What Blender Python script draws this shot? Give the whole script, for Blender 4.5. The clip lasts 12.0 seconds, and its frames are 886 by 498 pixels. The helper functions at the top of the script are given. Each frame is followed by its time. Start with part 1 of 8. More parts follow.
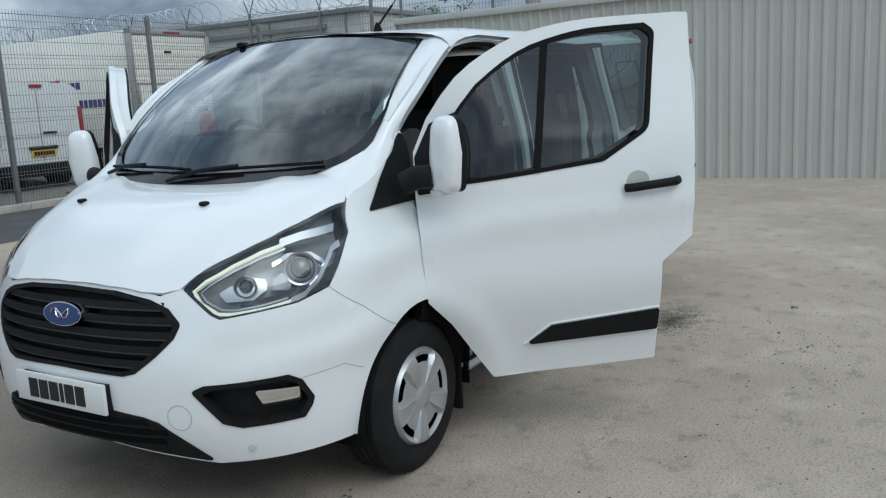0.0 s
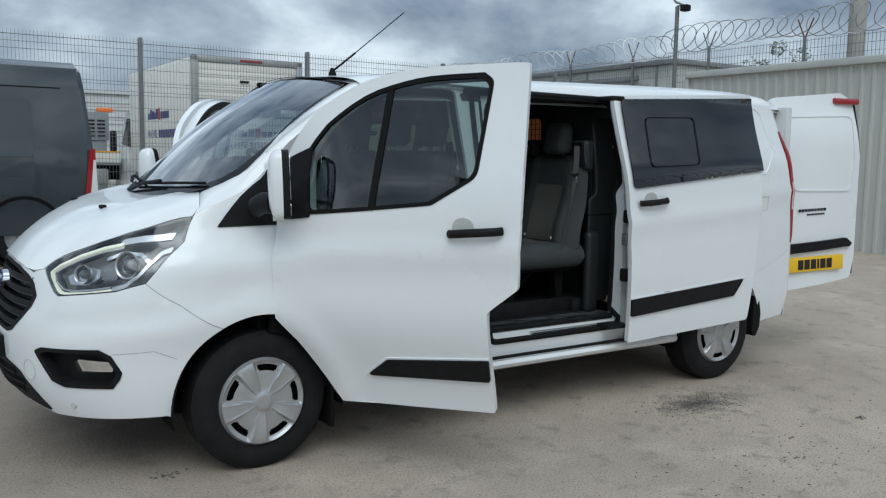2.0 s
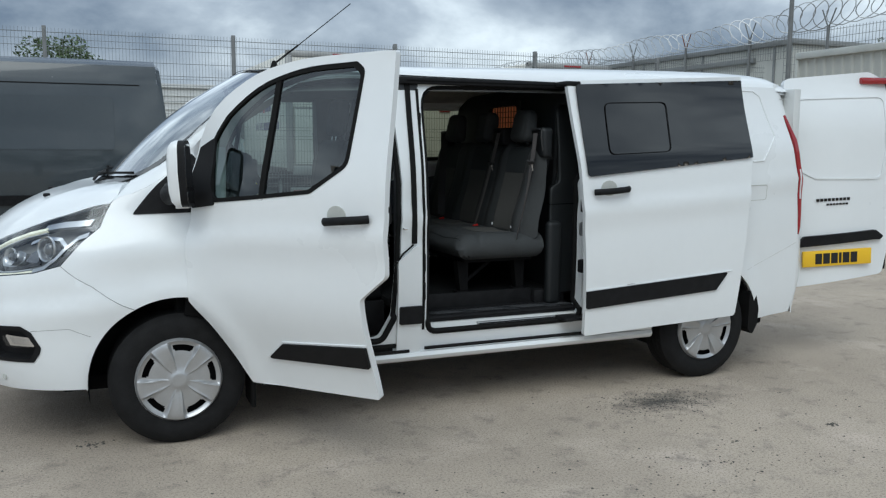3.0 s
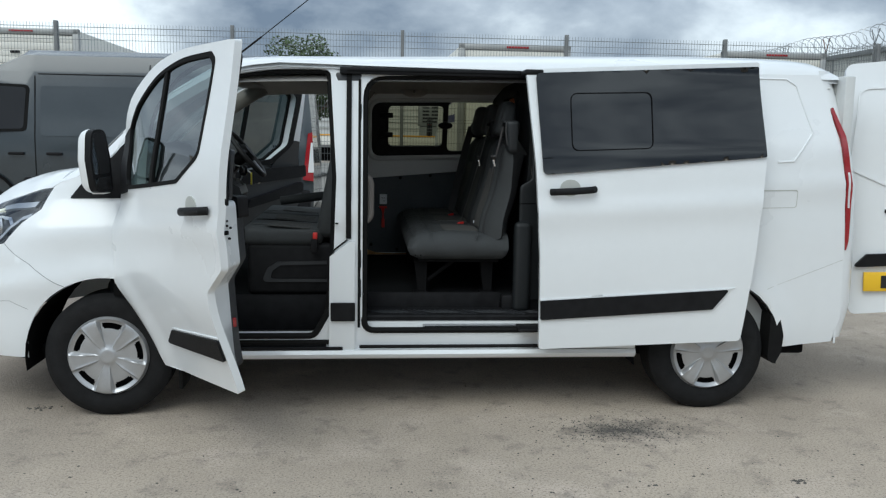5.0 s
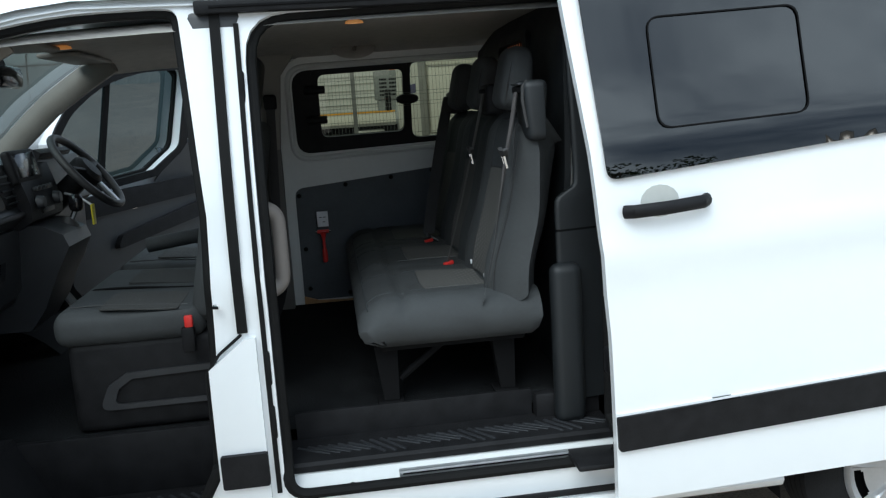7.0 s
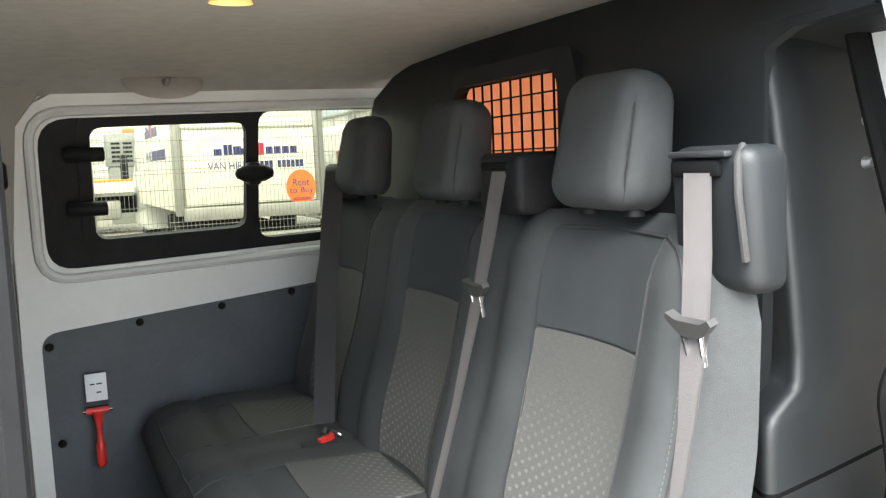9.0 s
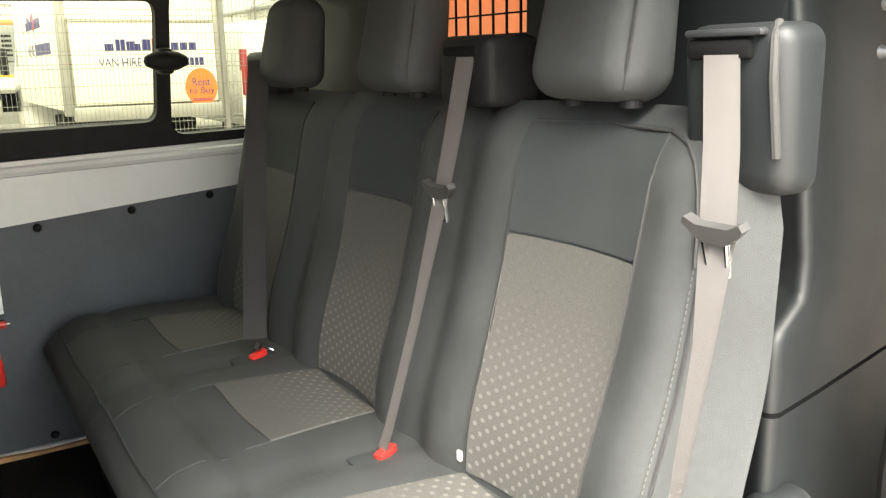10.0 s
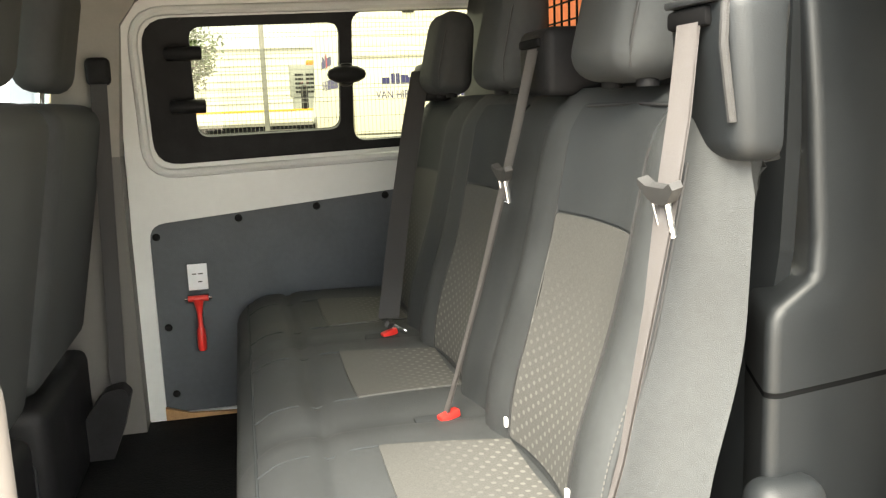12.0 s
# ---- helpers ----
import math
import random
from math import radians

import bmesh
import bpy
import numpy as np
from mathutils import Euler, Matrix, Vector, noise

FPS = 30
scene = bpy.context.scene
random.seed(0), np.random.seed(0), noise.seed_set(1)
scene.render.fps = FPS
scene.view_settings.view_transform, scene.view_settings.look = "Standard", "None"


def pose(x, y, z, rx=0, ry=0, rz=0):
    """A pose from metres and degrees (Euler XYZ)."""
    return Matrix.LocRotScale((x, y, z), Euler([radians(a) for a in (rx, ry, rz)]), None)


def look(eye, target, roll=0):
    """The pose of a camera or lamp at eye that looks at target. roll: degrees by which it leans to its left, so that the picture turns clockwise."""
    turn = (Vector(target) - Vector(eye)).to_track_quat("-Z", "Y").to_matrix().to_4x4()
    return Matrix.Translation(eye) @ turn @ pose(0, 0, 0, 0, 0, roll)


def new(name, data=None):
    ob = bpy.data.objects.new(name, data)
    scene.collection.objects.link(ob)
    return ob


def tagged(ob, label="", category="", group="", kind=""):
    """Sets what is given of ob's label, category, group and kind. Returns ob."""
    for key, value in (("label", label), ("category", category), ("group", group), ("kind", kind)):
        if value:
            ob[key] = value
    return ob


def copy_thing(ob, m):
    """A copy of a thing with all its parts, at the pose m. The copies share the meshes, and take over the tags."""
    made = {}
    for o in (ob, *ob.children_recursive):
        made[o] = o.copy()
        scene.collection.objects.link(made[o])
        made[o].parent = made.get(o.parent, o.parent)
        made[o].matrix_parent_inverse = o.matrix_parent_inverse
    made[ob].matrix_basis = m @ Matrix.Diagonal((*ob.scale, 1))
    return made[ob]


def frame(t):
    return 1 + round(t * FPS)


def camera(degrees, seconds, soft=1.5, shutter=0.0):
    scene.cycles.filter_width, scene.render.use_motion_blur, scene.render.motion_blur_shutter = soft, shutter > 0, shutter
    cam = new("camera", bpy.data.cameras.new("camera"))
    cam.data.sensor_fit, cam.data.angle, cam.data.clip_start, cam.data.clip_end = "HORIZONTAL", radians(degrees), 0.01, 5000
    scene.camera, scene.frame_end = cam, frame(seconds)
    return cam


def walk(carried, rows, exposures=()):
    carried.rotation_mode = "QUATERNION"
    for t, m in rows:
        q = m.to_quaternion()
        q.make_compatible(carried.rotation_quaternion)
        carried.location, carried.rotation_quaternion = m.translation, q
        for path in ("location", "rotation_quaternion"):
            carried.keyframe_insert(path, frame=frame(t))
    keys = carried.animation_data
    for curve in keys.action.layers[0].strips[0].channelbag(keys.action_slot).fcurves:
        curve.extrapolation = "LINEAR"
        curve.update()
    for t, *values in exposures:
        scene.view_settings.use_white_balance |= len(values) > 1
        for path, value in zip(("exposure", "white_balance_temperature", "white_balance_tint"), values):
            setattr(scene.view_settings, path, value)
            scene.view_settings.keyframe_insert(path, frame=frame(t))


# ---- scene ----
cam = camera(55.2, 12.0, 1.25)
PATH = [
    (0, (-2.942, -2.864, 1.602), (-1.254, -1.851, 1.25), -3.1),
    (0.5, (-2.661, -3.33, 1.595), (-1.185, -2.006, 1.337), -1.7),
    (1, (-2.322, -3.851, 1.541), (-1.006, -2.367, 1.281), -0.6),
    (1.5, (-1.92, -4.329, 1.535), (-0.713, -2.754, 1.285), 0.7),
    (2, (-1.452, -4.708, 1.517), (-0.361, -3.046, 1.296), 0.9),
    (2.5, (-0.967, -5.103, 1.514), (-0.049, -3.342, 1.278), 0.3),
    (3, (-0.4, -5.287, 1.523), (0.374, -3.46, 1.275), 0.3),
    (3.2, (-0.195, -5.402, 1.492), (0.516, -3.548, 1.248), 0.4),
    (4.8, (1.26, -5.594, 1.561), (1.497, -3.626, 1.299), 0.8),
    (5, (1.357, -5.488, 1.537), (1.541, -3.515, 1.268), 1.0),
    (5.5, (1.502, -5.026, 1.528), (1.602, -3.053, 1.212), 1.1),
    (6, (1.626, -4.425, 1.531), (1.728, -2.459, 1.179), -1.2),
    (6.5, (1.572, -3.837, 1.541), (1.759, -1.881, 1.17), -2.6),
    (6.7, (1.56, -3.625, 1.555), (1.764, -1.668, 1.193), -3.2),
    (8.3, (1.523, -1.974, 1.586), (2.072, -0.063, 1.366), -2.5),
    (8.5, (1.505, -1.834, 1.597), (2.091, 0.067, 1.393), -2.3),
    (9, (1.394, -1.555, 1.617), (2.247, 0.242, 1.404), -2.5),
    (9.5, (1.35, -1.388, 1.644), (2.419, 0.287, 1.411), -2.1),
    (10, (1.388, -1.372, 1.586), (2.416, 0.287, 1.151), -1.2),
    (10.5, (1.345, -1.394, 1.544), (2.383, 0.214, 0.963), 0.2),
    (11, (1.362, -1.467, 1.529), (2.371, 0.202, 1.087), 0.9),
    (11.5, (1.492, -1.595, 1.527), (2.18, 0.24, 1.124), -2.4),
    (12, (1.644, -1.609, 1.512), (2.088, 0.311, 1.17), -2.2),
]
LIGHT = [
    (0, 0.0, 5800, 1), (0.6, -0.13, 5780, 1), (3, 0.11, 5900, 2), (5, 0.22, 5950, 2), (6.5, 0.6, 5720, 0), (8.3, 2.35, 5750, 2), (8.5, 2.65, 5750, 2),
    (9, 3.78, 6350, 6), (9.5, 4.08, 6900, 7), (10.5, 4.05, 7350, 5), (12, 4.0, 7450, 5),
]
walk(cam, [(t, look(eye, target, roll)) for t, eye, target, roll in PATH], LIGHT)

# ---- world and light ----
world = bpy.data.worlds.new("overcast_sky")
scene.world = world
world.use_nodes = True
wn, wl = world.node_tree.nodes, world.node_tree.links
bg = wn["Background"]
sky = wn.new("ShaderNodeTexSky")
sky.sky_type = "NISHITA"
sky.sun_disc = False
sky.sun_elevation = radians(48)
sky.sun_rotation = radians(209)
sky.air_density, sky.dust_density = 1.0, 2.0
tc = wn.new("ShaderNodeTexCoord")
wmap = wn.new("ShaderNodeMapping")
wmap.inputs["Scale"].default_value = (1.0, 1.0, 1.8)
wl.new(tc.outputs["Generated"], wmap.inputs["Vector"])
n1 = wn.new("ShaderNodeTexNoise")
n1.inputs["Scale"].default_value = 2.9
n1.inputs["Detail"].default_value = 7.0
n1.inputs["Roughness"].default_value = 0.55
n1.inputs["Distortion"].default_value = 0.12
wl.new(wmap.outputs[0], n1.inputs["Vector"])
shade = wn.new("ShaderNodeValToRGB")
shade.color_ramp.elements[0].position, shade.color_ramp.elements[0].color = 0.36, (1.75, 2.1, 2.8, 1)
shade.color_ramp.elements[1].position, shade.color_ramp.elements[1].color = 0.64, (11.0, 11.2, 11.4, 1)
mid = shade.color_ramp.elements.new(0.5)
mid.color = (5.0, 5.3, 5.9, 1)
wl.new(n1.outputs["Fac"], shade.inputs["Fac"])
cover = wn.new("ShaderNodeMix")
cover.data_type = "RGBA"
cover.inputs["Factor"].default_value = 0.9
wl.new(sky.outputs[0], cover.inputs["A"])
wl.new(shade.outputs[0], cover.inputs["B"])
# an overcast sky is brighter overhead than at the horizon
wsep = wn.new("ShaderNodeSeparateXYZ")
wl.new(tc.outputs["Generated"], wsep.inputs[0])
wrange = wn.new("ShaderNodeMapRange")
wrange.inputs["From Min"].default_value, wrange.inputs["From Max"].default_value = 0.0, 0.9
wrange.inputs["To Min"].default_value, wrange.inputs["To Max"].default_value = 0.80, 1.25
wl.new(wsep.outputs["Z"], wrange.inputs["Value"])
wmul = wn.new("ShaderNodeVectorMath")
wmul.operation = "SCALE"
wl.new(cover.outputs["Result"], wmul.inputs[0])
wl.new(wrange.outputs[0], wmul.inputs["Scale"])
wl.new(wmul.outputs[0], bg.inputs["Color"])
bg.inputs["Strength"].default_value = 0.11

sun = new("sun", bpy.data.lights.new("sun", "SUN"))
sun.data.energy, sun.data.angle, sun.data.color = 1.2, radians(42), (1.0, 0.96, 0.9)
sun.matrix_world = look((-5, -9, 12), (0, 0, 0))


# ---- materials ----
def mat(name, color, rough=0.5, metal=0.0, vary=0.0, scale=8.0, bump=0.0, bscale=60.0, coat=0.0, color2=None, spec=0.5, stretch=(1, 1, 1), emit=None, power=0.0, island=0.0):
    m = bpy.data.materials.new(name)
    m.use_nodes = True
    nt = m.node_tree
    b = nt.nodes["Principled BSDF"]
    b.inputs["Base Color"].default_value = (*color, 1)
    b.inputs["Roughness"].default_value = rough
    b.inputs["Metallic"].default_value = metal
    b.inputs["Coat Weight"].default_value = coat
    b.inputs["Coat Roughness"].default_value = 0.04
    b.inputs["Specular IOR Level"].default_value = spec
    if emit:
        b.inputs["Emission Color"].default_value = (*emit, 1)
        b.inputs["Emission Strength"].default_value = power
    co = nt.nodes.new("ShaderNodeTexCoord")
    mp = nt.nodes.new("ShaderNodeMapping")
    mp.inputs["Scale"].default_value = stretch
    nt.links.new(co.outputs["Object"], mp.inputs[0])
    if vary or color2:
        n = nt.nodes.new("ShaderNodeTexNoise")
        n.inputs["Scale"].default_value, n.inputs["Detail"].default_value = scale, 6
        nt.links.new(mp.outputs[0], n.inputs["Vector"])
        n2 = nt.nodes.new("ShaderNodeTexNoise")
        n2.inputs["Scale"].default_value, n2.inputs["Detail"].default_value = scale * 11, 3
        nt.links.new(mp.outputs[0], n2.inputs["Vector"])
        ad = nt.nodes.new("ShaderNodeMath")
        ad.operation = "MULTIPLY_ADD"
        ad.inputs[1].default_value, ad.inputs[2].default_value = 0.35, -0.17
        nt.links.new(n2.outputs["Fac"], ad.inputs[0])
        sm = nt.nodes.new("ShaderNodeMath")
        nt.links.new(n.outputs["Fac"], sm.inputs[0])
        nt.links.new(ad.outputs[0], sm.inputs[1])
        r = nt.nodes.new("ShaderNodeValToRGB")
        c2 = color2 or tuple(c * (1 - vary) for c in color)
        c1 = color if color2 else tuple(min(1, c * (1 + vary)) for c in color)
        r.color_ramp.elements[0].position, r.color_ramp.elements[0].color = 0.3, (*c2, 1)
        r.color_ramp.elements[1].position, r.color_ramp.elements[1].color = 0.7, (*c1, 1)
        nt.links.new(sm.outputs[0], r.inputs[0])
        nt.links.new(r.outputs[0], b.inputs["Base Color"])
        rr = nt.nodes.new("ShaderNodeMapRange")
        rr.inputs["To Min"].default_value, rr.inputs["To Max"].default_value = rough * 0.85, min(1, rough * 1.2)
        nt.links.new(n.outputs["Fac"], rr.inputs["Value"])
        nt.links.new(rr.outputs[0], b.inputs["Roughness"])
    if bump:
        nb = nt.nodes.new("ShaderNodeTexNoise")
        nb.inputs["Scale"].default_value, nb.inputs["Detail"].default_value = bscale, 4
        nt.links.new(mp.outputs[0], nb.inputs["Vector"])
        bp = nt.nodes.new("ShaderNodeBump")
        bp.inputs["Strength"].default_value, bp.inputs["Distance"].default_value = bump, 0.01
        nt.links.new(nb.outputs["Fac"], bp.inputs["Height"])
        nt.links.new(bp.outputs[0], b.inputs["Normal"])
    return m


def glass(name, tint, base=0.05, grow=0.9, rough=0.0):
    """Thin tinted pane: see-through, with a gloss that grows towards grazing angles."""
    m = bpy.data.materials.new(name)
    m.use_nodes = True
    nt = m.node_tree
    for n in list(nt.nodes):
        nt.nodes.remove(n)
    out = nt.nodes.new("ShaderNodeOutputMaterial")
    tr = nt.nodes.new("ShaderNodeBsdfTransparent")
    tr.inputs[0].default_value = (*tint, 1)
    gl = nt.nodes.new("ShaderNodeBsdfGlossy")
    gl.inputs["Roughness"].default_value = rough
    gl.inputs["Color"].default_value = (0.95, 0.97, 1, 1)
    lw = nt.nodes.new("ShaderNodeLayerWeight")
    lw.inputs["Blend"].default_value = 0.5
    pw = nt.nodes.new("ShaderNodeMath")
    pw.operation = "POWER"
    pw.inputs[1].default_value = 3.0
    nt.links.new(lw.outputs["Facing"], pw.inputs[0])
    ma = nt.nodes.new("ShaderNodeMath")
    ma.operation = "MULTIPLY_ADD"
    ma.inputs[1].default_value, ma.inputs[2].default_value = grow, base
    ma.use_clamp = True
    nt.links.new(pw.outputs[0], ma.inputs[0])
    mx = nt.nodes.new("ShaderNodeMixShader")
    nt.links.new(ma.outputs[0], mx.inputs[0])
    nt.links.new(tr.outputs[0], mx.inputs[1])
    nt.links.new(gl.outputs[0], mx.inputs[2])
    nt.links.new(mx.outputs[0], out.inputs[0])
    return m


WHITE = mat("white_paint", (0.80, 0.82, 0.83), 0.28, coat=0.6, vary=0.015, scale=1.5)
# inner white, base lowered below the body paint to dim the cabin
WHITE_IN = mat("white_inner_paint", (0.60, 0.61, 0.60), 0.38, vary=0.04, scale=5)
SATIN = mat("black_grained_plastic", (0.012, 0.012, 0.013), 0.5, vary=0.25, scale=20, bump=0.15, bscale=900, spec=0.14)
GLOSSB = mat("gloss_black_plastic", (0.008, 0.008, 0.009), 0.12)
RUBBER = mat("black_rubber", (0.009, 0.009, 0.009), 0.75, vary=0.2, scale=30, spec=0.14)
TYRE = mat("tyre_rubber", (0.0125, 0.0125, 0.013), 0.8, vary=0.35, scale=14, bump=0.3, bscale=200, spec=0.22)
SILVER = mat("silver_hubcap_paint", (0.46, 0.465, 0.475), 0.34, metal=0.6, vary=0.06, scale=12)
CHROME = mat("chrome", (0.8, 0.8, 0.8), 0.08, metal=1)
CHROME_SOFT = mat("soft_chrome_reflector", (0.60, 0.61, 0.62), 0.28, metal=1)
STEEL = mat("galvanised_steel", (0.42, 0.43, 0.44), 0.45, metal=0.8, vary=0.15, scale=20)
DARK = mat("dark_void_plastic", (0.006, 0.006, 0.0065), 0.8, spec=0.1)
TRIM = mat("dark_grey_trim_plastic", (0.024, 0.0255, 0.0285), 0.42, vary=0.12, scale=10, bump=0.07, bscale=700)
BULK = mat("charcoal_moulded_bulkhead", (0.0085, 0.0105, 0.0122), 0.55, vary=0.10, scale=9, bump=0.06, bscale=500)
# lighter grey standing for the highlights along the grille slats
SLAT_LIGHT = mat("slat_highlight_grey", (0.05, 0.052, 0.055), 0.4, vary=0.06, scale=10)
# pale colour picked to bounce light inside the unseen load bay
BOUNCE_FLOOR = mat("pale_bounce_floor", (0.42, 0.33, 0.22), 0.6, vary=0.2, scale=6, stretch=(1, 6, 6))
BOARD = mat("dark_grey_lining_board", (0.064, 0.073, 0.083), 0.6, vary=0.15, scale=6, bump=0.12, bscale=300)
BEIGE = mat("grey_beige_headlining", (0.42, 0.40, 0.37), 0.9, vary=0.08, scale=25, bump=0.25, bscale=500)
PILLAR = mat("beige_pillar_plastic", (0.21, 0.196, 0.175), 0.55, vary=0.06, scale=12)
FABRIC = mat("charcoal_seat_fabric", (0.0355, 0.0385, 0.0400), 0.72, vary=0.18, scale=9, bump=0.25, bscale=1200)
LEATHER = mat("black_vinyl", (0.030, 0.030, 0.031), 0.5, vary=0.15, scale=9, bump=0.25, bscale=800)
BELT_DK = mat("dark_belt_webbing", (0.036, 0.035, 0.035), 0.6, vary=0.08, scale=30, bump=0.4, bscale=600, stretch=(1, 6, 1))
BELT = mat("grey_belt_webbing", (0.128, 0.117, 0.115), 0.6, vary=0.04, scale=30, bump=0.4, bscale=600, stretch=(1, 6, 1))
RED = mat("red_plastic", (0.62, 0.03, 0.025), 0.35)
ORANGE = mat("orange_translucent_sheet", (0.95, 0.30, 0.12), 0.6, vary=0.05, scale=9)
_on = ORANGE.node_tree
_tl = _on.nodes.new("ShaderNodeBsdfTranslucent")
_tl.inputs[0].default_value = (0.88, 0.31, 0.15, 1)
_om = _on.nodes.new("ShaderNodeMixShader")
_om.inputs[0].default_value = 0.85
_on.links.new(_on.nodes["Principled BSDF"].outputs[0], _om.inputs[1])
_on.links.new(_tl.outputs[0], _om.inputs[2])
_on.links.new(_om.outputs[0], _on.nodes["Material Output"].inputs[0])
PAPER = mat("white_paper", (0.75, 0.76, 0.78), 0.6, vary=0.04, scale=40)
TAIL_RED = mat("red_lens", (0.30, 0.01, 0.015), 0.12, coat=0.6)
TAIL_WHITE = mat("clear_lens", (0.75, 0.75, 0.76), 0.1, coat=0.6)
YELLOW = mat("yellow_plate", (0.85, 0.52, 0.02), 0.35)
PLATE_W = mat("white_plate", (0.72, 0.73, 0.72), 0.35)
BLACK_INK = mat("black_lettering", (0.012, 0.012, 0.012), 0.4)
BLUE_B = mat("blue_enamel", (0.01, 0.03, 0.13), 0.2, coat=0.6)
LAMP_ON = mat("lit_courtesy_lamp", (0.9, 0.6, 0.3), 0.4, emit=(1.0, 0.33, 0.055), power=0.085)
LED = mat("daytime_running_strip", (0.7, 0.72, 0.6), 0.2, emit=(1.0, 0.96, 0.72), power=0.3)
LAMP_DARK = mat("dark_lamp_lining", (0.27, 0.275, 0.28), 0.38, metal=0.4, vary=0.1, scale=20)
LENS = mat("projector_glass", (0.10, 0.105, 0.11), 0.08, metal=0.3, coat=1.0)
LAMP_GREY = mat("silver_lamp_lining", (0.20, 0.205, 0.215), 0.25, metal=0.7, vary=0.1, scale=20)
GLASS_WS = glass("windscreen_glass", (0.29, 0.37, 0.36), 0.075, 1.25)
GLASS_DOOR = glass("door_glass", (0.28, 0.36, 0.345), 0.085)
GLASS_PRIV = glass("privacy_glass", (0.03, 0.031, 0.033), 0.055)
GLASS_CLR = glass("clear_lamp_glass", (0.95, 0.96, 0.97), 0.05)
GLASS_WIN = glass("tinted_window_glass", (0.285, 0.28, 0.20), 0.04)
MIRROR = mat("mirror_glass", (0.85, 0.87, 0.88), 0.02, metal=1)


# ---- mesh helpers ----
def link(name, verts, faces, material, parent=None, label="", sharp=38, smooth=True):
    me = bpy.data.meshes.new(name)
    me.from_pydata([tuple(map(float, v)) for v in verts], [], faces)
    me.validate()
    if smooth:
        me.polygons.foreach_set("use_smooth", [True] * len(me.polygons))
        me.set_sharp_from_angle(angle=radians(sharp))
    me.materials.append(material)
    ob = new(name, me)
    if parent is not None:
        ob.parent = parent
    if label:
        ob["label"] = label
    return ob


def root(name, label, category, at=(0, 0, 0), turn=0, group=""):
    ob = new(name)
    ob.location = at
    ob.rotation_euler = (0, 0, radians(turn))
    return tagged(ob, label, category, group)


class Shape:
    """Collects vertices and faces for one mesh."""

    def __init__(self):
        self.v, self.f = [], []

    def add(self, verts, faces):
        k = len(self.v)
        self.v += [tuple(p) for p in verts]
        self.f += [tuple(i + k for i in f) for f in faces]
        return self

    def box(self, x0, x1, y0, y1, z0, z1, r=0.0, seg=2, m=None):
        bm = bmesh.new()
        bmesh.ops.create_cube(bm, size=1)
        for v in bm.verts:
            v.co = ((x0 + x1) / 2 + v.co.x * (x1 - x0), (y0 + y1) / 2 + v.co.y * (y1 - y0), (z0 + z1) / 2 + v.co.z * (z1 - z0))
        if r > 0:
            r = min(r, 0.49 * min(abs(x1 - x0), abs(y1 - y0), abs(z1 - z0)))
            bmesh.ops.bevel(bm, geom=list(bm.edges), offset=r, segments=seg, profile=0.5, affect="EDGES")
        if m is not None:
            bmesh.ops.transform(bm, matrix=m, verts=bm.verts)
        bm.verts.index_update()
        self.add([v.co[:] for v in bm.verts], [[v.index for v in f.verts] for f in bm.faces])
        bm.free()
        return self

    def tube(self, pts, r, n=8, closed=False, flat=None):
        """A round bar along points; flat=(a, b) gives an oval section."""
        pts = [Vector(p) for p in pts]
        k, ring = len(pts), []
        up = Vector((0, 0, 1))
        for i, p in enumerate(pts):
            a = pts[(i - 1) % k] if (closed or i) else p
            b = pts[(i + 1) % k] if (closed or i < k - 1) else p
            d = (b - a).normalized()
            if abs(d.dot(up)) > 0.95:
                up = Vector((1, 0, 0)) if abs(d.x) < 0.9 else Vector((0, 1, 0))
            s = d.cross(up).normalized()
            up = s.cross(d).normalized()
            ra, rb = flat if flat else (r, r)
            ring.append([p + s * (ra * math.cos(2 * math.pi * j / n)) + up * (rb * math.sin(2 * math.pi * j / n)) for j in range(n)])
        verts = [v for q in ring for v in q]
        faces = []
        for i in range(k if closed else k - 1):
            a, b = i * n, ((i + 1) % k) * n
            faces += [(a + j, a + (j + 1) % n, b + (j + 1) % n, b + j) for j in range(n)]
        if not closed:
            faces += [tuple(reversed(range(n))), tuple(range((k - 1) * n, k * n))]
        return self.add(verts, faces)

    def lathe(self, prof, n=48, m=None):
        """Turns (r, y) about the y axis."""
        k = len(prof)
        verts, faces = [], []
        for j in range(n):
            a = 2 * math.pi * j / n
            for r, y in prof:
                verts.append(Vector((r * math.cos(a), y, r * math.sin(a))))
        for j in range(n):
            for i in range(k - 1):
                a, b = j * k + i, ((j + 1) % n) * k + i
                faces.append((a, a + 1, b + 1, b))
        if m is not None:
            verts = [m @ v for v in verts]
        return self.add(verts, faces)

    def grid(self, fn, us, vs):
        verts = [fn(u, v) for u in us for v in vs]
        nv = len(vs)
        return self.add(verts, [(i * nv + j, (i + 1) * nv + j, (i + 1) * nv + j + 1, i * nv + j + 1) for i in range(len(us) - 1) for j in range(nv - 1)])

    def prism(self, pts, a, b):
        """An outline of 3D points moved by the vectors a and b, closed to a solid."""
        n = len(pts)
        A = [Vector(p) + Vector(a) for p in pts]
        B = [Vector(p) + Vector(b) for p in pts]
        faces = [tuple(range(n)), tuple(reversed(range(n, 2 * n)))]
        faces += [((i + 1) % n, i, n + i, n + (i + 1) % n) for i in range(n)]
        return self.add(A + B, faces)

    def make(self, name, material, parent=None, label="", sharp=38, smooth=True):
        return link(name, self.v, self.f, material, parent, label, sharp, smooth)


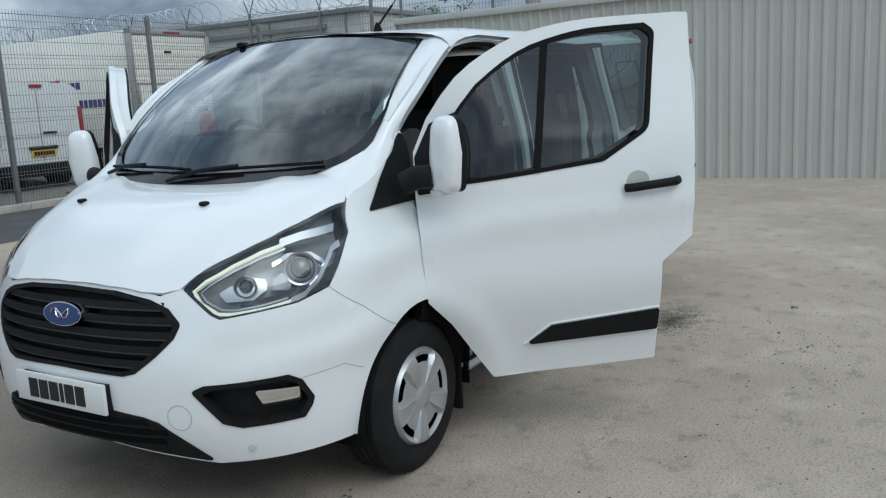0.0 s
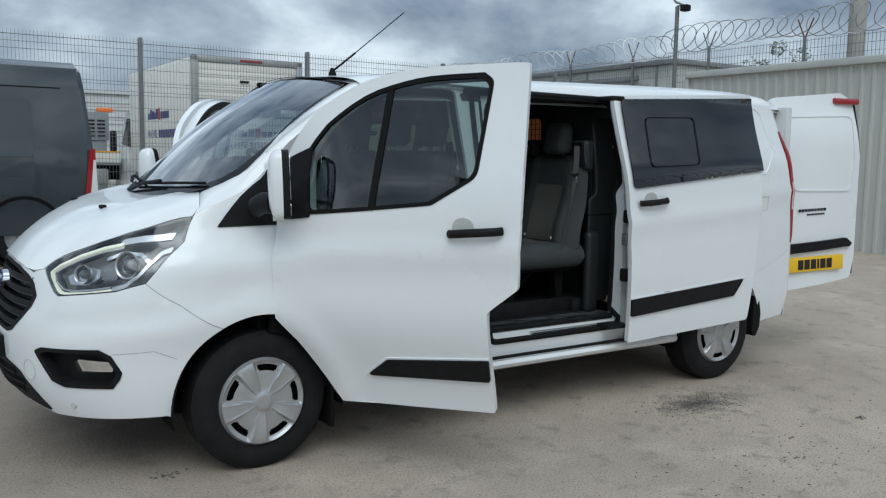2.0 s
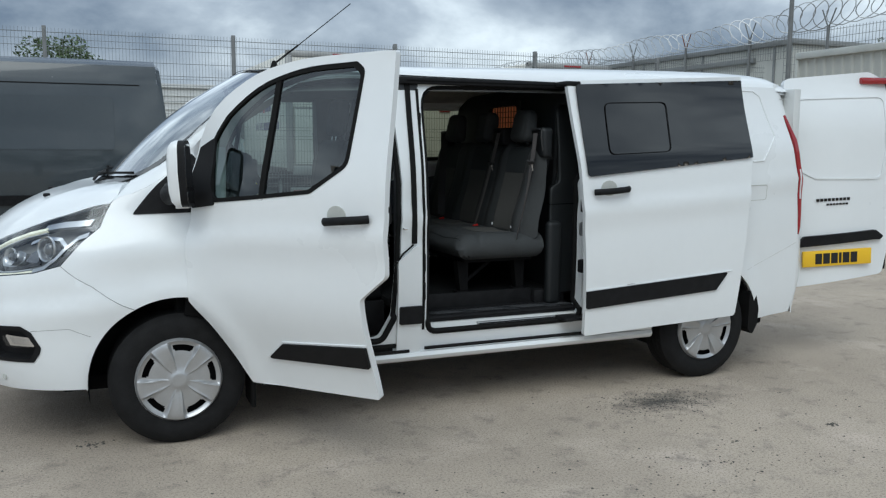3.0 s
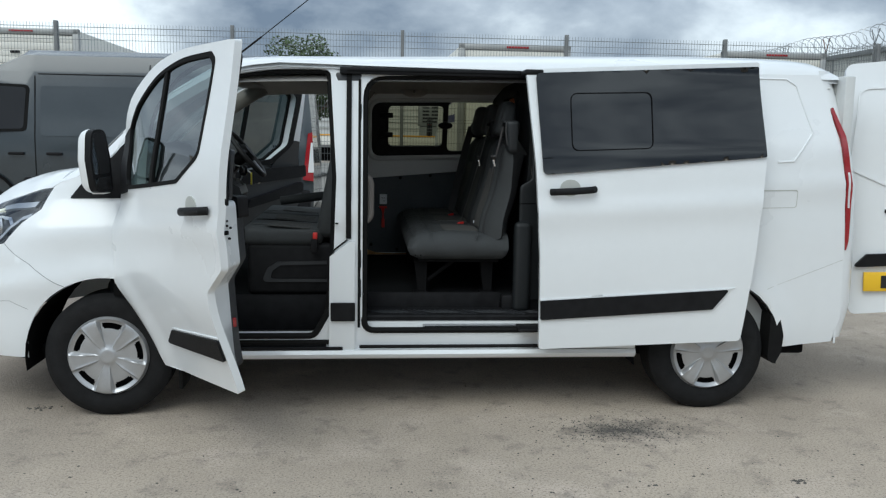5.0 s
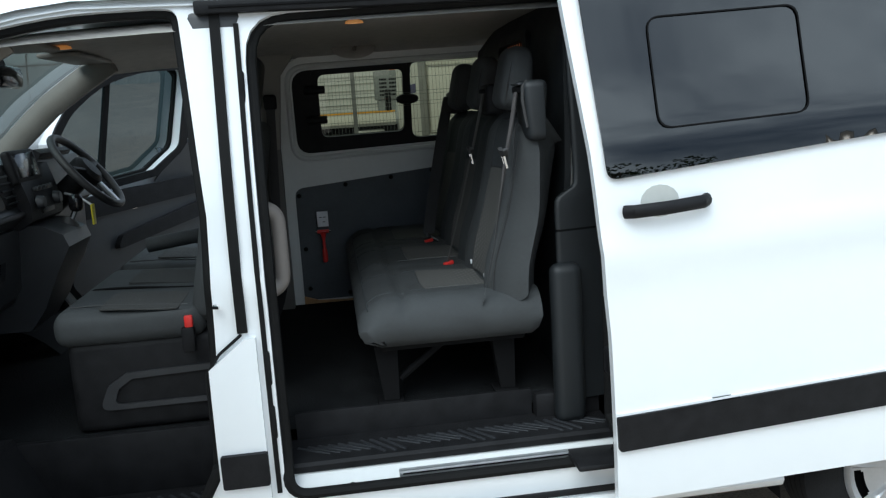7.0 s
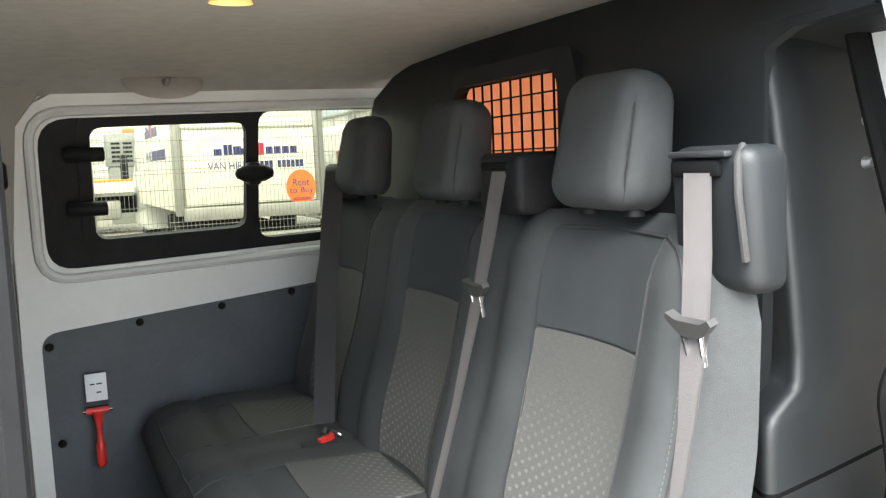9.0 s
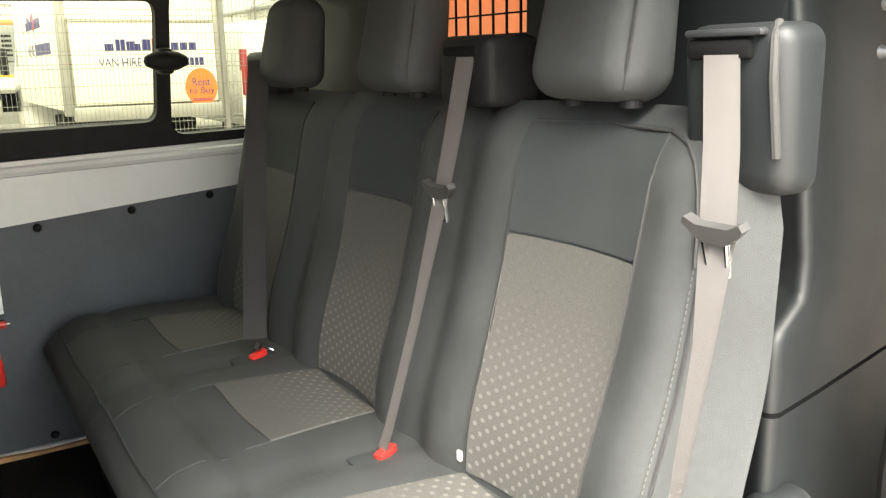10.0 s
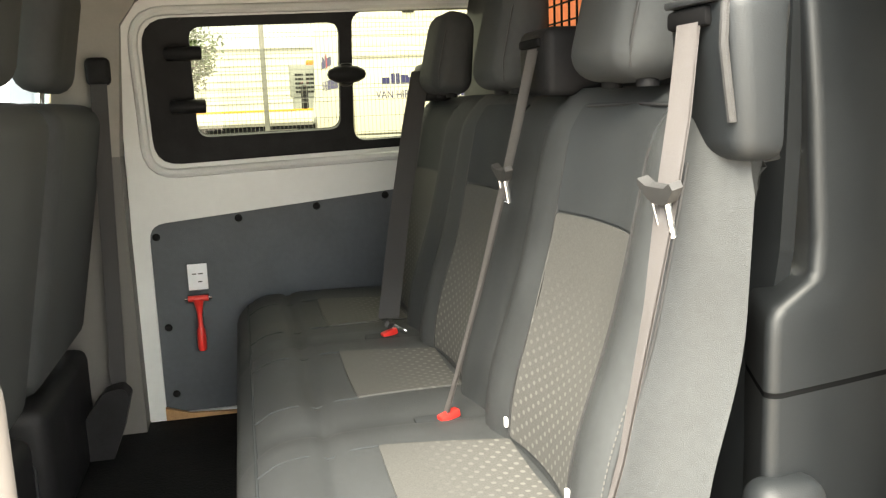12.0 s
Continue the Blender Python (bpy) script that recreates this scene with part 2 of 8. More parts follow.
def fillet(pts, r, n=5):
    """Rounds the corners of a closed outline; a point may carry its own radius as a third number."""
    out, k = [], len(pts)
    for i in range(k):
        p = Vector(pts[i][:2])
        rad = pts[i][2] if len(pts[i]) > 2 else r
        a, b = Vector(pts[i - 1][:2]), Vector(pts[(i + 1) % k][:2])
        da, db = a - p, b - p
        la, lb = da.length, db.length
        if rad <= 0 or la < 1e-6 or lb < 1e-6:
            out.append(tuple(p))
            continue
        da, db = da / la, db / lb
        ang = da.angle(db)
        if ang > 3.05:
            out.append(tuple(p))
            continue
        t = min(rad / math.tan(ang / 2), 0.48 * la, 0.48 * lb)
        p0, p1 = p + da * t, p + db * t
        for j in range(n + 1):
            s = j / n
            out.append(tuple(p0 * (1 - s) ** 2 + p * (2 * s * (1 - s)) + p1 * s * s))
    return out


def dense(pts, step):
    out = []
    for i in range(len(pts)):
        a, b = Vector(pts[i]), Vector(pts[(i + 1) % len(pts)])
        k = max(1, math.ceil((b - a).length / step))
        out += [tuple(a.lerp(b, j / k)) for j in range(k)]
    return out


def inside(p, poly):
    c, j = False, len(poly) - 1
    for i in range(len(poly)):
        if (poly[i][1] > p[1]) != (poly[j][1] > p[1]) and p[0] < (poly[j][0] - poly[i][0]) * (p[1] - poly[i][1]) / (poly[j][1] - poly[i][1]) + poly[i][0]:
            c = not c
        j = i
    return c


from mathutils.geometry import delaunay_2d_cdt


def panel(name, outline, fn, thick, material, parent=None, holes=(), step=0.06, label="", lift=0.0, sharp=38, sign=1, back=None):
    """A sheet of given thickness on the surface fn(u, v), cut to an outline with holes. It thickens against the surface's normal."""
    rings = [dense(outline, step)] + [dense(h, step) for h in holes]
    pts, edges = [], []
    for r in rings:
        k = len(pts)
        pts += [Vector(p) for p in r]
        edges += [(k + i, k + (i + 1) % len(r)) for i in range(len(r))]
    us, vs = [p.x for p in pts], [p.y for p in pts]
    u = min(us) + step * 0.5
    row = 0
    while u < max(us):
        v = min(vs) + step * (0.5 if row % 2 else 0.25)
        while v < max(vs):
            p = (u, v)
            if inside(p, rings[0]) and not any(inside(p, h) for h in rings[1:]):
                if min((q.x - u) ** 2 + (q.y - v) ** 2 for q in pts[: sum(map(len, rings))]) > (0.4 * step) ** 2:
                    pts.append(Vector(p))
            v += step
        u += step * 0.87
        row += 1
    V, E, F, *_ = delaunay_2d_cdt(pts, edges, [], 0, 1e-6)
    tris = []
    for f in F:
        c = sum((V[i] for i in f), Vector((0, 0))) / len(f)
        if inside(c, rings[0]) and not any(inside(c, h) for h in rings[1:]):
            tris.append(list(f))
    e = 1e-3
    top, bot = [], []
    for p in V:
        q = Vector(fn(p.x, p.y))
        n = (Vector(fn(p.x + e, p.y)) - Vector(fn(p.x - e, p.y))).cross(Vector(fn(p.x, p.y + e)) - Vector(fn(p.x, p.y - e)))
        n = n.normalized() * sign if n.length > 1e-12 else Vector((0, -1, 0))
        top.append(q + n * lift)
        bot.append(Vector(back(p.x, p.y)) if back else q + n * (lift - thick))
    k = len(V)
    faces, count = [], {}
    for t in tris:
        if sign < 0:
            t = t[::-1]
        faces.append(tuple(t))
        if thick <= 0:
            continue
        faces.append(tuple(i + k for i in reversed(t)))
        for i in range(len(t)):
            a, b = t[i], t[(i + 1) % len(t)]
            count[(a, b)] = count.get((a, b), 0) + 1
    for (a, b) in count:
        if (b, a) not in count:
            faces.append((b, a, a + k, b + k))
    return link(name, top + bot if thick > 0 else top, faces, material, parent, label, sharp)


def ramp(x, xs, ys):
    """Smooth monotone interpolation through given stations."""
    if x <= xs[0]:
        return ys[0]
    if x >= xs[-1]:
        return ys[-1]
    i = 0
    while x > xs[i + 1]:
        i += 1

    def slope(j):
        if j == 0 or j == len(xs) - 1:
            a = 0 if j == 0 else j - 1
            return (ys[a + 1] - ys[a]) / (xs[a + 1] - xs[a])
        d0 = (ys[j] - ys[j - 1]) / (xs[j] - xs[j - 1])
        d1 = (ys[j + 1] - ys[j]) / (xs[j + 1] - xs[j])
        return 0 if d0 * d1 <= 0 else 2 * d0 * d1 / (d0 + d1)

    h = xs[i + 1] - xs[i]
    t = (x - xs[i]) / h
    m0, m1 = slope(i) * h, slope(i + 1) * h
    return (2 * t**3 - 3 * t**2 + 1) * ys[i] + (t**3 - 2 * t**2 + t) * m0 + (-2 * t**3 + 3 * t**2) * ys[i + 1] + (t**3 - t**2) * m1


def sweep(xs, zs, n=9):
    """Points of a smooth curve z(x) through given stations, for an outline."""
    return [(xs[0] + (xs[-1] - xs[0]) * i / n, ramp(xs[0] + (xs[-1] - xs[0]) * i / n, xs, zs), 0) for i in range(n + 1)]


def smoothstep(a, b, x):
    t = min(1, max(0, (x - a) / (b - a)))
    return t * t * (3 - 2 * t)


def lettering(name, text, height, material, parent, m, width=None, label="", depth=0.002, shear=0.0):
    """Flat raised letters as a mesh; the text stands in the xy plane of m, centred."""
    cu = bpy.data.curves.new(name, "FONT")
    cu.body, cu.size, cu.extrude, cu.align_x, cu.align_y, cu.shear = text, 1.0, 0.001, "CENTER", "CENTER", shear
    ob = bpy.data.objects.new(name, cu)
    scene.collection.objects.link(ob)
    me = bpy.data.meshes.new_from_object(ob.evaluated_get(bpy.context.evaluated_depsgraph_get()))
    bpy.data.objects.remove(ob)
    bpy.data.curves.remove(cu)
    vs = [v.co.copy() for v in me.vertices]
    w = max(v.x for v in vs) - min(v.x for v in vs)
    h = max(v.y for v in vs) - min(v.y for v in vs)
    cx, cy = (max(v.x for v in vs) + min(v.x for v in vs)) / 2, (max(v.y for v in vs) + min(v.y for v in vs)) / 2
    sy = height / h
    sx = width / w if width else sy
    for v in me.vertices:
        v.co = m @ Vector(((v.co.x - cx) * sx, (v.co.y - cy) * sy, depth if v.co.z > 0 else 0))
    me.materials.clear()
    me.materials.append(material)
    lo = new(name, me)
    lo.parent = parent
    if label:
        lo["label"] = label
    return lo

# ---- yard ----
def yard_concrete():
    """Worn dusty concrete: broad patches, mottling, speckle and one oily stain."""
    m = bpy.data.materials.new("worn_yard_concrete")
    m.use_nodes = True
    nt = m.node_tree
    b = nt.nodes["Principled BSDF"]
    b.inputs["Roughness"].default_value = 0.92
    b.inputs["Specular IOR Level"].default_value = 0.25
    co = nt.nodes.new("ShaderNodeTexCoord")

    def noise(scale, detail, rough=0.6):
        n = nt.nodes.new("ShaderNodeTexNoise")
        n.inputs["Scale"].default_value, n.inputs["Detail"].default_value, n.inputs["Roughness"].default_value = scale, detail, rough
        nt.links.new(co.outputs["Object"], n.inputs["Vector"])
        return n

    def blend(fac, a, b_, lo, hi):
        r = nt.nodes.new("ShaderNodeMapRange")
        r.inputs["From Min"].default_value, r.inputs["From Max"].default_value = lo, hi
        nt.links.new(fac, r.inputs["Value"])
        mx = nt.nodes.new("ShaderNodeMix")
        mx.data_type = "RGBA"
        nt.links.new(r.outputs[0], mx.inputs["Factor"])
        for k, v in (("A", a), ("B", b_)):
            if isinstance(v, tuple):
                mx.inputs[k].default_value = (*v, 1)
            else:
                nt.links.new(v, mx.inputs[k])
        return mx.outputs["Result"]

    def spot(at, size, scale, detail, amount):
        """Distance from the middle of a ragged patch."""
        mp = nt.nodes.new("ShaderNodeMapping")
        mp.vector_type = "TEXTURE"
        mp.inputs["Location"].default_value, mp.inputs["Scale"].default_value = (*at, 0), (*size, 1)
        nt.links.new(co.outputs["Object"], mp.inputs[0])
        ln = nt.nodes.new("ShaderNodeVectorMath")
        ln.operation = "LENGTH"
        nt.links.new(mp.outputs[0], ln.inputs[0])
        ad = nt.nodes.new("ShaderNodeMath")
        ad.operation = "MULTIPLY_ADD"
        ad.inputs[1].default_value = amount
        nt.links.new(noise(scale, detail, 0.75).outputs["Fac"], ad.inputs[0])
        nt.links.new(ln.outputs["Value"], ad.inputs[2])
        return ad.outputs[0]

    base = blend(noise(0.5, 4).outputs["Fac"], (0.385, 0.325, 0.262), (0.49, 0.415, 0.333), 0.35, 0.65)
    dust = blend(noise(1.7, 7).outputs["Fac"], base, (0.56, 0.475, 0.395), 0.52, 0.74)
    grime = blend(noise(5.5, 8, 0.7).outputs["Fac"], dust, (0.20, 0.175, 0.15), 0.54, 0.76)
    # darker ground towards the fence
    toned = blend(spot((-1.6, 4.0), (3.4, 4.5), 1.6, 6, 0.9), (0.25, 0.212, 0.178), grime, 1.05, 1.8)
    fine = blend(noise(85, 4, 0.75).outputs["Fac"], toned, (0.13, 0.115, 0.10), 0.50, 0.70)
    light = blend(noise(130, 2).outputs["Fac"], fine, (0.60, 0.54, 0.47), 0.62, 0.76)
    # oily stain
    stain = blend(spot((2.72, -1.28), (0.55, 0.26), 9, 8, 2.6), (0.14, 0.125, 0.11), light, 1.25, 2.1)
    nt.links.new(stain, b.inputs["Base Color"])
    bp = nt.nodes.new("ShaderNodeBump")
    bp.inputs["Strength"].default_value, bp.inputs["Distance"].default_value = 0.55, 0.01
    nt.links.new(noise(60, 5, 0.7).outputs["Fac"], bp.inputs["Height"])
    nt.links.new(bp.outputs[0], b.inputs["Normal"])
    return m


CONCRETE = yard_concrete()
ASPHALT = mat("dark_asphalt", (0.085, 0.085, 0.088), 0.9, vary=0.25, scale=2.5, bump=0.6, bscale=90)
KERB = mat("concrete_kerb", (0.42, 0.39, 0.34), 0.9, vary=0.2, scale=5, bump=0.4, bscale=60)
GRAVEL = mat("grey_gravel", (0.23, 0.22, 0.2), 0.95, vary=0.4, scale=30, bump=1.0, bscale=40)
OIL = mat("dark_dirt_crumbs", (0.085, 0.078, 0.069), 0.9, vary=0.4, scale=40)
CLAD = mat("grey_green_cladding", (0.48, 0.485, 0.45), 0.55, vary=0.07, scale=1.2, stretch=(1, 1, 0.25))
CLAD_CAP = mat("pale_flashing", (0.50, 0.51, 0.48), 0.5, vary=0.08, scale=3)
WHITE_CLAD = mat("white_profiled_sheet", (0.62, 0.63, 0.62), 0.5, vary=0.05, scale=1.5)
FENCE = mat("grey_coated_wire", (0.20, 0.21, 0.21), 0.5, metal=0.3)
POST = mat("grey_fence_post", (0.16, 0.165, 0.165), 0.55, vary=0.15, scale=6)
RUST = mat("rusty_steel", (0.16, 0.07, 0.045), 0.8, vary=0.4, scale=12)
TRUCK_W = mat("off_white_truck_box", (0.82, 0.80, 0.73), 0.5, vary=0.04, scale=2)
TRUCK_F = mat("grey_aluminium_frame", (0.40, 0.40, 0.39), 0.45, metal=0.5, vary=0.1, scale=6)
NAVY = mat("navy_print", (0.03, 0.03, 0.16), 0.5)
CRIMSON = mat("crimson_print", (0.45, 0.02, 0.05), 0.5)
ORANGE_P = mat("orange_print", (0.85, 0.20, 0.03), 0.5)
GREYVAN = mat("slate_grey_van_paint", (0.035, 0.045, 0.052), 0.25, coat=0.7, vary=0.06, scale=2)
WOOD = mat("weathered_timber", (0.20, 0.13, 0.075), 0.8, vary=0.35, scale=8, stretch=(1, 8, 8))
LEAF = mat("green_leaves", (0.055, 0.085, 0.03), 0.7, vary=0.45, scale=4)
BARK = mat("brown_bark", (0.09, 0.07, 0.05), 0.9, vary=0.3, scale=10)
GREYP = mat("grey_equipment_paint", (0.24, 0.25, 0.25), 0.5, vary=0.1, scale=8)
POLE_C = mat("pale_concrete_pole", (0.38, 0.36, 0.33), 0.8, vary=0.15, scale=5)


def rise(y):
    return 0.036 * min(11.0, max(0.0, y - 1.8))


def ground_sheet():
    s = Shape()
    ys = [-400, -60, -20, -8, -3, 0, 1.8, 2.5, 4, 6, 8, 10, 12, 12.8, 14, 20, 60, 400]
    xs = [-400, -80, -30, -15, -8, -4, 0, 4, 8, 12, 20, 40, 100, 400]
    s.grid(lambda x, y: (x, y, rise(y)), xs, ys)
    tagged(s.make("ground", CONCRETE), "pale worn concrete yard with brown dirt patches", "ground", kind="structure")
    s = Shape()
    s.grid(lambda x, y: (x, y, rise(y) + 0.005), [-60, -30, -10, 0, 5, 9.5], [6.7, 7.5, 8.3, 9.0])
    tagged(s.make("road", ASPHALT), "dark asphalt strip along the wire fence", "road", kind="structure")
    s = Shape()
    s.grid(lambda x, y: (x, y, rise(y) + 0.03), [-60, -20, 0, 6, 13.8], [9.14, 10.5, 12.8, 17, 26])
    tagged(s.make("gravel_bed", GRAVEL), "grey gravel hardstanding behind the fence", "gravel", kind="stuff")
    kerb = root("kerb", "pale concrete kerb in front of the wire fence", "kerb")
    kerb["kind"] = "structure"
    for i in range(34):
        x = -20 + i * 0.92
        Shape().box(x, x + 0.91, 9.0, 9.14, rise(9) - 0.05, rise(9) + 0.11, 0.02).make("kerb_stone", KERB, kerb)


ground_sheet()


def crumbs(name, cx, cy, rx, ry, count, big, label):
    """Loose dark grit on the concrete."""
    rnd = random.Random(hash((round(cx * 100), round(cy * 100))) % 1000)
    s = Shape()
    for _ in range(count):
        a, q = rnd.random() * 6.283, abs(rnd.gauss(0, 0.45))
        x, y, r = cx + rx * q * math.cos(a), cy + ry * q * math.sin(a), big * (0.25 + rnd.random() ** 3)
        n = 5
        ring = [(x + r * math.cos(j * 6.283 / n + a) * (0.6 + 0.6 * rnd.random()), y + r * 0.8 * math.sin(j * 6.283 / n + a), rise(y) + 0.0005) for j in range(n)]
        s.add(ring + [(x, y, rise(y) + 0.003 + r * 0.25)], [(j, (j + 1) % n, n) for j in range(n)])
    tagged(s.make(name, OIL, smooth=False), label, "dirt", kind="stuff")


crumbs("dirt_patch", 2.72, -1.28, 0.60, 0.30, 1500, 0.0065, "scatter of black grit on the concrete")
crumbs("dirt_spot", -0.43, -0.80, 0.10, 0.06, 40, 0.013, "small dark dirt lumps on the concrete")
crumbs("dirt_spot", -0.90, -1.02, 0.14, 0.09, 40, 0.012, "small dark dirt lumps on the concrete")
crumbs("dirt_spot", 3.33, -1.98, 0.07, 0.04, 40, 0.013, "small dark dirt lumps on the concrete")
crumbs("dirt_spot", 2.65, -1.98, 0.05, 0.04, 8, 0.010, "small dark dirt lumps on the concrete")
crumbs("loose_grit", 2.4, -2.2, 5.5, 2.2, 700, 0.008, "sparse dark grit strewn over the yard")


def fence_panel(at):
    f = root("mesh_fence_panel", "grey welded wire mesh fence panel on a steel post", "fence", at=at, group="mesh fence panels")
    Shape().box(-0.03, 0.03, -0.03, 0.05, -0.1, 3.0, 0.006).make("post", POST, f)
    s = Shape()
    for i in range(1, 56):
        x = i * 0.0507
        s.box(x - 0.0022, x + 0.0022, -0.004, 0.0, 0.03, 2.97)
    z = 0.1
    while z < 2.97:
        for dy in (-0.008, 0.004):
            s.box(0.03, 2.81, dy - 0.003, dy + 0.003, z, z + 0.006)
        z += 0.2
    for zf in (0.55, 1.35, 2.15, 2.8):
        s.box(0.03, 2.81, -0.03, -0.024, zf, zf + 0.006)
        s.box(0.03, 2.81, -0.03, -0.024, zf + 0.1, zf + 0.106)
    s.make("wire_mesh", FENCE, f, smooth=False)
    return f


first = fence_panel((-20.74, 9.27, rise(9.3)))
for i in range(1, 12):
    copy_thing(first, pose(-20.74 + 2.84 * i, 9.27, rise(9.3)))


def corrugated_wall():
    w = root("wall_corrugated", "tall grey-green corrugated steel yard wall", "wall")
    w["kind"] = "structure"
    prof = [(0, 0), (0.10, 0), (0.125, -0.03), (0.165, -0.03), (0.19, 0)]
    mesh = None
    n = 0
    y = 6.8
    while y > -16:
        s = Shape()
        ring = []
        for k in range(5):
            ring += [(11.85 + q[1], -(k * 0.2 + q[0])) for q in prof]
        ring.append((11.85, -1.0))
        verts = [(p[0], p[1], z) for z in (0.0, 3.08) for p in ring]
        m = len(ring)
        faces = [(i + 1, i, m + i, m + i + 1) for i in range(m - 1)]
        if mesh is None:
            ob = s.add(verts, faces).make("cladding_sheet", CLAD, w, smooth=False)
            mesh = ob.data
        else:
            ob = new("cladding_sheet", mesh)
            ob.parent = w
        ob.location = (0, y, 0)
        y -= 1.0
        n += 1
    Shape().box(11.76, 11.98, -17, 6.85, 3.08, 3.2, 0.012).make("top_flashing", CLAD_CAP, w)
    Shape().box(11.78, 11.98, 6.8, 6.86, 0, 3.2, 0.008).make("corner_flashing", CLAD_CAP, w)
    Shape().box(11.95, 12.0, -17, 6.8, 0.01, 3.1).make("backing_wall", CLAD, w)


corrugated_wall()


def razor_fence(name, p0, p1, z0, top, coil_z, arms, seed):
    """Wire fence with Y arms and a coil of razor wire along the top."""
    f = root(name, "galvanised security fence topped with coiled razor wire", "fence")
    a, b = Vector(p0), Vector(p1)
    d = b - a
    L = d.length
    d.normalize()
    side = Vector((-d.y, d.x))
    s = Shape()
    k = int(L / 0.076)
    for i in range(k):
        p = a + d * (i * 0.076)
        s.box(p.x - 0.003, p.x + 0.003, p.y - 0.003, p.y + 0.003, z0, top)
    z = z0
    while z < top:
        s.tube([(a.x, a.y, z), (b.x, b.y, z)], 0.004, 4)
        z += 0.076 * 2
    s.make("wire_mesh", FENCE, f, smooth=False)
    for i in range(arms):
        p = a + d * (L * (i + 0.5) / arms)
        Shape().box(p.x - 0.025, p.x + 0.025, p.y - 0.025, p.y + 0.025, 0, top + 0.05, 0.005).make("post", POST, f)
        for sg in (-1, 1):
            q = p + d * (0.17 * sg)
            Shape().tube([(p.x, p.y, top), (q.x, q.y, top + 0.38)], 0.014, 6).make("arm", RUST if i % 2 else POST, f)
    pts = []
    turns = int(L / 0.33)
    rnd = random.Random(seed)
    for t in range(turns * 18):
        u = t / (turns * 18)
        ang = t / 18 * 6.2832
        r = 0.24 + 0.05 * math.sin(u * 40) + 0.02 * rnd.random()
        p = a + d * (L * u + 0.16 * math.sin(ang))
        p = p + side * (r * math.cos(ang) * 0.7)
        pts.append((p.x + d.x * 0.22 * math.cos(ang), p.y + d.y * 0.22 * math.cos(ang), coil_z + r * math.sin(ang)))
    Shape().tube(pts, 0.011, 4).make("razor_wire_coil", STEEL, f)


razor_fence("razor_wire_fence", (13.5, 8.9), (13.5, -14), 2.6, 3.85, 4.15, 10, 3)
razor_fence("razor_wire_fence", (13.85, 9.2), (13.85, 34), 3.4, 3.9, 4.1, 11, 4)


def low_shed():
    b = root("low_shed", "long low grey metal shed behind the fence", "shed")
    Shape().box(13.95, 22, 9.1, 40, 0.2, 3.7, 0.02).make("wall", CLAD, b)
    Shape().box(13.88, 22.1, 9.02, 40, 3.7, 3.82, 0.02).make("roof_edge", GREYP, b)
    Shape().box(13.86, 13.95, 10.2, 14.2, 3.38, 3.5, 0.01).make("rail", GREYP, b)
    for i in range(12):
        Shape().box(13.925, 13.95, 9.6 + i * 2.4, 9.66 + i * 2.4, 0.3, 3.7).make("cover_strip", GREYP, b)


low_shed()


def warehouse():
    b = root("white_warehouse", "large white profiled-sheet warehouse far behind", "building")
    Shape().box(-34, 9, 32, 50, 0.3, 3.75).make("wall", WHITE_CLAD, b)
    for i in range(12):
        Shape().box(-34, 9, 31.96, 32.0, 0.6 + i * 0.28, 0.62 + i * 0.28).make("sheet_rib", CLAD_CAP, b)
    Shape().prism([(-34, 31.9, 3.75), (9.1, 31.9, 3.75), (9.1, 31.9, 3.9), (-34, 31.9, 3.9)], (0, 0, 0), (0, 18, 0)).make("roof", WHITE_CLAD, b)
    Shape().box(-6, -2.4, 31.93, 32, 0.4, 3.4, 0.02).make("roller_door", CLAD_CAP, b)


warehouse()


def logo(parent, m, w, name="logo_shape"):
    """A word mark kept as plain coloured blocks."""
    def block(u0, u1, v0, v1, mt, nm):
        Shape().box(u0 * w, u1 * w, v0 * w, v1 * w, 0, 0.004, m=m).make(nm, mt, parent)
    xs = [-0.47, -0.36, -0.305, -0.25, -0.195, -0.09]
    hs = [0.075, 0.12, 0.12, 0.10, 0.075, 0.12]
    for x, h in zip(xs, hs):
        block(x, x + (0.045 if h > 0.1 and x > -0.4 and x < -0.1 else 0.09), -0.05, -0.05 + h, NAVY, name)
    block(0.015, 0.10, -0.06, 0.08, CRIMSON, name)
    for i in range(4):
        block(0.12 + i * 0.095, 0.20 + i * 0.095, -0.05, 0.035, NAVY, name)


def bars(parent, m, x0, widths, h, gap, mt, name="print_bar"):
    x = x0
    for wd in widths:
        Shape().box(x, x + wd, -h / 2, h / 2, 0, 0.004, m=m).make(name, mt, parent)
        x += wd + gap


def wheel_parts(parent, x, y, z, r, w, face, rim_mat=SILVER):
    """A plain road wheel; face -1 looks to -y."""
    m = pose(x, y, z)
    Shape().lathe([(r * 0.62, -w / 2), (r * 0.9, -w / 2), (r * 0.98, -w * 0.42), (r, -w * 0.25), (r, w * 0.25), (r * 0.98, w * 0.42), (r * 0.9, w / 2), (r * 0.62, w / 2)], 36, m).make("tyre", TYRE, parent)
    f = face * w * 0.42
    Shape().lathe([(0.0, f), (r * 0.2, f), (r * 0.26, f * 0.7), (r * 0.5, f * 0.65), (r * 0.6, f), (r * 0.63, f), (r * 0.63, -f)], 30, m).make("rim", rim_mat, parent)


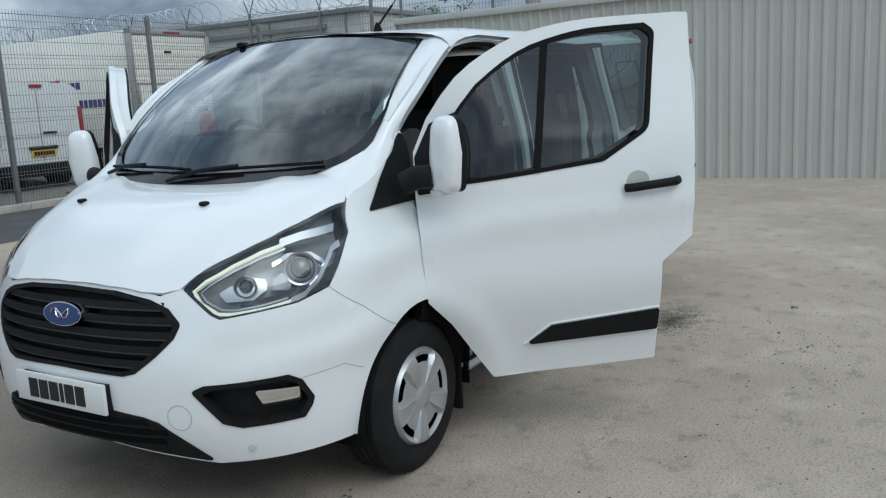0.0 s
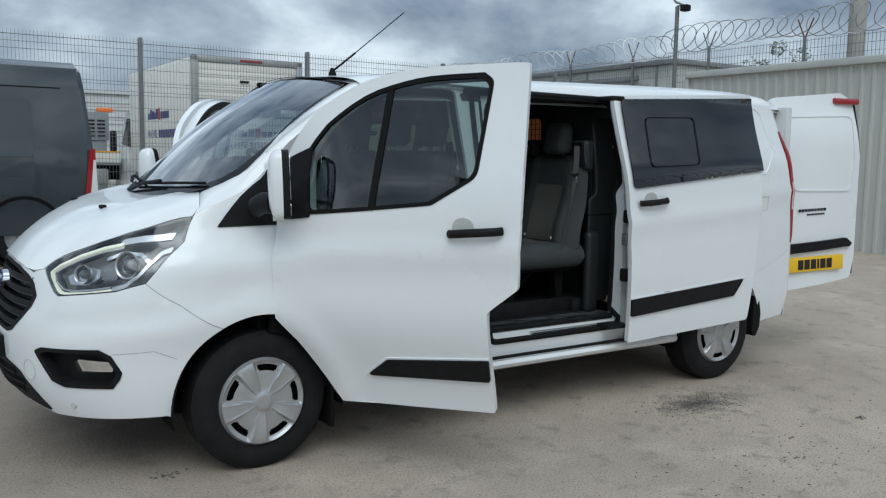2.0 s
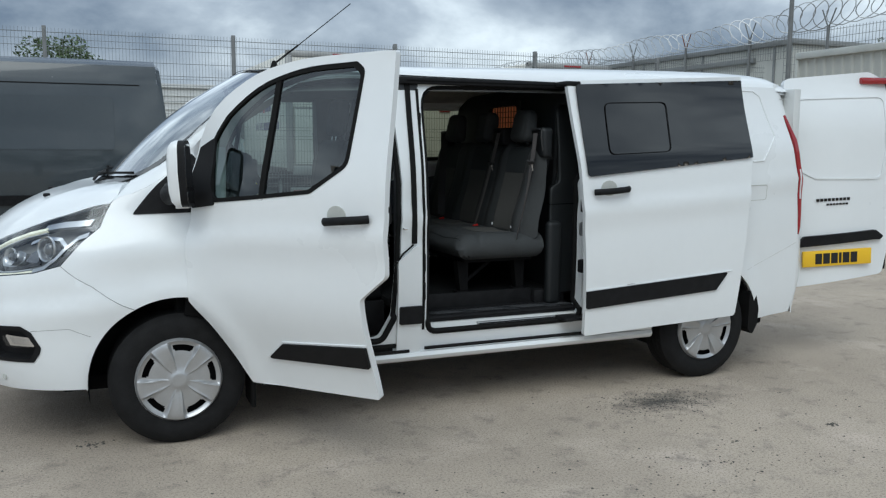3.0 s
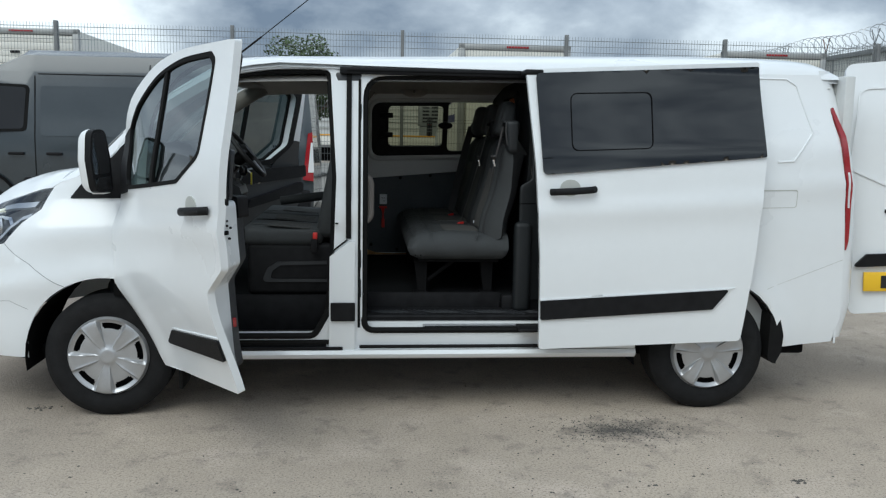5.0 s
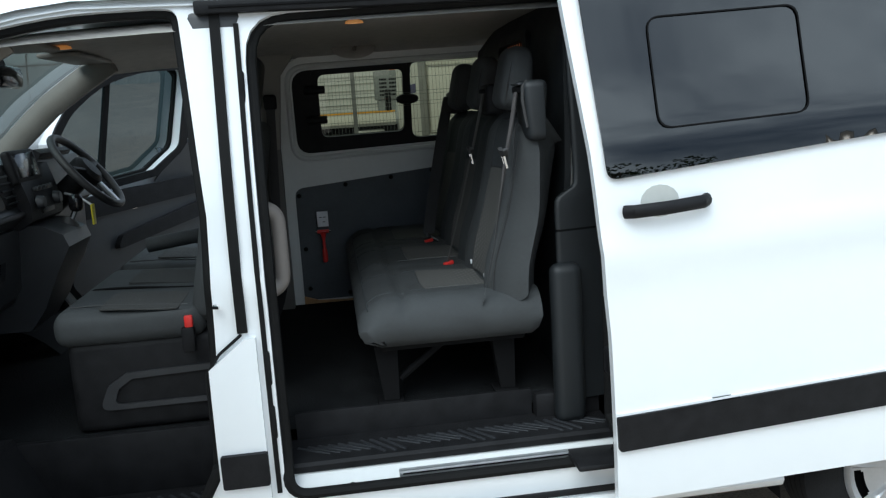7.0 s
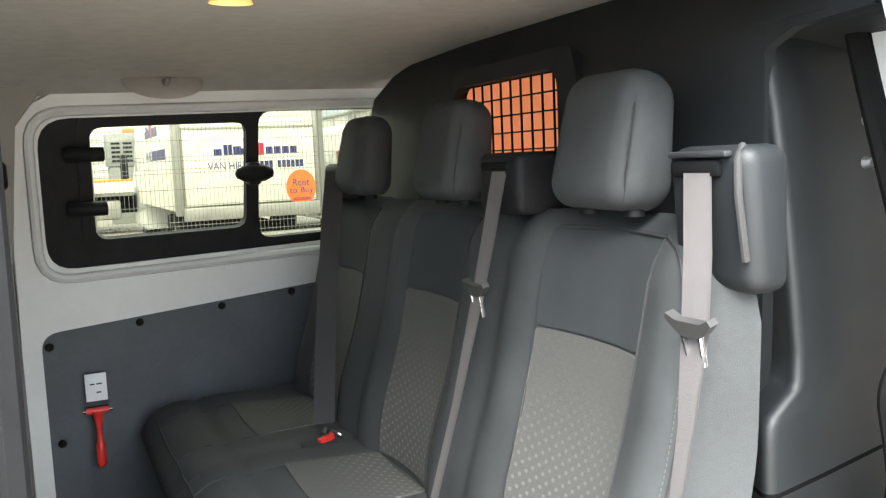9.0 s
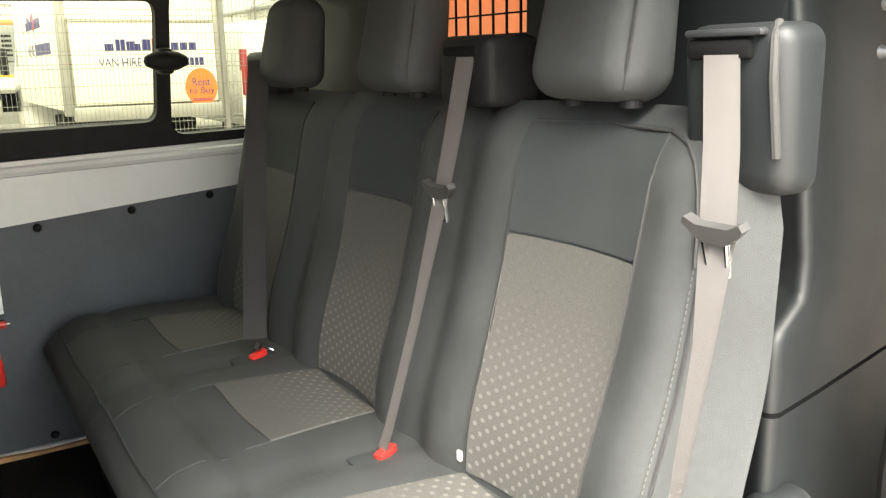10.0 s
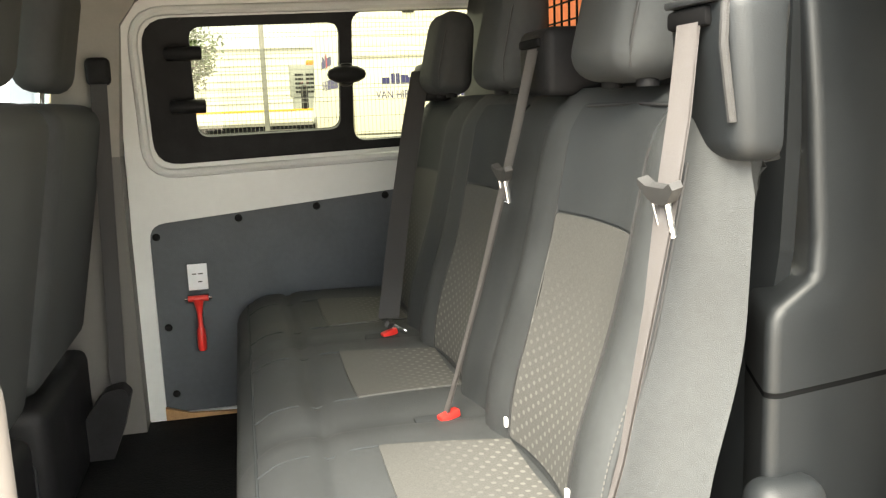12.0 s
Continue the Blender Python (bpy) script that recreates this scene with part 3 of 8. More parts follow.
def box_truck(x0, x1, y0, y1, top, z0, label):
    """A hire box truck seen from behind, with a folded tail lift."""
    t = root("box_truck", label, "truck", at=(x0, y0, 0))
    W, L = x1 - x0, y1 - y0
    Shape().box(0.03, W - 0.03, 0.04, L, z0, top, 0.03).make("box_body", TRUCK_W, t)
    for xx in (0, W - 0.12):
        Shape().box(xx, xx + 0.12, -0.03, 0.06, z0 - 0.05, top + 0.02, 0.02).make("rear_post", TRUCK_F, t)
    Shape().box(0, W, -0.03, 0.06, top - 0.09, top + 0.02, 0.02).make("rear_header", TRUCK_F, t)
    Shape().box(W * 0.42, W * 0.62, -0.045, -0.03, top - 0.055, top - 0.015, 0.005).make("marker_lamp", TAIL_RED, t)
    n = 7
    seam = z0 + (top - z0) * 0.53
    for i in range(n):
        a, b = seam + (top - 0.1 - seam) * i / n, seam + (top - 0.1 - seam) * (i + 1) / n
        Shape().box(0.12, W - 0.12, -0.005, 0.03, a + 0.004, b, 0.004).make("shutter_slat", TRUCK_W, t)
    Shape().box(W * 0.42, W * 0.5, -0.03, -0.005, top - 0.42, top - 0.38, 0.008).make("shutter_handle", SATIN, t)
    Shape().box(0.14, W - 0.14, -0.10, -0.05, z0 + 0.08, seam - 0.01, 0.012).make("tail_lift", TRUCK_W, t)
    Shape().box(0.14, W - 0.14, -0.11, -0.095, seam - 0.03, seam - 0.01, 0.004).make("tail_lift_edge", TRUCK_F, t)
    Shape().box(0.1, W - 0.1, -0.12, 0.0, z0 - 0.12, z0 + 0.06, 0.02).make("deck_beam", TRUCK_F, t)
    Shape().box(0.05, W - 0.05, -0.08, 0.02, 0.50, 0.70, 0.02).make("rear_bumper", TRUCK_F, t)
    for xx in (0.1, W - 0.34):
        Shape().box(xx, xx + 0.24, -0.1, -0.078, 0.55, 0.65, 0.01).make("tail_lamp", TAIL_RED, t)
    Shape().box(W / 2 - 0.25, W / 2 + 0.25, -0.095, -0.08, 0.55, 0.66, 0.004).make("number_plate", YELLOW, t)
    bars(t, pose(W / 2, -0.096, 0.605, 90), -0.21, [0.05] * 7, 0.07, 0.012, BLACK_INK, "plate_mark")
    # chassis, wheels and cab
    Shape().box(0.5, W - 0.5, 0.2, L + 1.2, 0.5, 0.8, 0.02).make("chassis", DARK, t)
    for xx, fc in ((0.28, -1), (W - 0.28, 1)):
        for yy in (L * 0.30, L + 0.75):
            s = Shape()
            m = pose(xx, yy, 0.62, 0, 0, 90)
            s.lathe([(0.2, -0.12), (0.32, -0.12), (0.355, -0.06), (0.355, 0.06), (0.32, 0.12), (0.2, 0.12)], 28, m).make("tyre", TYRE, t)
            Shape().lathe([(0.0, -0.05), (0.1, -0.07), (0.2, -0.1), (0.2, 0.1), (0.1, 0.07), (0.0, 0.05)], 24, m).make("rim", SILVER, t)
    cab = [(L, 0.55), (L, 2.35), (L + 0.7, 2.38), (L + 1.35, 1.75), (L + 1.9, 1.35), (L + 2.0, 0.6)]
    Shape().prism([(0.12, y, z) for y, z in cab], (0, 0, 0), (W - 0.24, 0, 0)).make("cab", WHITE, t)
    for xx in (0.112, W - 0.128):
        Shape().prism([(xx, y, z) for y, z in [(L + 0.12, 1.55), (L + 0.12, 2.2), (L + 0.65, 2.22), (L + 1.2, 1.65)]], (0, 0, 0), (0.016, 0, 0)).make("cab_window", GLOSSB, t)
    for xx in (-0.16, W + 0.02):
        Shape().box(xx, xx + 0.14, L + 1.05, L + 1.2, 1.45, 1.95, 0.04).make("door_mirror", SATIN, t)
    # side print
    ms = pose(0.028, L * 0.5, seam + 0.05, 90, 0, -90)
    logo(t, ms, 1.6)
    lettering("side_lettering", "VAN HIRE", 0.16, NAVY, t, pose(0.03, L * 0.5 + 0.45, seam - 0.32, 90, 0, -90), 0.75)
    bars(t, pose(0.028, L * 0.5 - 0.05, seam - 0.32, 90, 0, -90), 0.0, [0.1] * 5 + [0.11] * 6, 0.15, 0.03, NAVY, "phone_bar")
    # rear print on the tail lift
    mr = pose(W / 2 + 0.06, -0.1, z0 + 0.80, 90)
    logo(t, mr, 1.2)
    lettering("rear_lettering", "VAN HIRE", 0.105, NAVY, t, pose(W / 2 - 0.33, -0.1, z0 + 0.60, 90), 0.52)
    bars(t, pose(W / 2 - 0.01, -0.1, z0 + 0.60, 90), 0.0, [0.05] * 5, 0.1, 0.013, NAVY, "phone_bar")
    bars(t, pose(W / 2 + 0.36, -0.1, z0 + 0.60, 90), 0.0, [0.05] * 6, 0.1, 0.013, NAVY, "phone_bar")
    el = [(0.215 * math.cos(a * 0.2618), 0.25 * math.sin(a * 0.2618), 0) for a in range(24)]
    s = Shape()
    mc = pose(W - 0.36, -0.1, z0 + 0.26, 90)
    s.prism([mc @ Vector(p) for p in el], (0, 0, 0), (0, -0.004, 0)).make("orange_disc", ORANGE_P, t)
    for txt, dz, wd in (("Rent", 0.07, 0.24), ("to Buy", -0.05, 0.34)):
        lettering("disc_lettering", txt, 0.1, NAVY, t, pose(W - 0.36, -0.106, z0 + 0.26 + dz, 90), wd)
    bars(t, pose(W - 0.36, -0.105, z0 + 0.10, 90), -0.13, [0.26], 0.035, 0, CRIMSON)
    return t


truck = box_truck(3.05, 5.12, 10.2, 14.8, 3.16, 1.04, "white hire box truck with tail lift folded up")
copy_thing(truck, pose(-5.82, 10.6, 0.1))
copy_thing(truck, pose(8.06, 10.35, 0.0))


def white_van(x0, y0):
    v = root("white_panel_van", "white panel van parked behind the wire fence", "van", at=(x0, y0, 0.35))
    sec = [(0, 0.35), (0.0, 1.05), (0.07, 1.75), (0.22, 1.86), (0.9, 1.9), (1.58, 1.86), (1.73, 1.75), (1.8, 1.05), (1.8, 0.35)]
    Shape().prism([(x, 0, z) for x, z in sec], (0, 0, 0), (0, 4.3, 0)).make("body", WHITE, v)
    for x in (0.01, 1.69):
        Shape().box(x, x + 0.10, -0.025, 0.10, 0.78, 1.46, 0.03).make("tail_lamp", TAIL_RED, v)
    Shape().box(0.03, 1.77, -0.09, 0.05, 0.25, 0.48, 0.05).make("bumper", SATIN, v)
    Shape().box(0.895, 0.905, -0.006, 0.02, 0.5, 1.75).make("door_gap", GREYP, v)
    for x in (0.10, 0.92):
        panel("door_pressing", fillet([(x, 0.95), (x + 0.78, 0.95), (x + 0.74, 1.72), (x + 0.05, 1.72)], 0.06), lambda a, b: (a, -0.002, b), 0.01, WHITE, v, step=0.2, lift=0.012)
    Shape().box(0.78, 1.02, -0.03, 0.03, 1.80, 1.86, 0.015).make("brake_lamp", TAIL_RED, v)
    Shape().box(0.93, 1.20, -0.035, 0.0, 0.98, 1.03, 0.012).make("door_handle", SATIN, v)
    Shape().box(0.62, 1.18, -0.045, 0.0, 0.72, 0.78, 0.012).make("plate_lintel", SATIN, v)
    Shape().box(0.66, 1.14, -0.03, 0.0, 0.60, 0.71, 0.005).make("number_plate", YELLOW, v)
    bars(v, pose(0.9, -0.031, 0.655, 90), -0.2, [0.05] * 7, 0.07, 0.008, BLACK_INK, "plate_mark")
    for x, fc in ((0.12, -1), (1.68, 1)):
        for y in (0.8, 3.6):
            s = Shape()
            s.lathe([(0.0, -0.1), (0.2, -0.1), (0.33, -0.1), (0.33, 0.1), (0.0, 0.1)], 24, pose(x, y, 0.33, 0, 0, 90)).make("wheel", TYRE, v)


white_van(5.62, 11.0)


def grey_van():
    """Tall slate-grey panel van, nose to -x."""
    v = root("grey_panel_van", "slate-grey high-roof panel van parked on the yard", "van", at=(0, 6.15, 0.15))
    sec = [(0.0, 0.36), (-0.03, 0.8), (-0.03, 1.25), (0.0, 1.45), (0.08, 2.1), (0.16, 2.32), (0.36, 2.40), (1.0, 2.42)]
    full = sec + [(2.0 - y, z) for y, z in reversed(sec[:-1])]
    xs = [0.66, 0.62, 0.50, -0.2, -2.95, -3.1, -3.55, -3.95, -4.6, -5.0]
    def ring(x):
        k = 1.0
        out = []
        for y, z in full:
            zz, yy = z, y
            if x > 0.46:
                e = (x - 0.46) / 0.2
                lean = (z - 0.36) / 2.06
                yy = y + (0.04 * e * e if y < 1 else -0.04 * e * e)
                zz = z - 0.05 * e * e * max(0, lean)
            if x < -3.05:
                e = (-3.05 - x) / 1.95
                zt = 2.42 - 2.3 * max(0, e - 0.12) ** 0.8 * 0.62
                zz = min(z, max(0.5, zt))
                yy = y + (0.12 if y < 1 else -0.12) * e
            out.append((x - (0.10 * max(0, zz - 1.2) if x > 0.5 else 0), yy, zz))
        return out
    rings = [ring(x) for x in xs]
    n = len(full)
    verts = [p for r in rings for p in r]
    faces = [(i * n + j, i * n + (j + 1) % n, (i + 1) * n + (j + 1) % n, (i + 1) * n + j) for i in range(len(xs) - 1) for j in range(n)]
    faces += [tuple(reversed(range(n))), tuple(range((len(xs) - 1) * n, len(xs) * n))]
    link("body", verts, faces, GREYVAN, v, sharp=30)
    def side(x, z):
        return (x, ramp(z, [0.36, 0.8, 1.25, 1.45, 2.1, 2.32], [0.0, -0.03, -0.03, 0.0, 0.08, 0.16]), z)
    def strip(name, pts, mt, th=0.012, lift=0.006):
        return panel(name, pts, side, th, mt, v, step=0.12, lift=lift)
    strip("pressed_panel", fillet([(-1.40, 1.27), (-0.02, 1.27), (-0.02, 1.92), (-1.40, 1.92)], 0.06), GREYVAN, 0.02, 0.008)
    strip("sliding_door_panel", fillet([(-2.87, 1.27), (-1.57, 1.27), (-1.57, 1.92), (-2.87, 1.92)], 0.06), GREYVAN, 0.02, 0.008)
    strip("roof_seam", [(-2.9, 2.07), (0.3, 2.07), (0.3, 2.08), (-2.9, 2.08)], RUBBER)
    strip("door_gap", [(-2.95, 0.45), (-2.937, 0.45), (-2.937, 2.05), (-2.95, 2.05)], RUBBER, 0.01, 0.003)
    strip("door_gap", [(-1.49, 0.45), (-1.477, 0.45), (-1.477, 2.22), (-1.49, 2.22)], RUBBER, 0.01, 0.003)
    strip("slide_rail", [(-1.47, 1.385), (-0.31, 1.385), (-0.31, 1.425), (-1.47, 1.425)], RUBBER, 0.02, 0.006)
    strip("rub_strip", fillet([(-3.1, 0.6), (-0.6, 0.6), (-0.6, 0.72), (-3.1, 0.72)], 0.02), SATIN, 0.03, 0.02)
    strip("window_rubber", fillet([(-4.06, 1.30), (-3.05, 1.33), (-3.01, 1.93), (-3.42, 1.945)], 0.07), RUBBER, 0.01, 0.004)
    strip("cab_window", fillet([(-3.98, 1.335), (-3.09, 1.36), (-3.05, 1.895), (-3.42, 1.91)], 0.05), GLOSSB, 0.01, 0.008)
    strip("window_bar", [(-3.52, 1.35), (-3.49, 1.35), (-3.44, 1.90), (-3.47, 1.90)], RUBBER, 0.01, 0.012)
    for x in (-3.28, -2.80):
        Shape().box(x, x + 0.2, -0.065, -0.03, 1.02, 1.06, 0.012).make("door_handle", SATIN, v)
    Shape().box(0.10, 0.62, -0.05, 0.12, 0.25, 0.60, 0.04).make("bumper_corner", SATIN, v)
    Shape().box(0.5, 0.64, 0.1, 1.9, 0.28, 0.6, 0.04).make("rear_bumper", SATIN, v)
    s = Shape()
    s.prism([(0.52, -0.035, 0.74), (0.665, -0.035, 0.72), (0.65, -0.02, 1.38), (0.59, -0.02, 1.36)], (0, -0.012, 0), (0, 0.14, 0)).make("tail_lamp", TAIL_RED, v)
    Shape().prism([(0.59, -0.03, 0.84), (0.670, -0.03, 0.84), (0.655, -0.02, 1.24), (0.63, -0.02, 1.24)], (0, -0.022, 0), (0, 0.13, 0)).make("clear_lens", TAIL_WHITE, v)
    Shape().box(0.315, 0.40, -0.05, -0.01, 0.565, 0.605, 0.01).make("side_marker", ORANGE_P, v)
    for x in (-3.62, -0.14):
        Shape().lathe([(0.44, -0.012), (0.40, -0.014), (0.40, 0.25), (0.0, 0.25)], 32, pose(x, -0.02, 0.38)).make("wheel_arch", DARK, v)
        wheel_parts(v, x, 0.12, 0.345, 0.345, 0.22, -1)


grey_van()


def generator():
    g = root("generator_cabinet", "grey louvred generator cabinet with orange beacon", "generator", at=(2.95, 19.2, 0))
    Shape().box(0, 0.55, 0, 0.6, 0.35, 1.75, 0.03).make("plinth", GREYP, g)
    Shape().box(-0.05, 0.6, -0.03, 0.6, 1.75, 2.5, 0.02).make("cabinet", GREYP, g)
    for i in range(5):
        for j in range(2):
            Shape().box(0.05 + j * 0.26, 0.24 + j * 0.26, -0.045, -0.02, 1.85 + i * 0.1, 1.90 + i * 0.1, 0.004).make("louvre", SATIN, g)
    Shape().box(0.35, 0.75, 0.1, 0.35, 2.5, 2.62, 0.03).make("beacon", ORANGE_P, g)


generator()


def flatbed_truck(x0, y0):
    """Low white dropside body with an amber line, on the gravel behind the box truck."""
    f = root("flatbed_truck", "white dropside flatbed truck with an amber side line", "truck", at=(x0, y0, 0.36))
    Shape().box(-4.2, 0.0, 0, 2.0, 0.80, 0.95, 0.02).make("deck", TRUCK_F, f)
    Shape().box(-4.2, 0.0, -0.03, 0.02, 0.86, 1.12, 0.01).make("side_board", TRUCK_W, f)
    Shape().box(-4.2, 0.0, -0.045, -0.03, 1.09, 1.125, 0.004).make("amber_line", AMBER, f)
    Shape().box(-4.0, 0.2, 0.5, 1.5, 0.45, 0.8, 0.02).make("chassis", DARK, f)
    Shape().box(-0.9, -0.25, 0.05, 0.5, 0.35, 0.72, 0.05).make("side_tank", TRUCK_F, f)
    for x in (-1.35, -3.2):
        wheel_parts(f, x, 0.12, 0.33, 0.34, 0.22, -1)


AMBER = mat("amber_marking", (0.85, 0.42, 0.03), 0.4)
flatbed_truck(3.1, 15.9)


def pole(name, x, y, r, h, material, label, lamp=False):
    p = root(name, label, "pole", at=(x, y, 0))
    Shape().tube([(0, 0, 0), (0, 0, h)], r, 14).make("mast", material, p)
    if lamp:
        Shape().box(-0.05, 0.12, -0.28, -0.1, h - 0.12, h + 0.02, 0.03).make("camera_head", SATIN, p)
        Shape().tube([(0, 0, h), (0, -0.15, h + 0.02), (0, 0.05, h + 0.1), (0, 0.12, h + 0.18)], 0.025, 8).make("bracket", POST, p)
    else:
        Shape().box(-r * 1.3, r * 1.3, -r * 1.3, r * 1.3, 0, 0.12, 0.02).make("foot", material, p)


pole("camera_mast", 12.9, 8.15, 0.045, 4.75, POST, "slim grey mast with security camera on top", True)
pole("concrete_pole", 14.3, 4.9, 0.16, 9.0, POLE_C, "thick pale round pole behind the wall")


def planks():
    t = root("timber_stack", "low stack of weathered timber boards by the fence", "timber")
    for i in range(4):
        Shape().box(5.2 + 0.05 * i, 8.4, 8.55 + 0.06 * (i % 2), 8.8 + 0.06 * (i % 2), rise(8.7) + i * 0.06, rise(8.7) + i * 0.06 + 0.05, 0.008).make("board", WOOD, t)


planks()


def tree(x, y, z0, h, r, seed, label, n=1500):
    rnd = random.Random(seed)
    t = root("tree", label, "tree", at=(x, y, z0), group="trees beyond the yard")
    s = Shape()
    s.tube([(0, 0, 0), (0.05 * h * 0.3, 0, h * 0.3), (0.0, 0.05, h * 0.62)], h * 0.03, 8)
    tips = []
    for i in range(7):
        a = rnd.random() * 6.283
        q = (r * 0.7 * math.cos(a), r * 0.7 * math.sin(a), h * (0.5 + 0.4 * rnd.random()))
        tips.append(q)
        s.tube([(0, 0, h * (0.25 + 0.05 * i)), (q[0] * 0.5, q[1] * 0.5, (h * 0.35 + q[2]) / 2), q], h * 0.011, 5)
    s.make("trunk", BARK, t)
    c = Shape()
    clumps = [(rnd.gauss(0, r * 0.42), rnd.gauss(0, r * 0.42), h * (0.45 + 0.5 * rnd.random()), r * (0.22 + 0.22 * rnd.random())) for _ in range(16)] + [(q[0], q[1], q[2], r * 0.35) for q in tips]
    for _ in range(n * 3):
        cx, cy, cz, cr = rnd.choice(clumps)
        d = Vector((rnd.gauss(0, 1), rnd.gauss(0, 1), rnd.gauss(0, 1))).normalized() * cr * (0.55 + 0.5 * rnd.random())
        p = Vector((cx, cy, cz)) + d
        u = Vector((rnd.gauss(0, 1), rnd.gauss(0, 1), rnd.gauss(0, 0.6))).normalized()
        w = u.orthogonal().normalized()
        l = r * 0.042 * (0.7 + 0.8 * rnd.random())
        c.add([p - u * l, p + w * l * 0.5, p + u * l, p - w * l * 0.5], [(0, 1, 2, 3)])
    c.make("crown", LEAF, t, smooth=False)
    return t


tree(16.5, 2.2, 0, 4.9, 1.5, 5, "young green tree showing above the steel wall", 1800)
tree(17.5, -0.6, 0, 4.6, 1.1, 6, "young green tree showing above the steel wall", 1000)
tree(18.0, 9.2, 0, 4.6, 1.0, 7, "small green tree beside the low shed", 900)
tree(-0.7, 27, 0.3, 4.65, 1.7, 8, "round green tree far behind the fence", 1800)
tree(-8.4, 25, 0.3, 3.9, 1.8, 9, "round green tree far behind the fence", 1800)
# trees and a lamp post on the far side of the yard, seen only as reflections
for i, (x, y, h) in enumerate([(-16, -34, 6), (-9, -38, 8), (-3, -36, 7), (3, -40, 9), (9, -37, 6.5), (15, -36, 8), (21, -40, 7)]):
    tree(x, y, 0, h, h * 0.42, 20 + i, "leafy tree on the far side of the yard", 700)
lp = root("lamp_post", "tall dark lamp post on the far side of the yard", "lamp post", at=(4.2, -16, 0))
Shape().tube([(0, 0, 0), (0, 0, 6.2)], 0.07, 10).make("mast", POST, lp)
Shape().tube([(0, 0, 6.1), (-0.5, 0, 6.3), (0.9, 0, 6.55)], 0.05, 8).make("arm", POST, lp)
Shape().box(0.6, 1.3, -0.15, 0.15, 6.5, 6.6, 0.03).make("lantern", GREYP, lp)

# ---- the white crew van ----
# x runs from the front axle to the rear, y to the offside, z up
van = root("crew_van", "white long-wheelbase crew van with its doors open", "van")


def half_width(x, z):
    """Half width of the body at a station and height."""
    s = 0.065 * (x - 0.5) * smoothstep(0.5, 0.95, z) * (1 - smoothstep(1.4, 1.85, z))
    q = z - s
    w = ramp(q, [0.20, 0.30, 0.42, 0.55, 0.75, 0.85, 0.95, 1.035, 1.06, 1.10, 1.13, 1.25, 1.35, 1.5, 1.65, 1.8, 1.9],
             [0.905, 0.93, 0.948, 0.958, 0.966, 0.965, 0.962, 0.968, 0.973, 0.968, 0.960, 0.951, 0.938, 0.908, 0.878, 0.850, 0.832])
    w -= 0.075 * smoothstep(0.95, 1.2, z) * (1 - smoothstep(0.0, 0.5, x)) * (1 - smoothstep(1.42, 1.75, z))
    if x > 3.2:
        w -= 0.05 * ((x - 3.2) / 0.9) ** 2
    for cx in (0.0, 3.3):
        r = math.hypot(x - cx, z - 0.33)
        w += 0.018 * math.exp(-(((r - 0.45) / 0.07) ** 2)) * smoothstep(0.2, 0.4, z)
    return w


def nose_x(z):
    return ramp(z, [0.22, 0.30, 0.40, 0.50, 0.64, 0.72, 0.85, 0.95, 1.0, 1.1, 1.2, 1.27, 1.33, 1.37, 1.45],
                [-0.90, -0.955, -1.0, -1.025, -1.032, -1.02, -0.985, -0.955, -0.93, -0.855, -0.735, -0.60, -0.42, -0.25, -0.10])


def side_x(z):
    return ramp(z, [0.3, 0.85, 1.0, 1.2, 1.4], [-0.2, -0.2, -0.12, 0.0, 0.08])


NE = 2.5
HALF = math.pi / 2


def nose(s, z):
    """The skin as one sheet: s from the middle of the front (0) round the corner (pi/2) and on along the side in metres."""
    g = -1 if s >= 0 else 1
    a = abs(s)
    xs = side_x(z)
    if a >= HALF:
        x = xs + (a - HALF)
        return (x, g * half_width(x, z), z)
    # shallow scoop between headlight and fog lamp
    scoop = 1 - 0.014 * math.exp(-(((z - 0.755 - 0.06 * (a - 0.9)) / 0.045) ** 2)) * smoothstep(0.5, 0.75, a) * (1 - smoothstep(1.2, 1.5, a))
    w = half_width(xs, z) * scoop
    return (xs - (xs - nose_x(z)) * scoop * max(0, math.cos(a)) ** (2 / NE), g * w * math.sin(a) ** (2 / NE), z)


def on_nose(x, y, z):
    """The (s, z) of a place on the skin."""
    xs = side_x(z)
    if x >= xs:
        s = HALF + x - xs
    else:
        w = half_width(xs, z)
        u = min(1, abs(y) / w) ** (NE / 2)
        v = min(1, max(0, (xs - x) / (xs - nose_x(z)))) ** (NE / 2)
        s = math.atan2(u, v)
    return (s if y <= 0 else -s, z)


def skin(pts):
    return [on_nose(*p[:3]) + tuple(p[3:]) for p in pts]


def mirrored(pts):
    """A closed outline from its nearside half, given from the top middle to the bottom middle."""
    return pts + [(-p[0],) + tuple(p[1:]) for p in reversed(pts)]


def side(x, z):
    return (x, -half_width(x, z), z)


def offside(x, z):
    return (x, half_width(x, z), z)


def arc(cx, cz, r, a0, a1, n=14):
    return [(cx + r * math.cos(radians(a0 + (a1 - a0) * i / n)), cz + r * math.sin(radians(a0 + (a1 - a0) * i / n)), 0) for i in range(n + 1)]


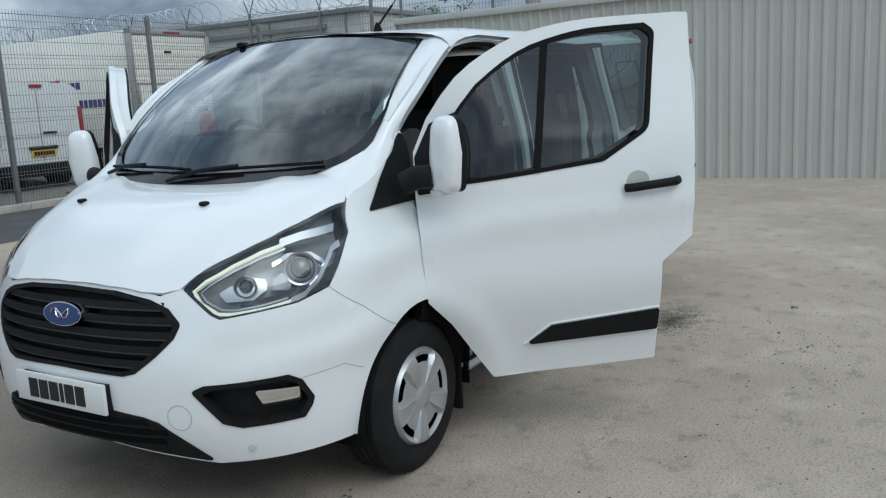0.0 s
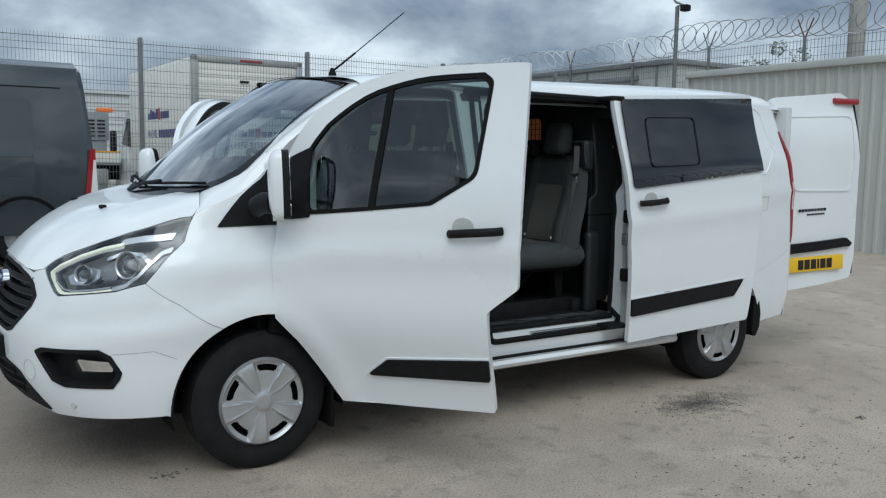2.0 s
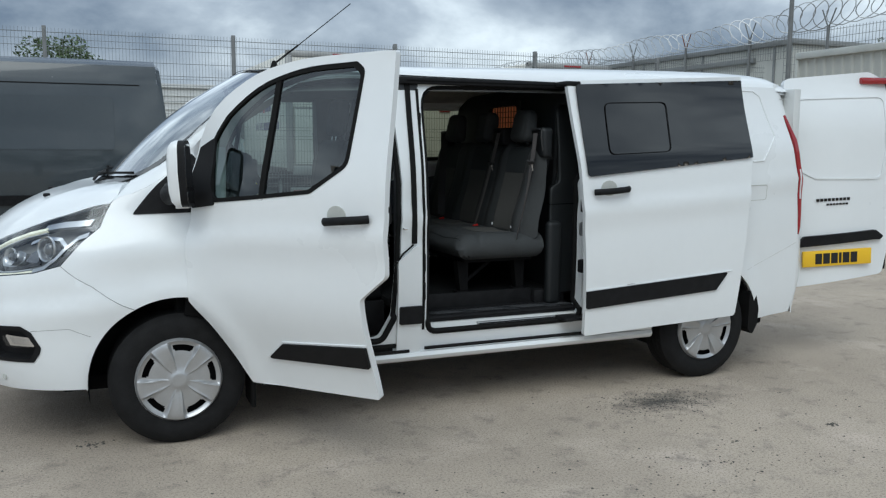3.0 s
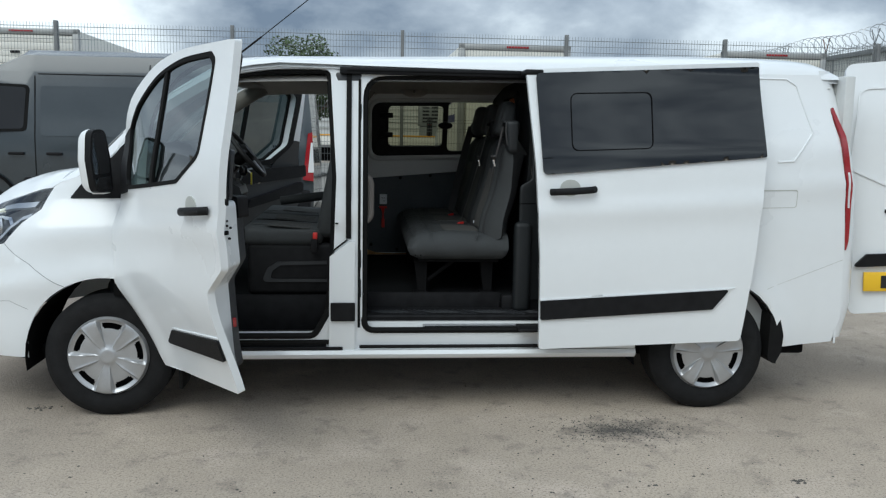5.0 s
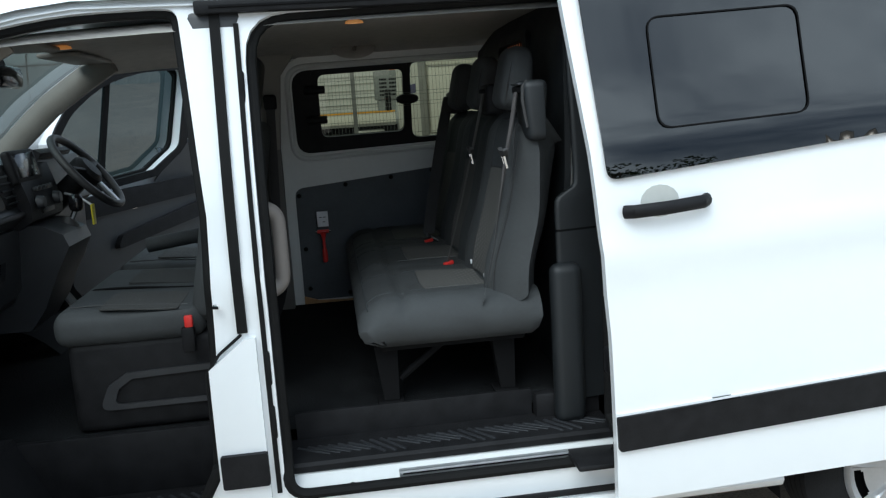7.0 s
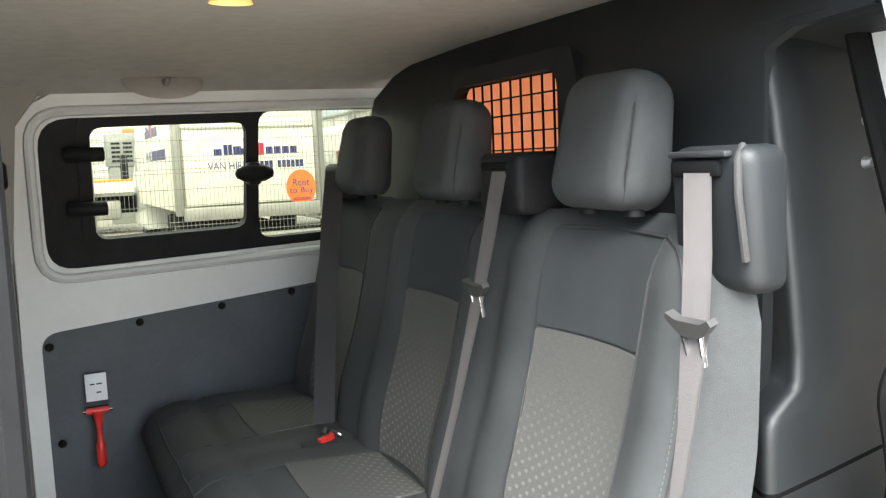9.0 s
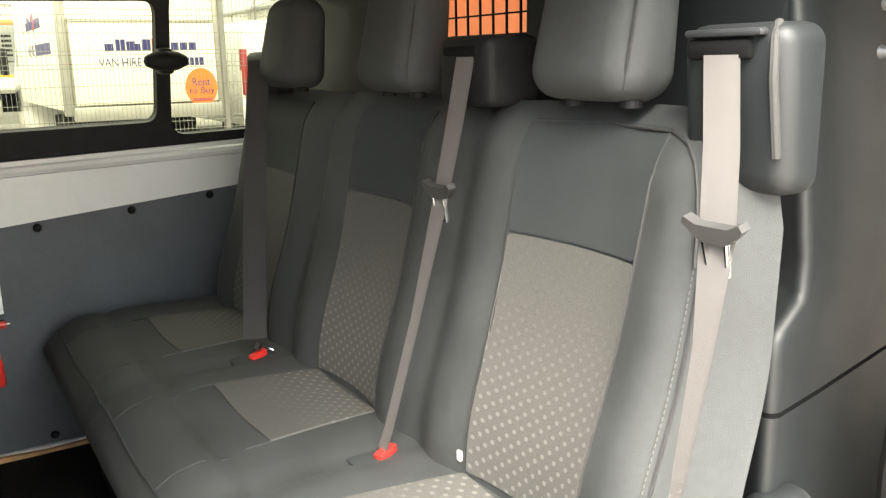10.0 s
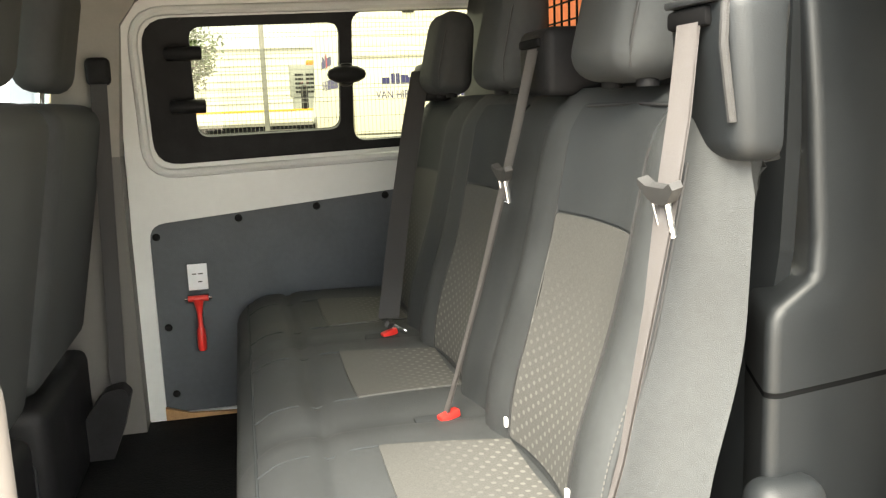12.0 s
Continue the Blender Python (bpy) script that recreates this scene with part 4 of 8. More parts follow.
# front: bumper cover with openings
LAMP = [(-0.872, -0.520, 0.974), (-0.857, -0.632, 0.880), (-0.844, -0.662, 0.864), (-0.642, -0.864, 0.896), (-0.523, -0.918, 0.932), (-0.427, -0.909, 1.038), (-0.336, -0.878, 1.109), (-0.284, -0.835, 1.223), (-0.599, -0.718, 1.129), (-0.832, -0.550, 1.018)]
GRILLE = [(-0.947, 0, 0.972), (-0.938, -0.251, 0.964), (-0.922, -0.407, 0.938), (-0.911, -0.483, 0.908), (-0.908, -0.535, 0.853), (-0.929, -0.516, 0.804), (-0.966, -0.455, 0.741), (-0.998, -0.371, 0.677), (-1.009, -0.319, 0.664), (-1.03, 0, 0.672)]
FOG = [(-0.932, -0.574, 0.614), (-0.910, -0.618, 0.634), (-0.710, -0.842, 0.643), (-0.664, -0.866, 0.614), (-0.622, -0.882, 0.538), (-0.630, -0.875, 0.507), (-0.656, -0.857, 0.465), (-0.830, -0.711, 0.463), (-0.873, -0.658, 0.486)]
LOWER = [(-1.02, 0, 0.532), (-1.017, -0.236, 0.529), (-0.991, -0.383, 0.511), (-0.975, -0.439, 0.491), (-0.917, -0.535, 0.402), (-0.860, -0.596, 0.328), (-0.930, -0.450, 0.358), (-0.992, -0.183, 0.394), (-1.0, 0, 0.404)]
WING_JOINT = (-0.385, -0.955, 0.832)


def front_end():
    lamp_line = skin(LAMP)
    top = skin([(-0.94, 0, 0.984), (-0.925, -0.337, 0.969), (-0.909, -0.444, 0.950)])
    low = skin([(-0.434, -0.916, 0.322), (-0.679, -0.807, 0.318), (-0.850, -0.601, 0.314), (-0.925, -0.450, 0.345), (-0.985, -0.183, 0.383), (-0.99, 0, 0.392)])
    archf = [on_nose(p[0], -0.95, p[1]) for p in arc(0, 0.33, 0.43, 118, 182, 11)]
    half = top + lamp_line[:5] + [on_nose(*WING_JOINT)] + archf + low
    outline = fillet(mirrored(half), 0.0)
    gr = fillet(mirrored(skin(GRILLE)), 0.02)
    lo = fillet(mirrored(skin(LOWER)), 0.01)
    fl = fillet(skin(FOG), 0.012)
    fr = [(-p[0], p[1]) for p in fl]
    panel("front_bumper", outline, nose, 0.012, WHITE, van, holes=[gr, fl, fr], step=0.045, label="white painted front bumper cover")
    # grille insert
    g = panel("grille", fillet(mirrored(skin(GRILLE)), 0.02), nose, 0.012, SATIN, van, step=0.06, lift=-0.045, label="black slatted radiator grille")
    band = skin(GRILLE)
    panel("surround", fillet(mirrored(band), 0.03), nose, 0.045, SATIN, g, holes=[fillet(mirrored([(p[0] * 0.94, 0.81 + (p[1] - 0.81) * 0.90) for p in band]), 0.025)], step=0.05, lift=0.004)
    for i in range(5):
        z = 0.908 - i * 0.051
        wd = ramp(z, [0.66, 0.68, 0.74, 0.80, 0.85, 0.91, 0.96], [0.29, 0.36, 0.44, 0.50, 0.515, 0.46, 0.36])
        s1 = math.atan2((wd / half_width(side_x(z), z)) ** (NE / 2), (1 - (wd / half_width(side_x(z), z)) ** NE) ** 0.5)
        panel("slat", [(-s1, z - 0.004), (s1, z - 0.004), (s1, z + 0.020), (-s1, z + 0.020)], nose, 0.045, SATIN, g, step=0.05, lift=0.0 + 0.002 * (i % 2))
        # slat edges, with their highlight put into the colour
        panel("slat_edge", [(-s1 * 0.96, z - 0.010), (s1 * 0.96, z - 0.010), (s1 * 0.96, z - 0.004), (-s1 * 0.96, z - 0.004)], nose, 0.03, SLAT_LIGHT, g, step=0.06, lift=-0.006)
    m = pose(nose_x(0.872) - 0.012, 0, 0.872, 0, 14, 0)
    ring = [(0, 0.112 * math.cos(a * 0.1963), 0.046 * math.sin(a * 0.1963)) for a in range(32)]
    Shape().prism([m @ Vector(p) for p in ring], (-0.012, 0, 0), (0.03, 0, 0)).make("badge_rim", CHROME, g)
    Shape().prism([m @ (Vector(p) * 0.92) for p in ring], (-0.016, 0, 0), (0.0, 0, 0)).make("badge", BLUE_B, g, "blue oval maker's badge")
    pts = [m @ Vector((-0.018, 0.06 * math.cos(t * 0.5) * (1 - t / 26), 0.018 * math.sin(t * 1.1))) for t in range(14)]
    Shape().tube(pts, 0.003, 5).make("badge_script", CHROME, g)
    # lower intake
    lg = panel("lower_intake", lo, nose, 0.012, SATIN, van, step=0.06, lift=0.006, label="black lower air intake")
    for i in range(3):
        z = 0.492 - i * 0.038
        s1 = [0.34, 0.42, 0.40][i]
        panel("intake_slot", [(-s1, z - 0.01), (s1, z - 0.01), (s1, z + 0.010), (-s1, z + 0.010)], nose, 0.012, DARK, lg, step=0.06, lift=0.0075)
        panel("intake_bar", [(-s1, z - 0.018), (s1, z - 0.018), (s1, z - 0.010), (-s1, z - 0.010)], nose, 0.02, SATIN, lg, step=0.06, lift=0.014)
    # fog lamp pods
    for sg in (1, -1):
        f = [(sg * p[0], p[1]) for p in fl]
        cx, cz = sum(p[0] for p in f) / len(f), sum(p[1] for p in f) / len(f)
        pod = panel("fog_lamp_pod", f, nose, 0.012, SATIN, van, step=0.05, lift=-0.05, sign=1, label="black fog lamp recess")
        panel("pod_rim", f, nose, 0.055, SATIN, pod, holes=[[(cx + (p[0] - cx) * 0.86, cz + (p[1] - cz) * 0.8) for p in f]], step=0.04, lift=0.005)
        fo = fillet([(sg * q[0], q[1]) for q in skin([(-0.79, -0.74, 0.588), (-0.665, -0.86, 0.578), (-0.665, -0.86, 0.535), (-0.77, -0.76, 0.535)])], 0.01)
        panel("fog_reflector", fo, nose, 0.03, CHROME, pod, step=0.02, lift=-0.025)
        panel("fog_lens", fo, nose, 0.0, GLASS_CLR, pod, step=0.03, lift=-0.005)
        sp = on_nose(-0.80, -0.72, 0.375)
        m = Vector(nose(sg * sp[0], 0.375))
        Shape().lathe([(0.0, -0.004), (0.013, -0.004), (0.015, 0.0), (0.015, 0.02)], 16, pose(m.x, m.y, m.z, 0, 0, -48 * sg if sg > 0 else 48 + 180)).make("parking_sensor", CLAD_CAP, van)
    # joint between bumper and wing
    for sg in (1, -1):
        j0, j1 = lamp_line[4], on_nose(*WING_JOINT)
        pts = [Vector(nose(sg * (j0[0] + (j1[0] - j0[0]) * k / 10), j0[1] + (j1[1] - j0[1]) * k / 10)) for k in range(11)]
        j2 = on_nose(-0.20, -0.95, 0.712)
        pts += [Vector(nose(sg * (j1[0] + (j2[0] - j1[0]) * k / 6), j1[1] + (j2[1] - j1[1]) * k / 6)) for k in range(1, 7)]
        Shape().tube(pts, 0.0010, 6).make("bumper_line", TRIM, van)
        # crease behind the fog lamp, its shading drawn as a thin dark line
        cr = [on_nose(-0.665, -0.867, 0.620), on_nose(-0.497, -0.936, 0.631), on_nose(-0.40, -0.948, 0.588)]
        pts = [Vector(nose(sg * (p[0] + (q[0] - p[0]) * k / 5), p[1] + (q[1] - p[1]) * k / 5)) for p, q in zip(cr, cr[1:]) for k in range(6)]
        Shape().tube(pts, 0.0009, 6).make("bumper_line", TRIM, van)
    # towing eye cover outline
    c = on_nose(-0.948, -0.521, 0.514)
    o = [(c[0] + 0.055 * math.cos(a * 0.2618), 0.514 + 0.05 * math.sin(a * 0.2618)) for a in range(24)]
    i2 = [(c[0] + 0.052 * math.cos(a * 0.2618), 0.514 + 0.047 * math.sin(a * 0.2618)) for a in range(24)]
    panel("tow_cover_gap", o, nose, 0.004, CLAD_CAP, van, holes=[i2], step=0.03, lift=0.0015)
    # number plate
    p = Shape().box(-1.060, -1.046, -0.262, 0.262, 0.52, 0.638, 0.004).make("front_number_plate", PLATE_W, van, "white front number plate with black bars")
    Shape().box(-1.05, -0.99, -0.25, 0.25, 0.53, 0.63).make("plate_backing", SATIN, p)
    bars(p, pose(-1.060, 0, 0.579, 90, 0, -90), -0.175, [0.05, 0.05, 0.05, 0.018, 0.05, 0.05], 0.075, 0.012, BLACK_INK, "plate_bar")
    # headlights: a dark housing, a light guide round the inner end, reflector, projector and bright trims
    for sg in (1, -1):
        L = [(sg * p[0], p[1]) for p in fillet(lamp_line, 0.012, 3)]
        h = panel("headlight", L, nose, 0.01, LAMP_DARK, van, step=0.05, lift=-0.085, label="clear headlight with chrome reflectors")
        cx, cz = sum(p[0] for p in lamp_line) / 10, sum(p[1] for p in lamp_line) / 10
        inner = [(cx + (p[0] - cx) * 0.965, cz + (p[1] - cz) * 0.94) for p in lamp_line]
        panel("lamp_bezel", L, nose, 0.08, GLOSSB, h, holes=[[(sg * p[0], p[1]) for p in fillet(inner, 0.012, 3)]], step=0.04, lift=-0.006)

        def band(name, pts, w, material, lift, thick=0.018, fn=lambda *p: on_nose(*p)):
            """A flat moulding of given width along places on the skin."""
            q = [Vector(fn(*p)) for p in pts]
            up, dn = [], []
            for i, p in enumerate(q):
                d = (q[min(i + 1, len(q) - 1)] - q[max(i - 1, 0)]).normalized()
                n = Vector((-d.y, d.x)) * w / 2
                up.append(p + n)
                dn.append(p - n)
            ring = [(sg * p.x, p.y) for p in up + dn[::-1]]
            return panel(name, ring, nose, thick, material, h, step=0.03, lift=lift, sign=1)
        guide_line = [(-0.560, -0.735, 1.105), (-0.64, -0.692, 1.085), (-0.73, -0.638, 1.048), (-0.81, -0.575, 1.000), (-0.848, -0.548, 0.968), (-0.856, -0.58, 0.925), (-0.838, -0.645, 0.884), (-0.81, -0.69, 0.880), (-0.73, -0.775, 0.890), (-0.655, -0.84, 0.905)]
        band("light_guide", guide_line, 0.012, LED, -0.014)
        band("guide_trim", [(-0.560, -0.735, 1.093), (-0.64, -0.692, 1.072), (-0.73, -0.638, 1.034), (-0.80, -0.585, 0.990), (-0.832, -0.566, 0.962), (-0.838, -0.595, 0.930), (-0.822, -0.65, 0.899), (-0.80, -0.695, 0.894), (-0.73, -0.775, 0.904), (-0.66, -0.835, 0.918)], 0.006, CHROME_SOFT, -0.022)
        band("upper_trim", [(-0.575, -0.728, 1.112), (-0.50, -0.77, 1.128), (-0.42, -0.815, 1.135), (-0.375, -0.845, 1.140)], 0.028, CHROME_SOFT, -0.018)
        band("lower_trim", [(-0.385, -0.86, 1.085), (-0.43, -0.855, 1.070), (-0.485, -0.86, 1.020), (-0.54, -0.865, 0.965), (-0.60, -0.858, 0.922), (-0.655, -0.84, 0.906)], 0.022, CHROME_SOFT, -0.016)
        band("shelf_trim", [(-0.78, -0.70, 0.912), (-0.70, -0.79, 0.925), (-0.62, -0.84, 0.945)], 0.016, TRIM, -0.03)
        bowl = fillet([on_nose(*q) for q in ((-0.805, -0.615, 0.962), (-0.79, -0.635, 0.925), (-0.72, -0.70, 0.925), (-0.675, -0.735, 0.960), (-0.665, -0.72, 1.000), (-0.70, -0.69, 1.010), (-0.765, -0.635, 0.985))], 0.012)
        panel("reflector_bowl", [(sg * p[0], p[1]) for p in bowl], nose, 0.03, CHROME_SOFT, h, step=0.025, lift=-0.045)
        for (x, y, z), r, deep in (((-0.725, -0.675, 0.966), 0.036, 0.03), ((-0.565, -0.785, 1.010), 0.052, 0.045)):
            q = on_nose(x, y, z)
            c = Vector(nose(sg * q[0], z))
            n = Vector((-0.78, -0.60 * sg, 0.10)).normalized()
            m = Matrix.Translation(c - n * 0.05) @ n.to_track_quat("-Y", "Z").to_matrix().to_4x4()
            Shape().lathe([(r * 1.22, -0.020), (r * 1.18, -0.030), (r * 1.05, -0.026), (r * 0.9, 0.0), (r * 0.5, deep * 0.8), (0.0, deep)], 28, m).make("reflector_ring", CHROME_SOFT, h)
            Shape().lathe([(r * 0.72, 0.004), (r * 0.66, -0.014), (r * 0.45, -0.026), (0, -0.031)], 24, m).make("projector_lens", LENS, h)
            Shape().lathe([(r * 0.92, 0.0), (r * 0.74, -0.004), (r * 0.72, 0.008)], 24, m).make("projector_collar", LAMP_DARK, h)
        mid = fillet([on_nose(*q) for q in ((-0.665, -0.735, 0.955), (-0.645, -0.75, 0.995), (-0.61, -0.755, 1.020), (-0.605, -0.79, 0.965), (-0.625, -0.795, 0.945))], 0.008)
        panel("reflector_web", [(sg * p[0], p[1]) for p in mid], nose, 0.02, LAMP_GREY, h, step=0.03, lift=-0.04)
        band("projector_shroud", [(-0.635, -0.735, 1.045), (-0.575, -0.76, 1.072), (-0.50, -0.80, 1.068), (-0.475, -0.83, 1.035), (-0.50, -0.84, 0.99), (-0.56, -0.835, 0.955)], 0.016, CHROME, -0.024)
        panel("lamp_glass", L, nose, 0.0, GLASS_CLR, h, step=0.05, lift=-0.001)


front_end()


def hood_z(x, y):
    c = ramp(x, [-0.97, -0.955, -0.9, -0.8, -0.7, -0.58, -0.45, -0.33, -0.2, 0.0], [0.96, 0.985, 1.05, 1.135, 1.195, 1.245, 1.272, 1.287, 1.30, 1.32])
    p = ramp(x, [-0.95, -0.72, -0.5, -0.26], [2.3, 3.0, 5.0, 12.0])
    d = ramp(x, [-0.95, -0.905, -0.72, -0.5, -0.28], [0.10, 0.12, 0.13, 0.112, 0.105])
    w = ramp(x, [-0.95, -0.905, -0.72, -0.5, -0.28, -0.1], [0.50, 0.53, 0.66, 0.765, 0.838, 0.85])
    lift = ramp(x, [-0.5, -0.26], [0.0, 0.03])
    crease = 0.008 * math.exp(-(((abs(y) - 0.50 + 0.12 * (x + 0.3)) / 0.06) ** 2))
    return c + lift * (abs(y) / 0.8) ** 2 - d * (abs(y) / w) ** p + crease


def bonnet():
    half = [(-0.953, 0.0), (-0.946, -0.22), (-0.928, -0.375), (-0.906, -0.452), (-0.876, -0.514), (-0.832, -0.547), (-0.72, -0.63), (-0.599, -0.713), (-0.45, -0.775), (-0.36, -0.808), (-0.288, -0.834), (-0.247, -0.81), (-0.18, -0.60), (-0.255, -0.49), (-0.295, -0.3), (-0.322, -0.12), (-0.33, 0.0)]
    out = half + [(p[0], -p[1]) for p in reversed(half[1:-1])]
    b = panel("bonnet", fillet(out, 0.015, 3), lambda x, y: (x, y, hood_z(x, y)), 0.02, WHITE, van, step=0.05, label="white bonnet with two washer jets")
    for y in (0.37, -0.37):
        z = hood_z(-0.58, y)
        Shape().box(-0.60, -0.565, y - 0.016, y + 0.016, z - 0.004, z + 0.014, 0.007).make("washer_jet", SATIN, b)


bonnet()


def ws(u, v):
    """Windscreen: u across from -1 (nearside) to 1, v from the cowl up."""
    b = Vector((-0.27 + 0.22 * u * u, 0.82 * u, 1.335 + 0.03 * u * u))
    t = Vector((0.50 + 0.09 * u * u, 0.70 * u, 1.940 - 0.060 * u * u))
    p = b.lerp(t, v)
    bow = 0.05 * math.sin(math.pi * min(1, max(0, v)))
    return (p.x - bow * 0.6, p.y, p.z + bow * 0.7)


def windscreen():
    def pane(pts):
        return pts + [(-u, v) for u, v in reversed(pts)]
    w = panel("windscreen", pane([(-0.62, -0.085), (-0.70, -0.065), (-0.78, -0.04), (-0.87, 0.005), (-0.94, 0.065), (-0.965, 0.11), (-0.985, 0.21), (-1.0, 0.32), (-0.99, 0.90), (-0.96, 0.98)]), ws, 0.0, GLASS_WS, van, step=0.08, label="tinted windscreen", lift=-0.002)
    w.visible_shadow = False
    panel("screen_border", pane([(-0.62, -0.09), (-0.71, -0.07), (-0.79, -0.045), (-0.88, 0.0), (-0.95, 0.06), (-0.975, 0.11), (-0.99, 0.21), (-1.0, 0.32), (-0.995, 0.95), (-0.975, 0.993)]), ws, 0.003, GLOSSB, w, holes=[pane([(-0.62, -0.02), (-0.75, 0.0), (-0.85, 0.05), (-0.91, 0.11), (-0.95, 0.21), (-0.985, 0.32), (-0.99, 0.93), (-0.965, 0.986)])], step=0.08, lift=-0.008)
    # cowl, wipers
    s = Shape()
    us = [-1 + i * 0.1 for i in range(21)]
    def cowl(u, k):
        p = Vector(ws(u, -0.06)) - Vector((0, 0, 0.03))
        q = (-0.345 + 0.19 * u * u, 0.80 * u)
        return Vector((q[0], q[1], hood_z(max(q[0], -0.35), q[1] * 0.9) - 0.04)).lerp(p, k)
    s.grid(cowl, us, [0, 0.35, 0.7, 1.0]).make("cowl_panel", SATIN, van, "black cowl panel")
    for (u0, u1, v1) in ((0.12, -0.78, 0.05), (0.80, 0.0, 0.07)):
        wp = Shape()
        pts = [Vector(ws(u0 + (u1 - u0) * t / 8, -0.035 + v1 * math.sin(t / 8 * 2.4) * 0.5)) + Vector((-0.015, 0, 0.02)) for t in range(9)]
        wp.tube(pts, 0.0075, 6).make("wiper_blade", RUBBER, van)
        a = Vector(ws(u0, -0.075)) + Vector((-0.02, 0, 0.012))
        Shape().tube([a, a.lerp(pts[4], 0.5) + Vector((-0.01, 0, 0.02)), pts[4] + Vector((-0.008, 0, 0.012))], 0.009, 6).make("wiper_arm", SATIN, van)
    # black A post covers beside the screen and the white pillars
    for sg in (-1, 1):
        s = Shape()
        rows = []
        for i in range(17):
            v = 0.08 + 0.92 * i / 16
            e = Vector(ws(sg * ramp(v, [0.05, 0.11, 0.21, 0.32], [0.93, 0.957, 0.982, 1.0]), v))
            x, z = e.x + 0.012 + 0.03 * v, e.z - ramp(v, [0.1, 0.35], [0.062, 0.02])
            o = Vector((x, sg * (half_width(max(x, 0.0), z) - 0.006), z))
            row = [e + Vector((0.01, 0, -0.02))]
            for j in range(7):
                k = j / 6
                row.append(e.lerp(o, k) + Vector((-0.35, sg * 0.5, 0.8)) * (0.003 + 0.018 * math.sin(math.pi * k)))
            rows.append(row + [o + Vector((0.03, -sg * 0.02, -0.03)), e + Vector((0.06, -sg * 0.05, -0.06))])
        n = len(rows[0])
        vs = [p for r in rows for p in r]
        fs = [(i * n + j, (i + 1) * n + j, (i + 1) * n + (j + 1) % n, i * n + (j + 1) % n) for i in range(16) for j in range(n)]
        if sg < 0:
            fs = [f[::-1] for f in fs]
        link("a_pillar", vs, fs, WHITE, van, sharp=50)


windscreen()


def roof_mid(x):
    return ramp(x, [0.45, 0.55, 0.65, 0.9, 1.3, 2.5, 3.6, 3.88, 4.0, 4.06], [1.93, 1.945, 1.952, 1.963, 1.976, 2.018, 2.040, 2.030, 1.985, 1.935])


RY = [0, 0.2, 0.4, 0.55, 0.66, 0.73, 0.775, 0.80, 0.815]
RZ = [0, 0.004, 0.014, 0.026, 0.040, 0.056, 0.078, 0.105, 0.14]


def roof():
    s = Shape()
    xs = [0.50, 0.58, 0.66, 0.76, 0.9, 1.1, 1.4, 1.8, 2.2, 2.7, 3.2, 3.6, 3.82, 3.92, 3.98, 4.03, 4.06]
    ys = [-y for y in reversed(RY[1:])] + RY
    def pt(x, y):
        k = abs(y) / 0.815
        f = 1.0
        if x > 4.0:
            f -= 0.04 * ((x - 4.0) / 0.19) ** 2
        xx = x + (0.09 * k * k if x < 0.7 else 0) * (0.7 - min(x, 0.7)) / 0.2
        edge_z = ramp(x, [0.5, 0.58, 0.75, 0.92, 1.3, 2.4, 4.2], [1.83, 1.848, 1.882, 1.90, 1.893, 1.885, 1.88])
        drop = (roof_mid(x) - edge_z) / 0.14 * ramp(abs(y), RY, RZ)
        wide = half_width(max(x, 0.6), edge_z) / 0.815
        return (xx, y * f * wide, roof_mid(x) - drop - (0.012 * math.exp(-(((abs(y) - 0.5) / 0.02) ** 2)) if x > 0.9 else 0))
    s.grid(pt, xs, ys)
    k = len(s.v)
    s.v += [(v[0], v[1] * 0.985, v[2] - 0.02) for v in s.v]
    s.f += [tuple(i + k for i in reversed(f)) for f in s.f]
    r = s.make("roof", WHITE, van, "white ribbed roof panel", sharp=60)
    a = (0.62, -0.42, roof_mid(0.62) - 0.018)
    Shape().lathe([(0.0, 0.05), (0.012, 0.045), (0.022, 0.01), (0.026, 0.0), (0.0, -0.004)], 14, Matrix.Translation(a) @ pose(0, 0, 0, 90)).make("aerial_base", RUBBER, r)
    Shape().tube([Vector(a) + Vector((0, 0, 0.03)), Vector(a) + Vector((0.14, 0, 0.14))], 0.006, 6).make("aerial_sleeve", RUBBER, r)
    Shape().tube([Vector(a) + Vector((0.14, 0, 0.14)), Vector(a) + Vector((0.45, 0, 0.39))], 0.003, 6).make("aerial_rod", RUBBER, r)
    Shape().box(0.50, 0.57, 0.38, 0.42, 1.918, 1.946, 0.012).make("roof_cap", RUBBER, r)


roof()

# nearside apertures
FRONT_OPEN = [(0.14, 0.80, 0.03), (0.30, 0.56, 0.1), (0.60, 0.425, 0.08), (1.09, 0.425, 0.06), (1.165, 0.56, 0.1), (1.19, 0.86, 0.1), (1.205, 1.30, 0.2), (1.17, 1.868, 0.07)] + sweep([0.135, 0.20, 0.37, 0.62, 0.93, 1.10], [1.50, 1.595, 1.715, 1.825, 1.87, 1.873], 14)[::-1] + [(0.135, 1.37, 0.02)]
SLIDE_OPEN = [(1.345, 0.455, 0.06), (2.360, 0.455, 0.06), (2.360, 1.30, 0.06), (2.418, 1.36, 0.05), (2.418, 1.87, 0.08), (1.345, 1.845, 0.13)]


def frame_side(x, z):
    return (x, -half_width(x, z) + 0.028, z)


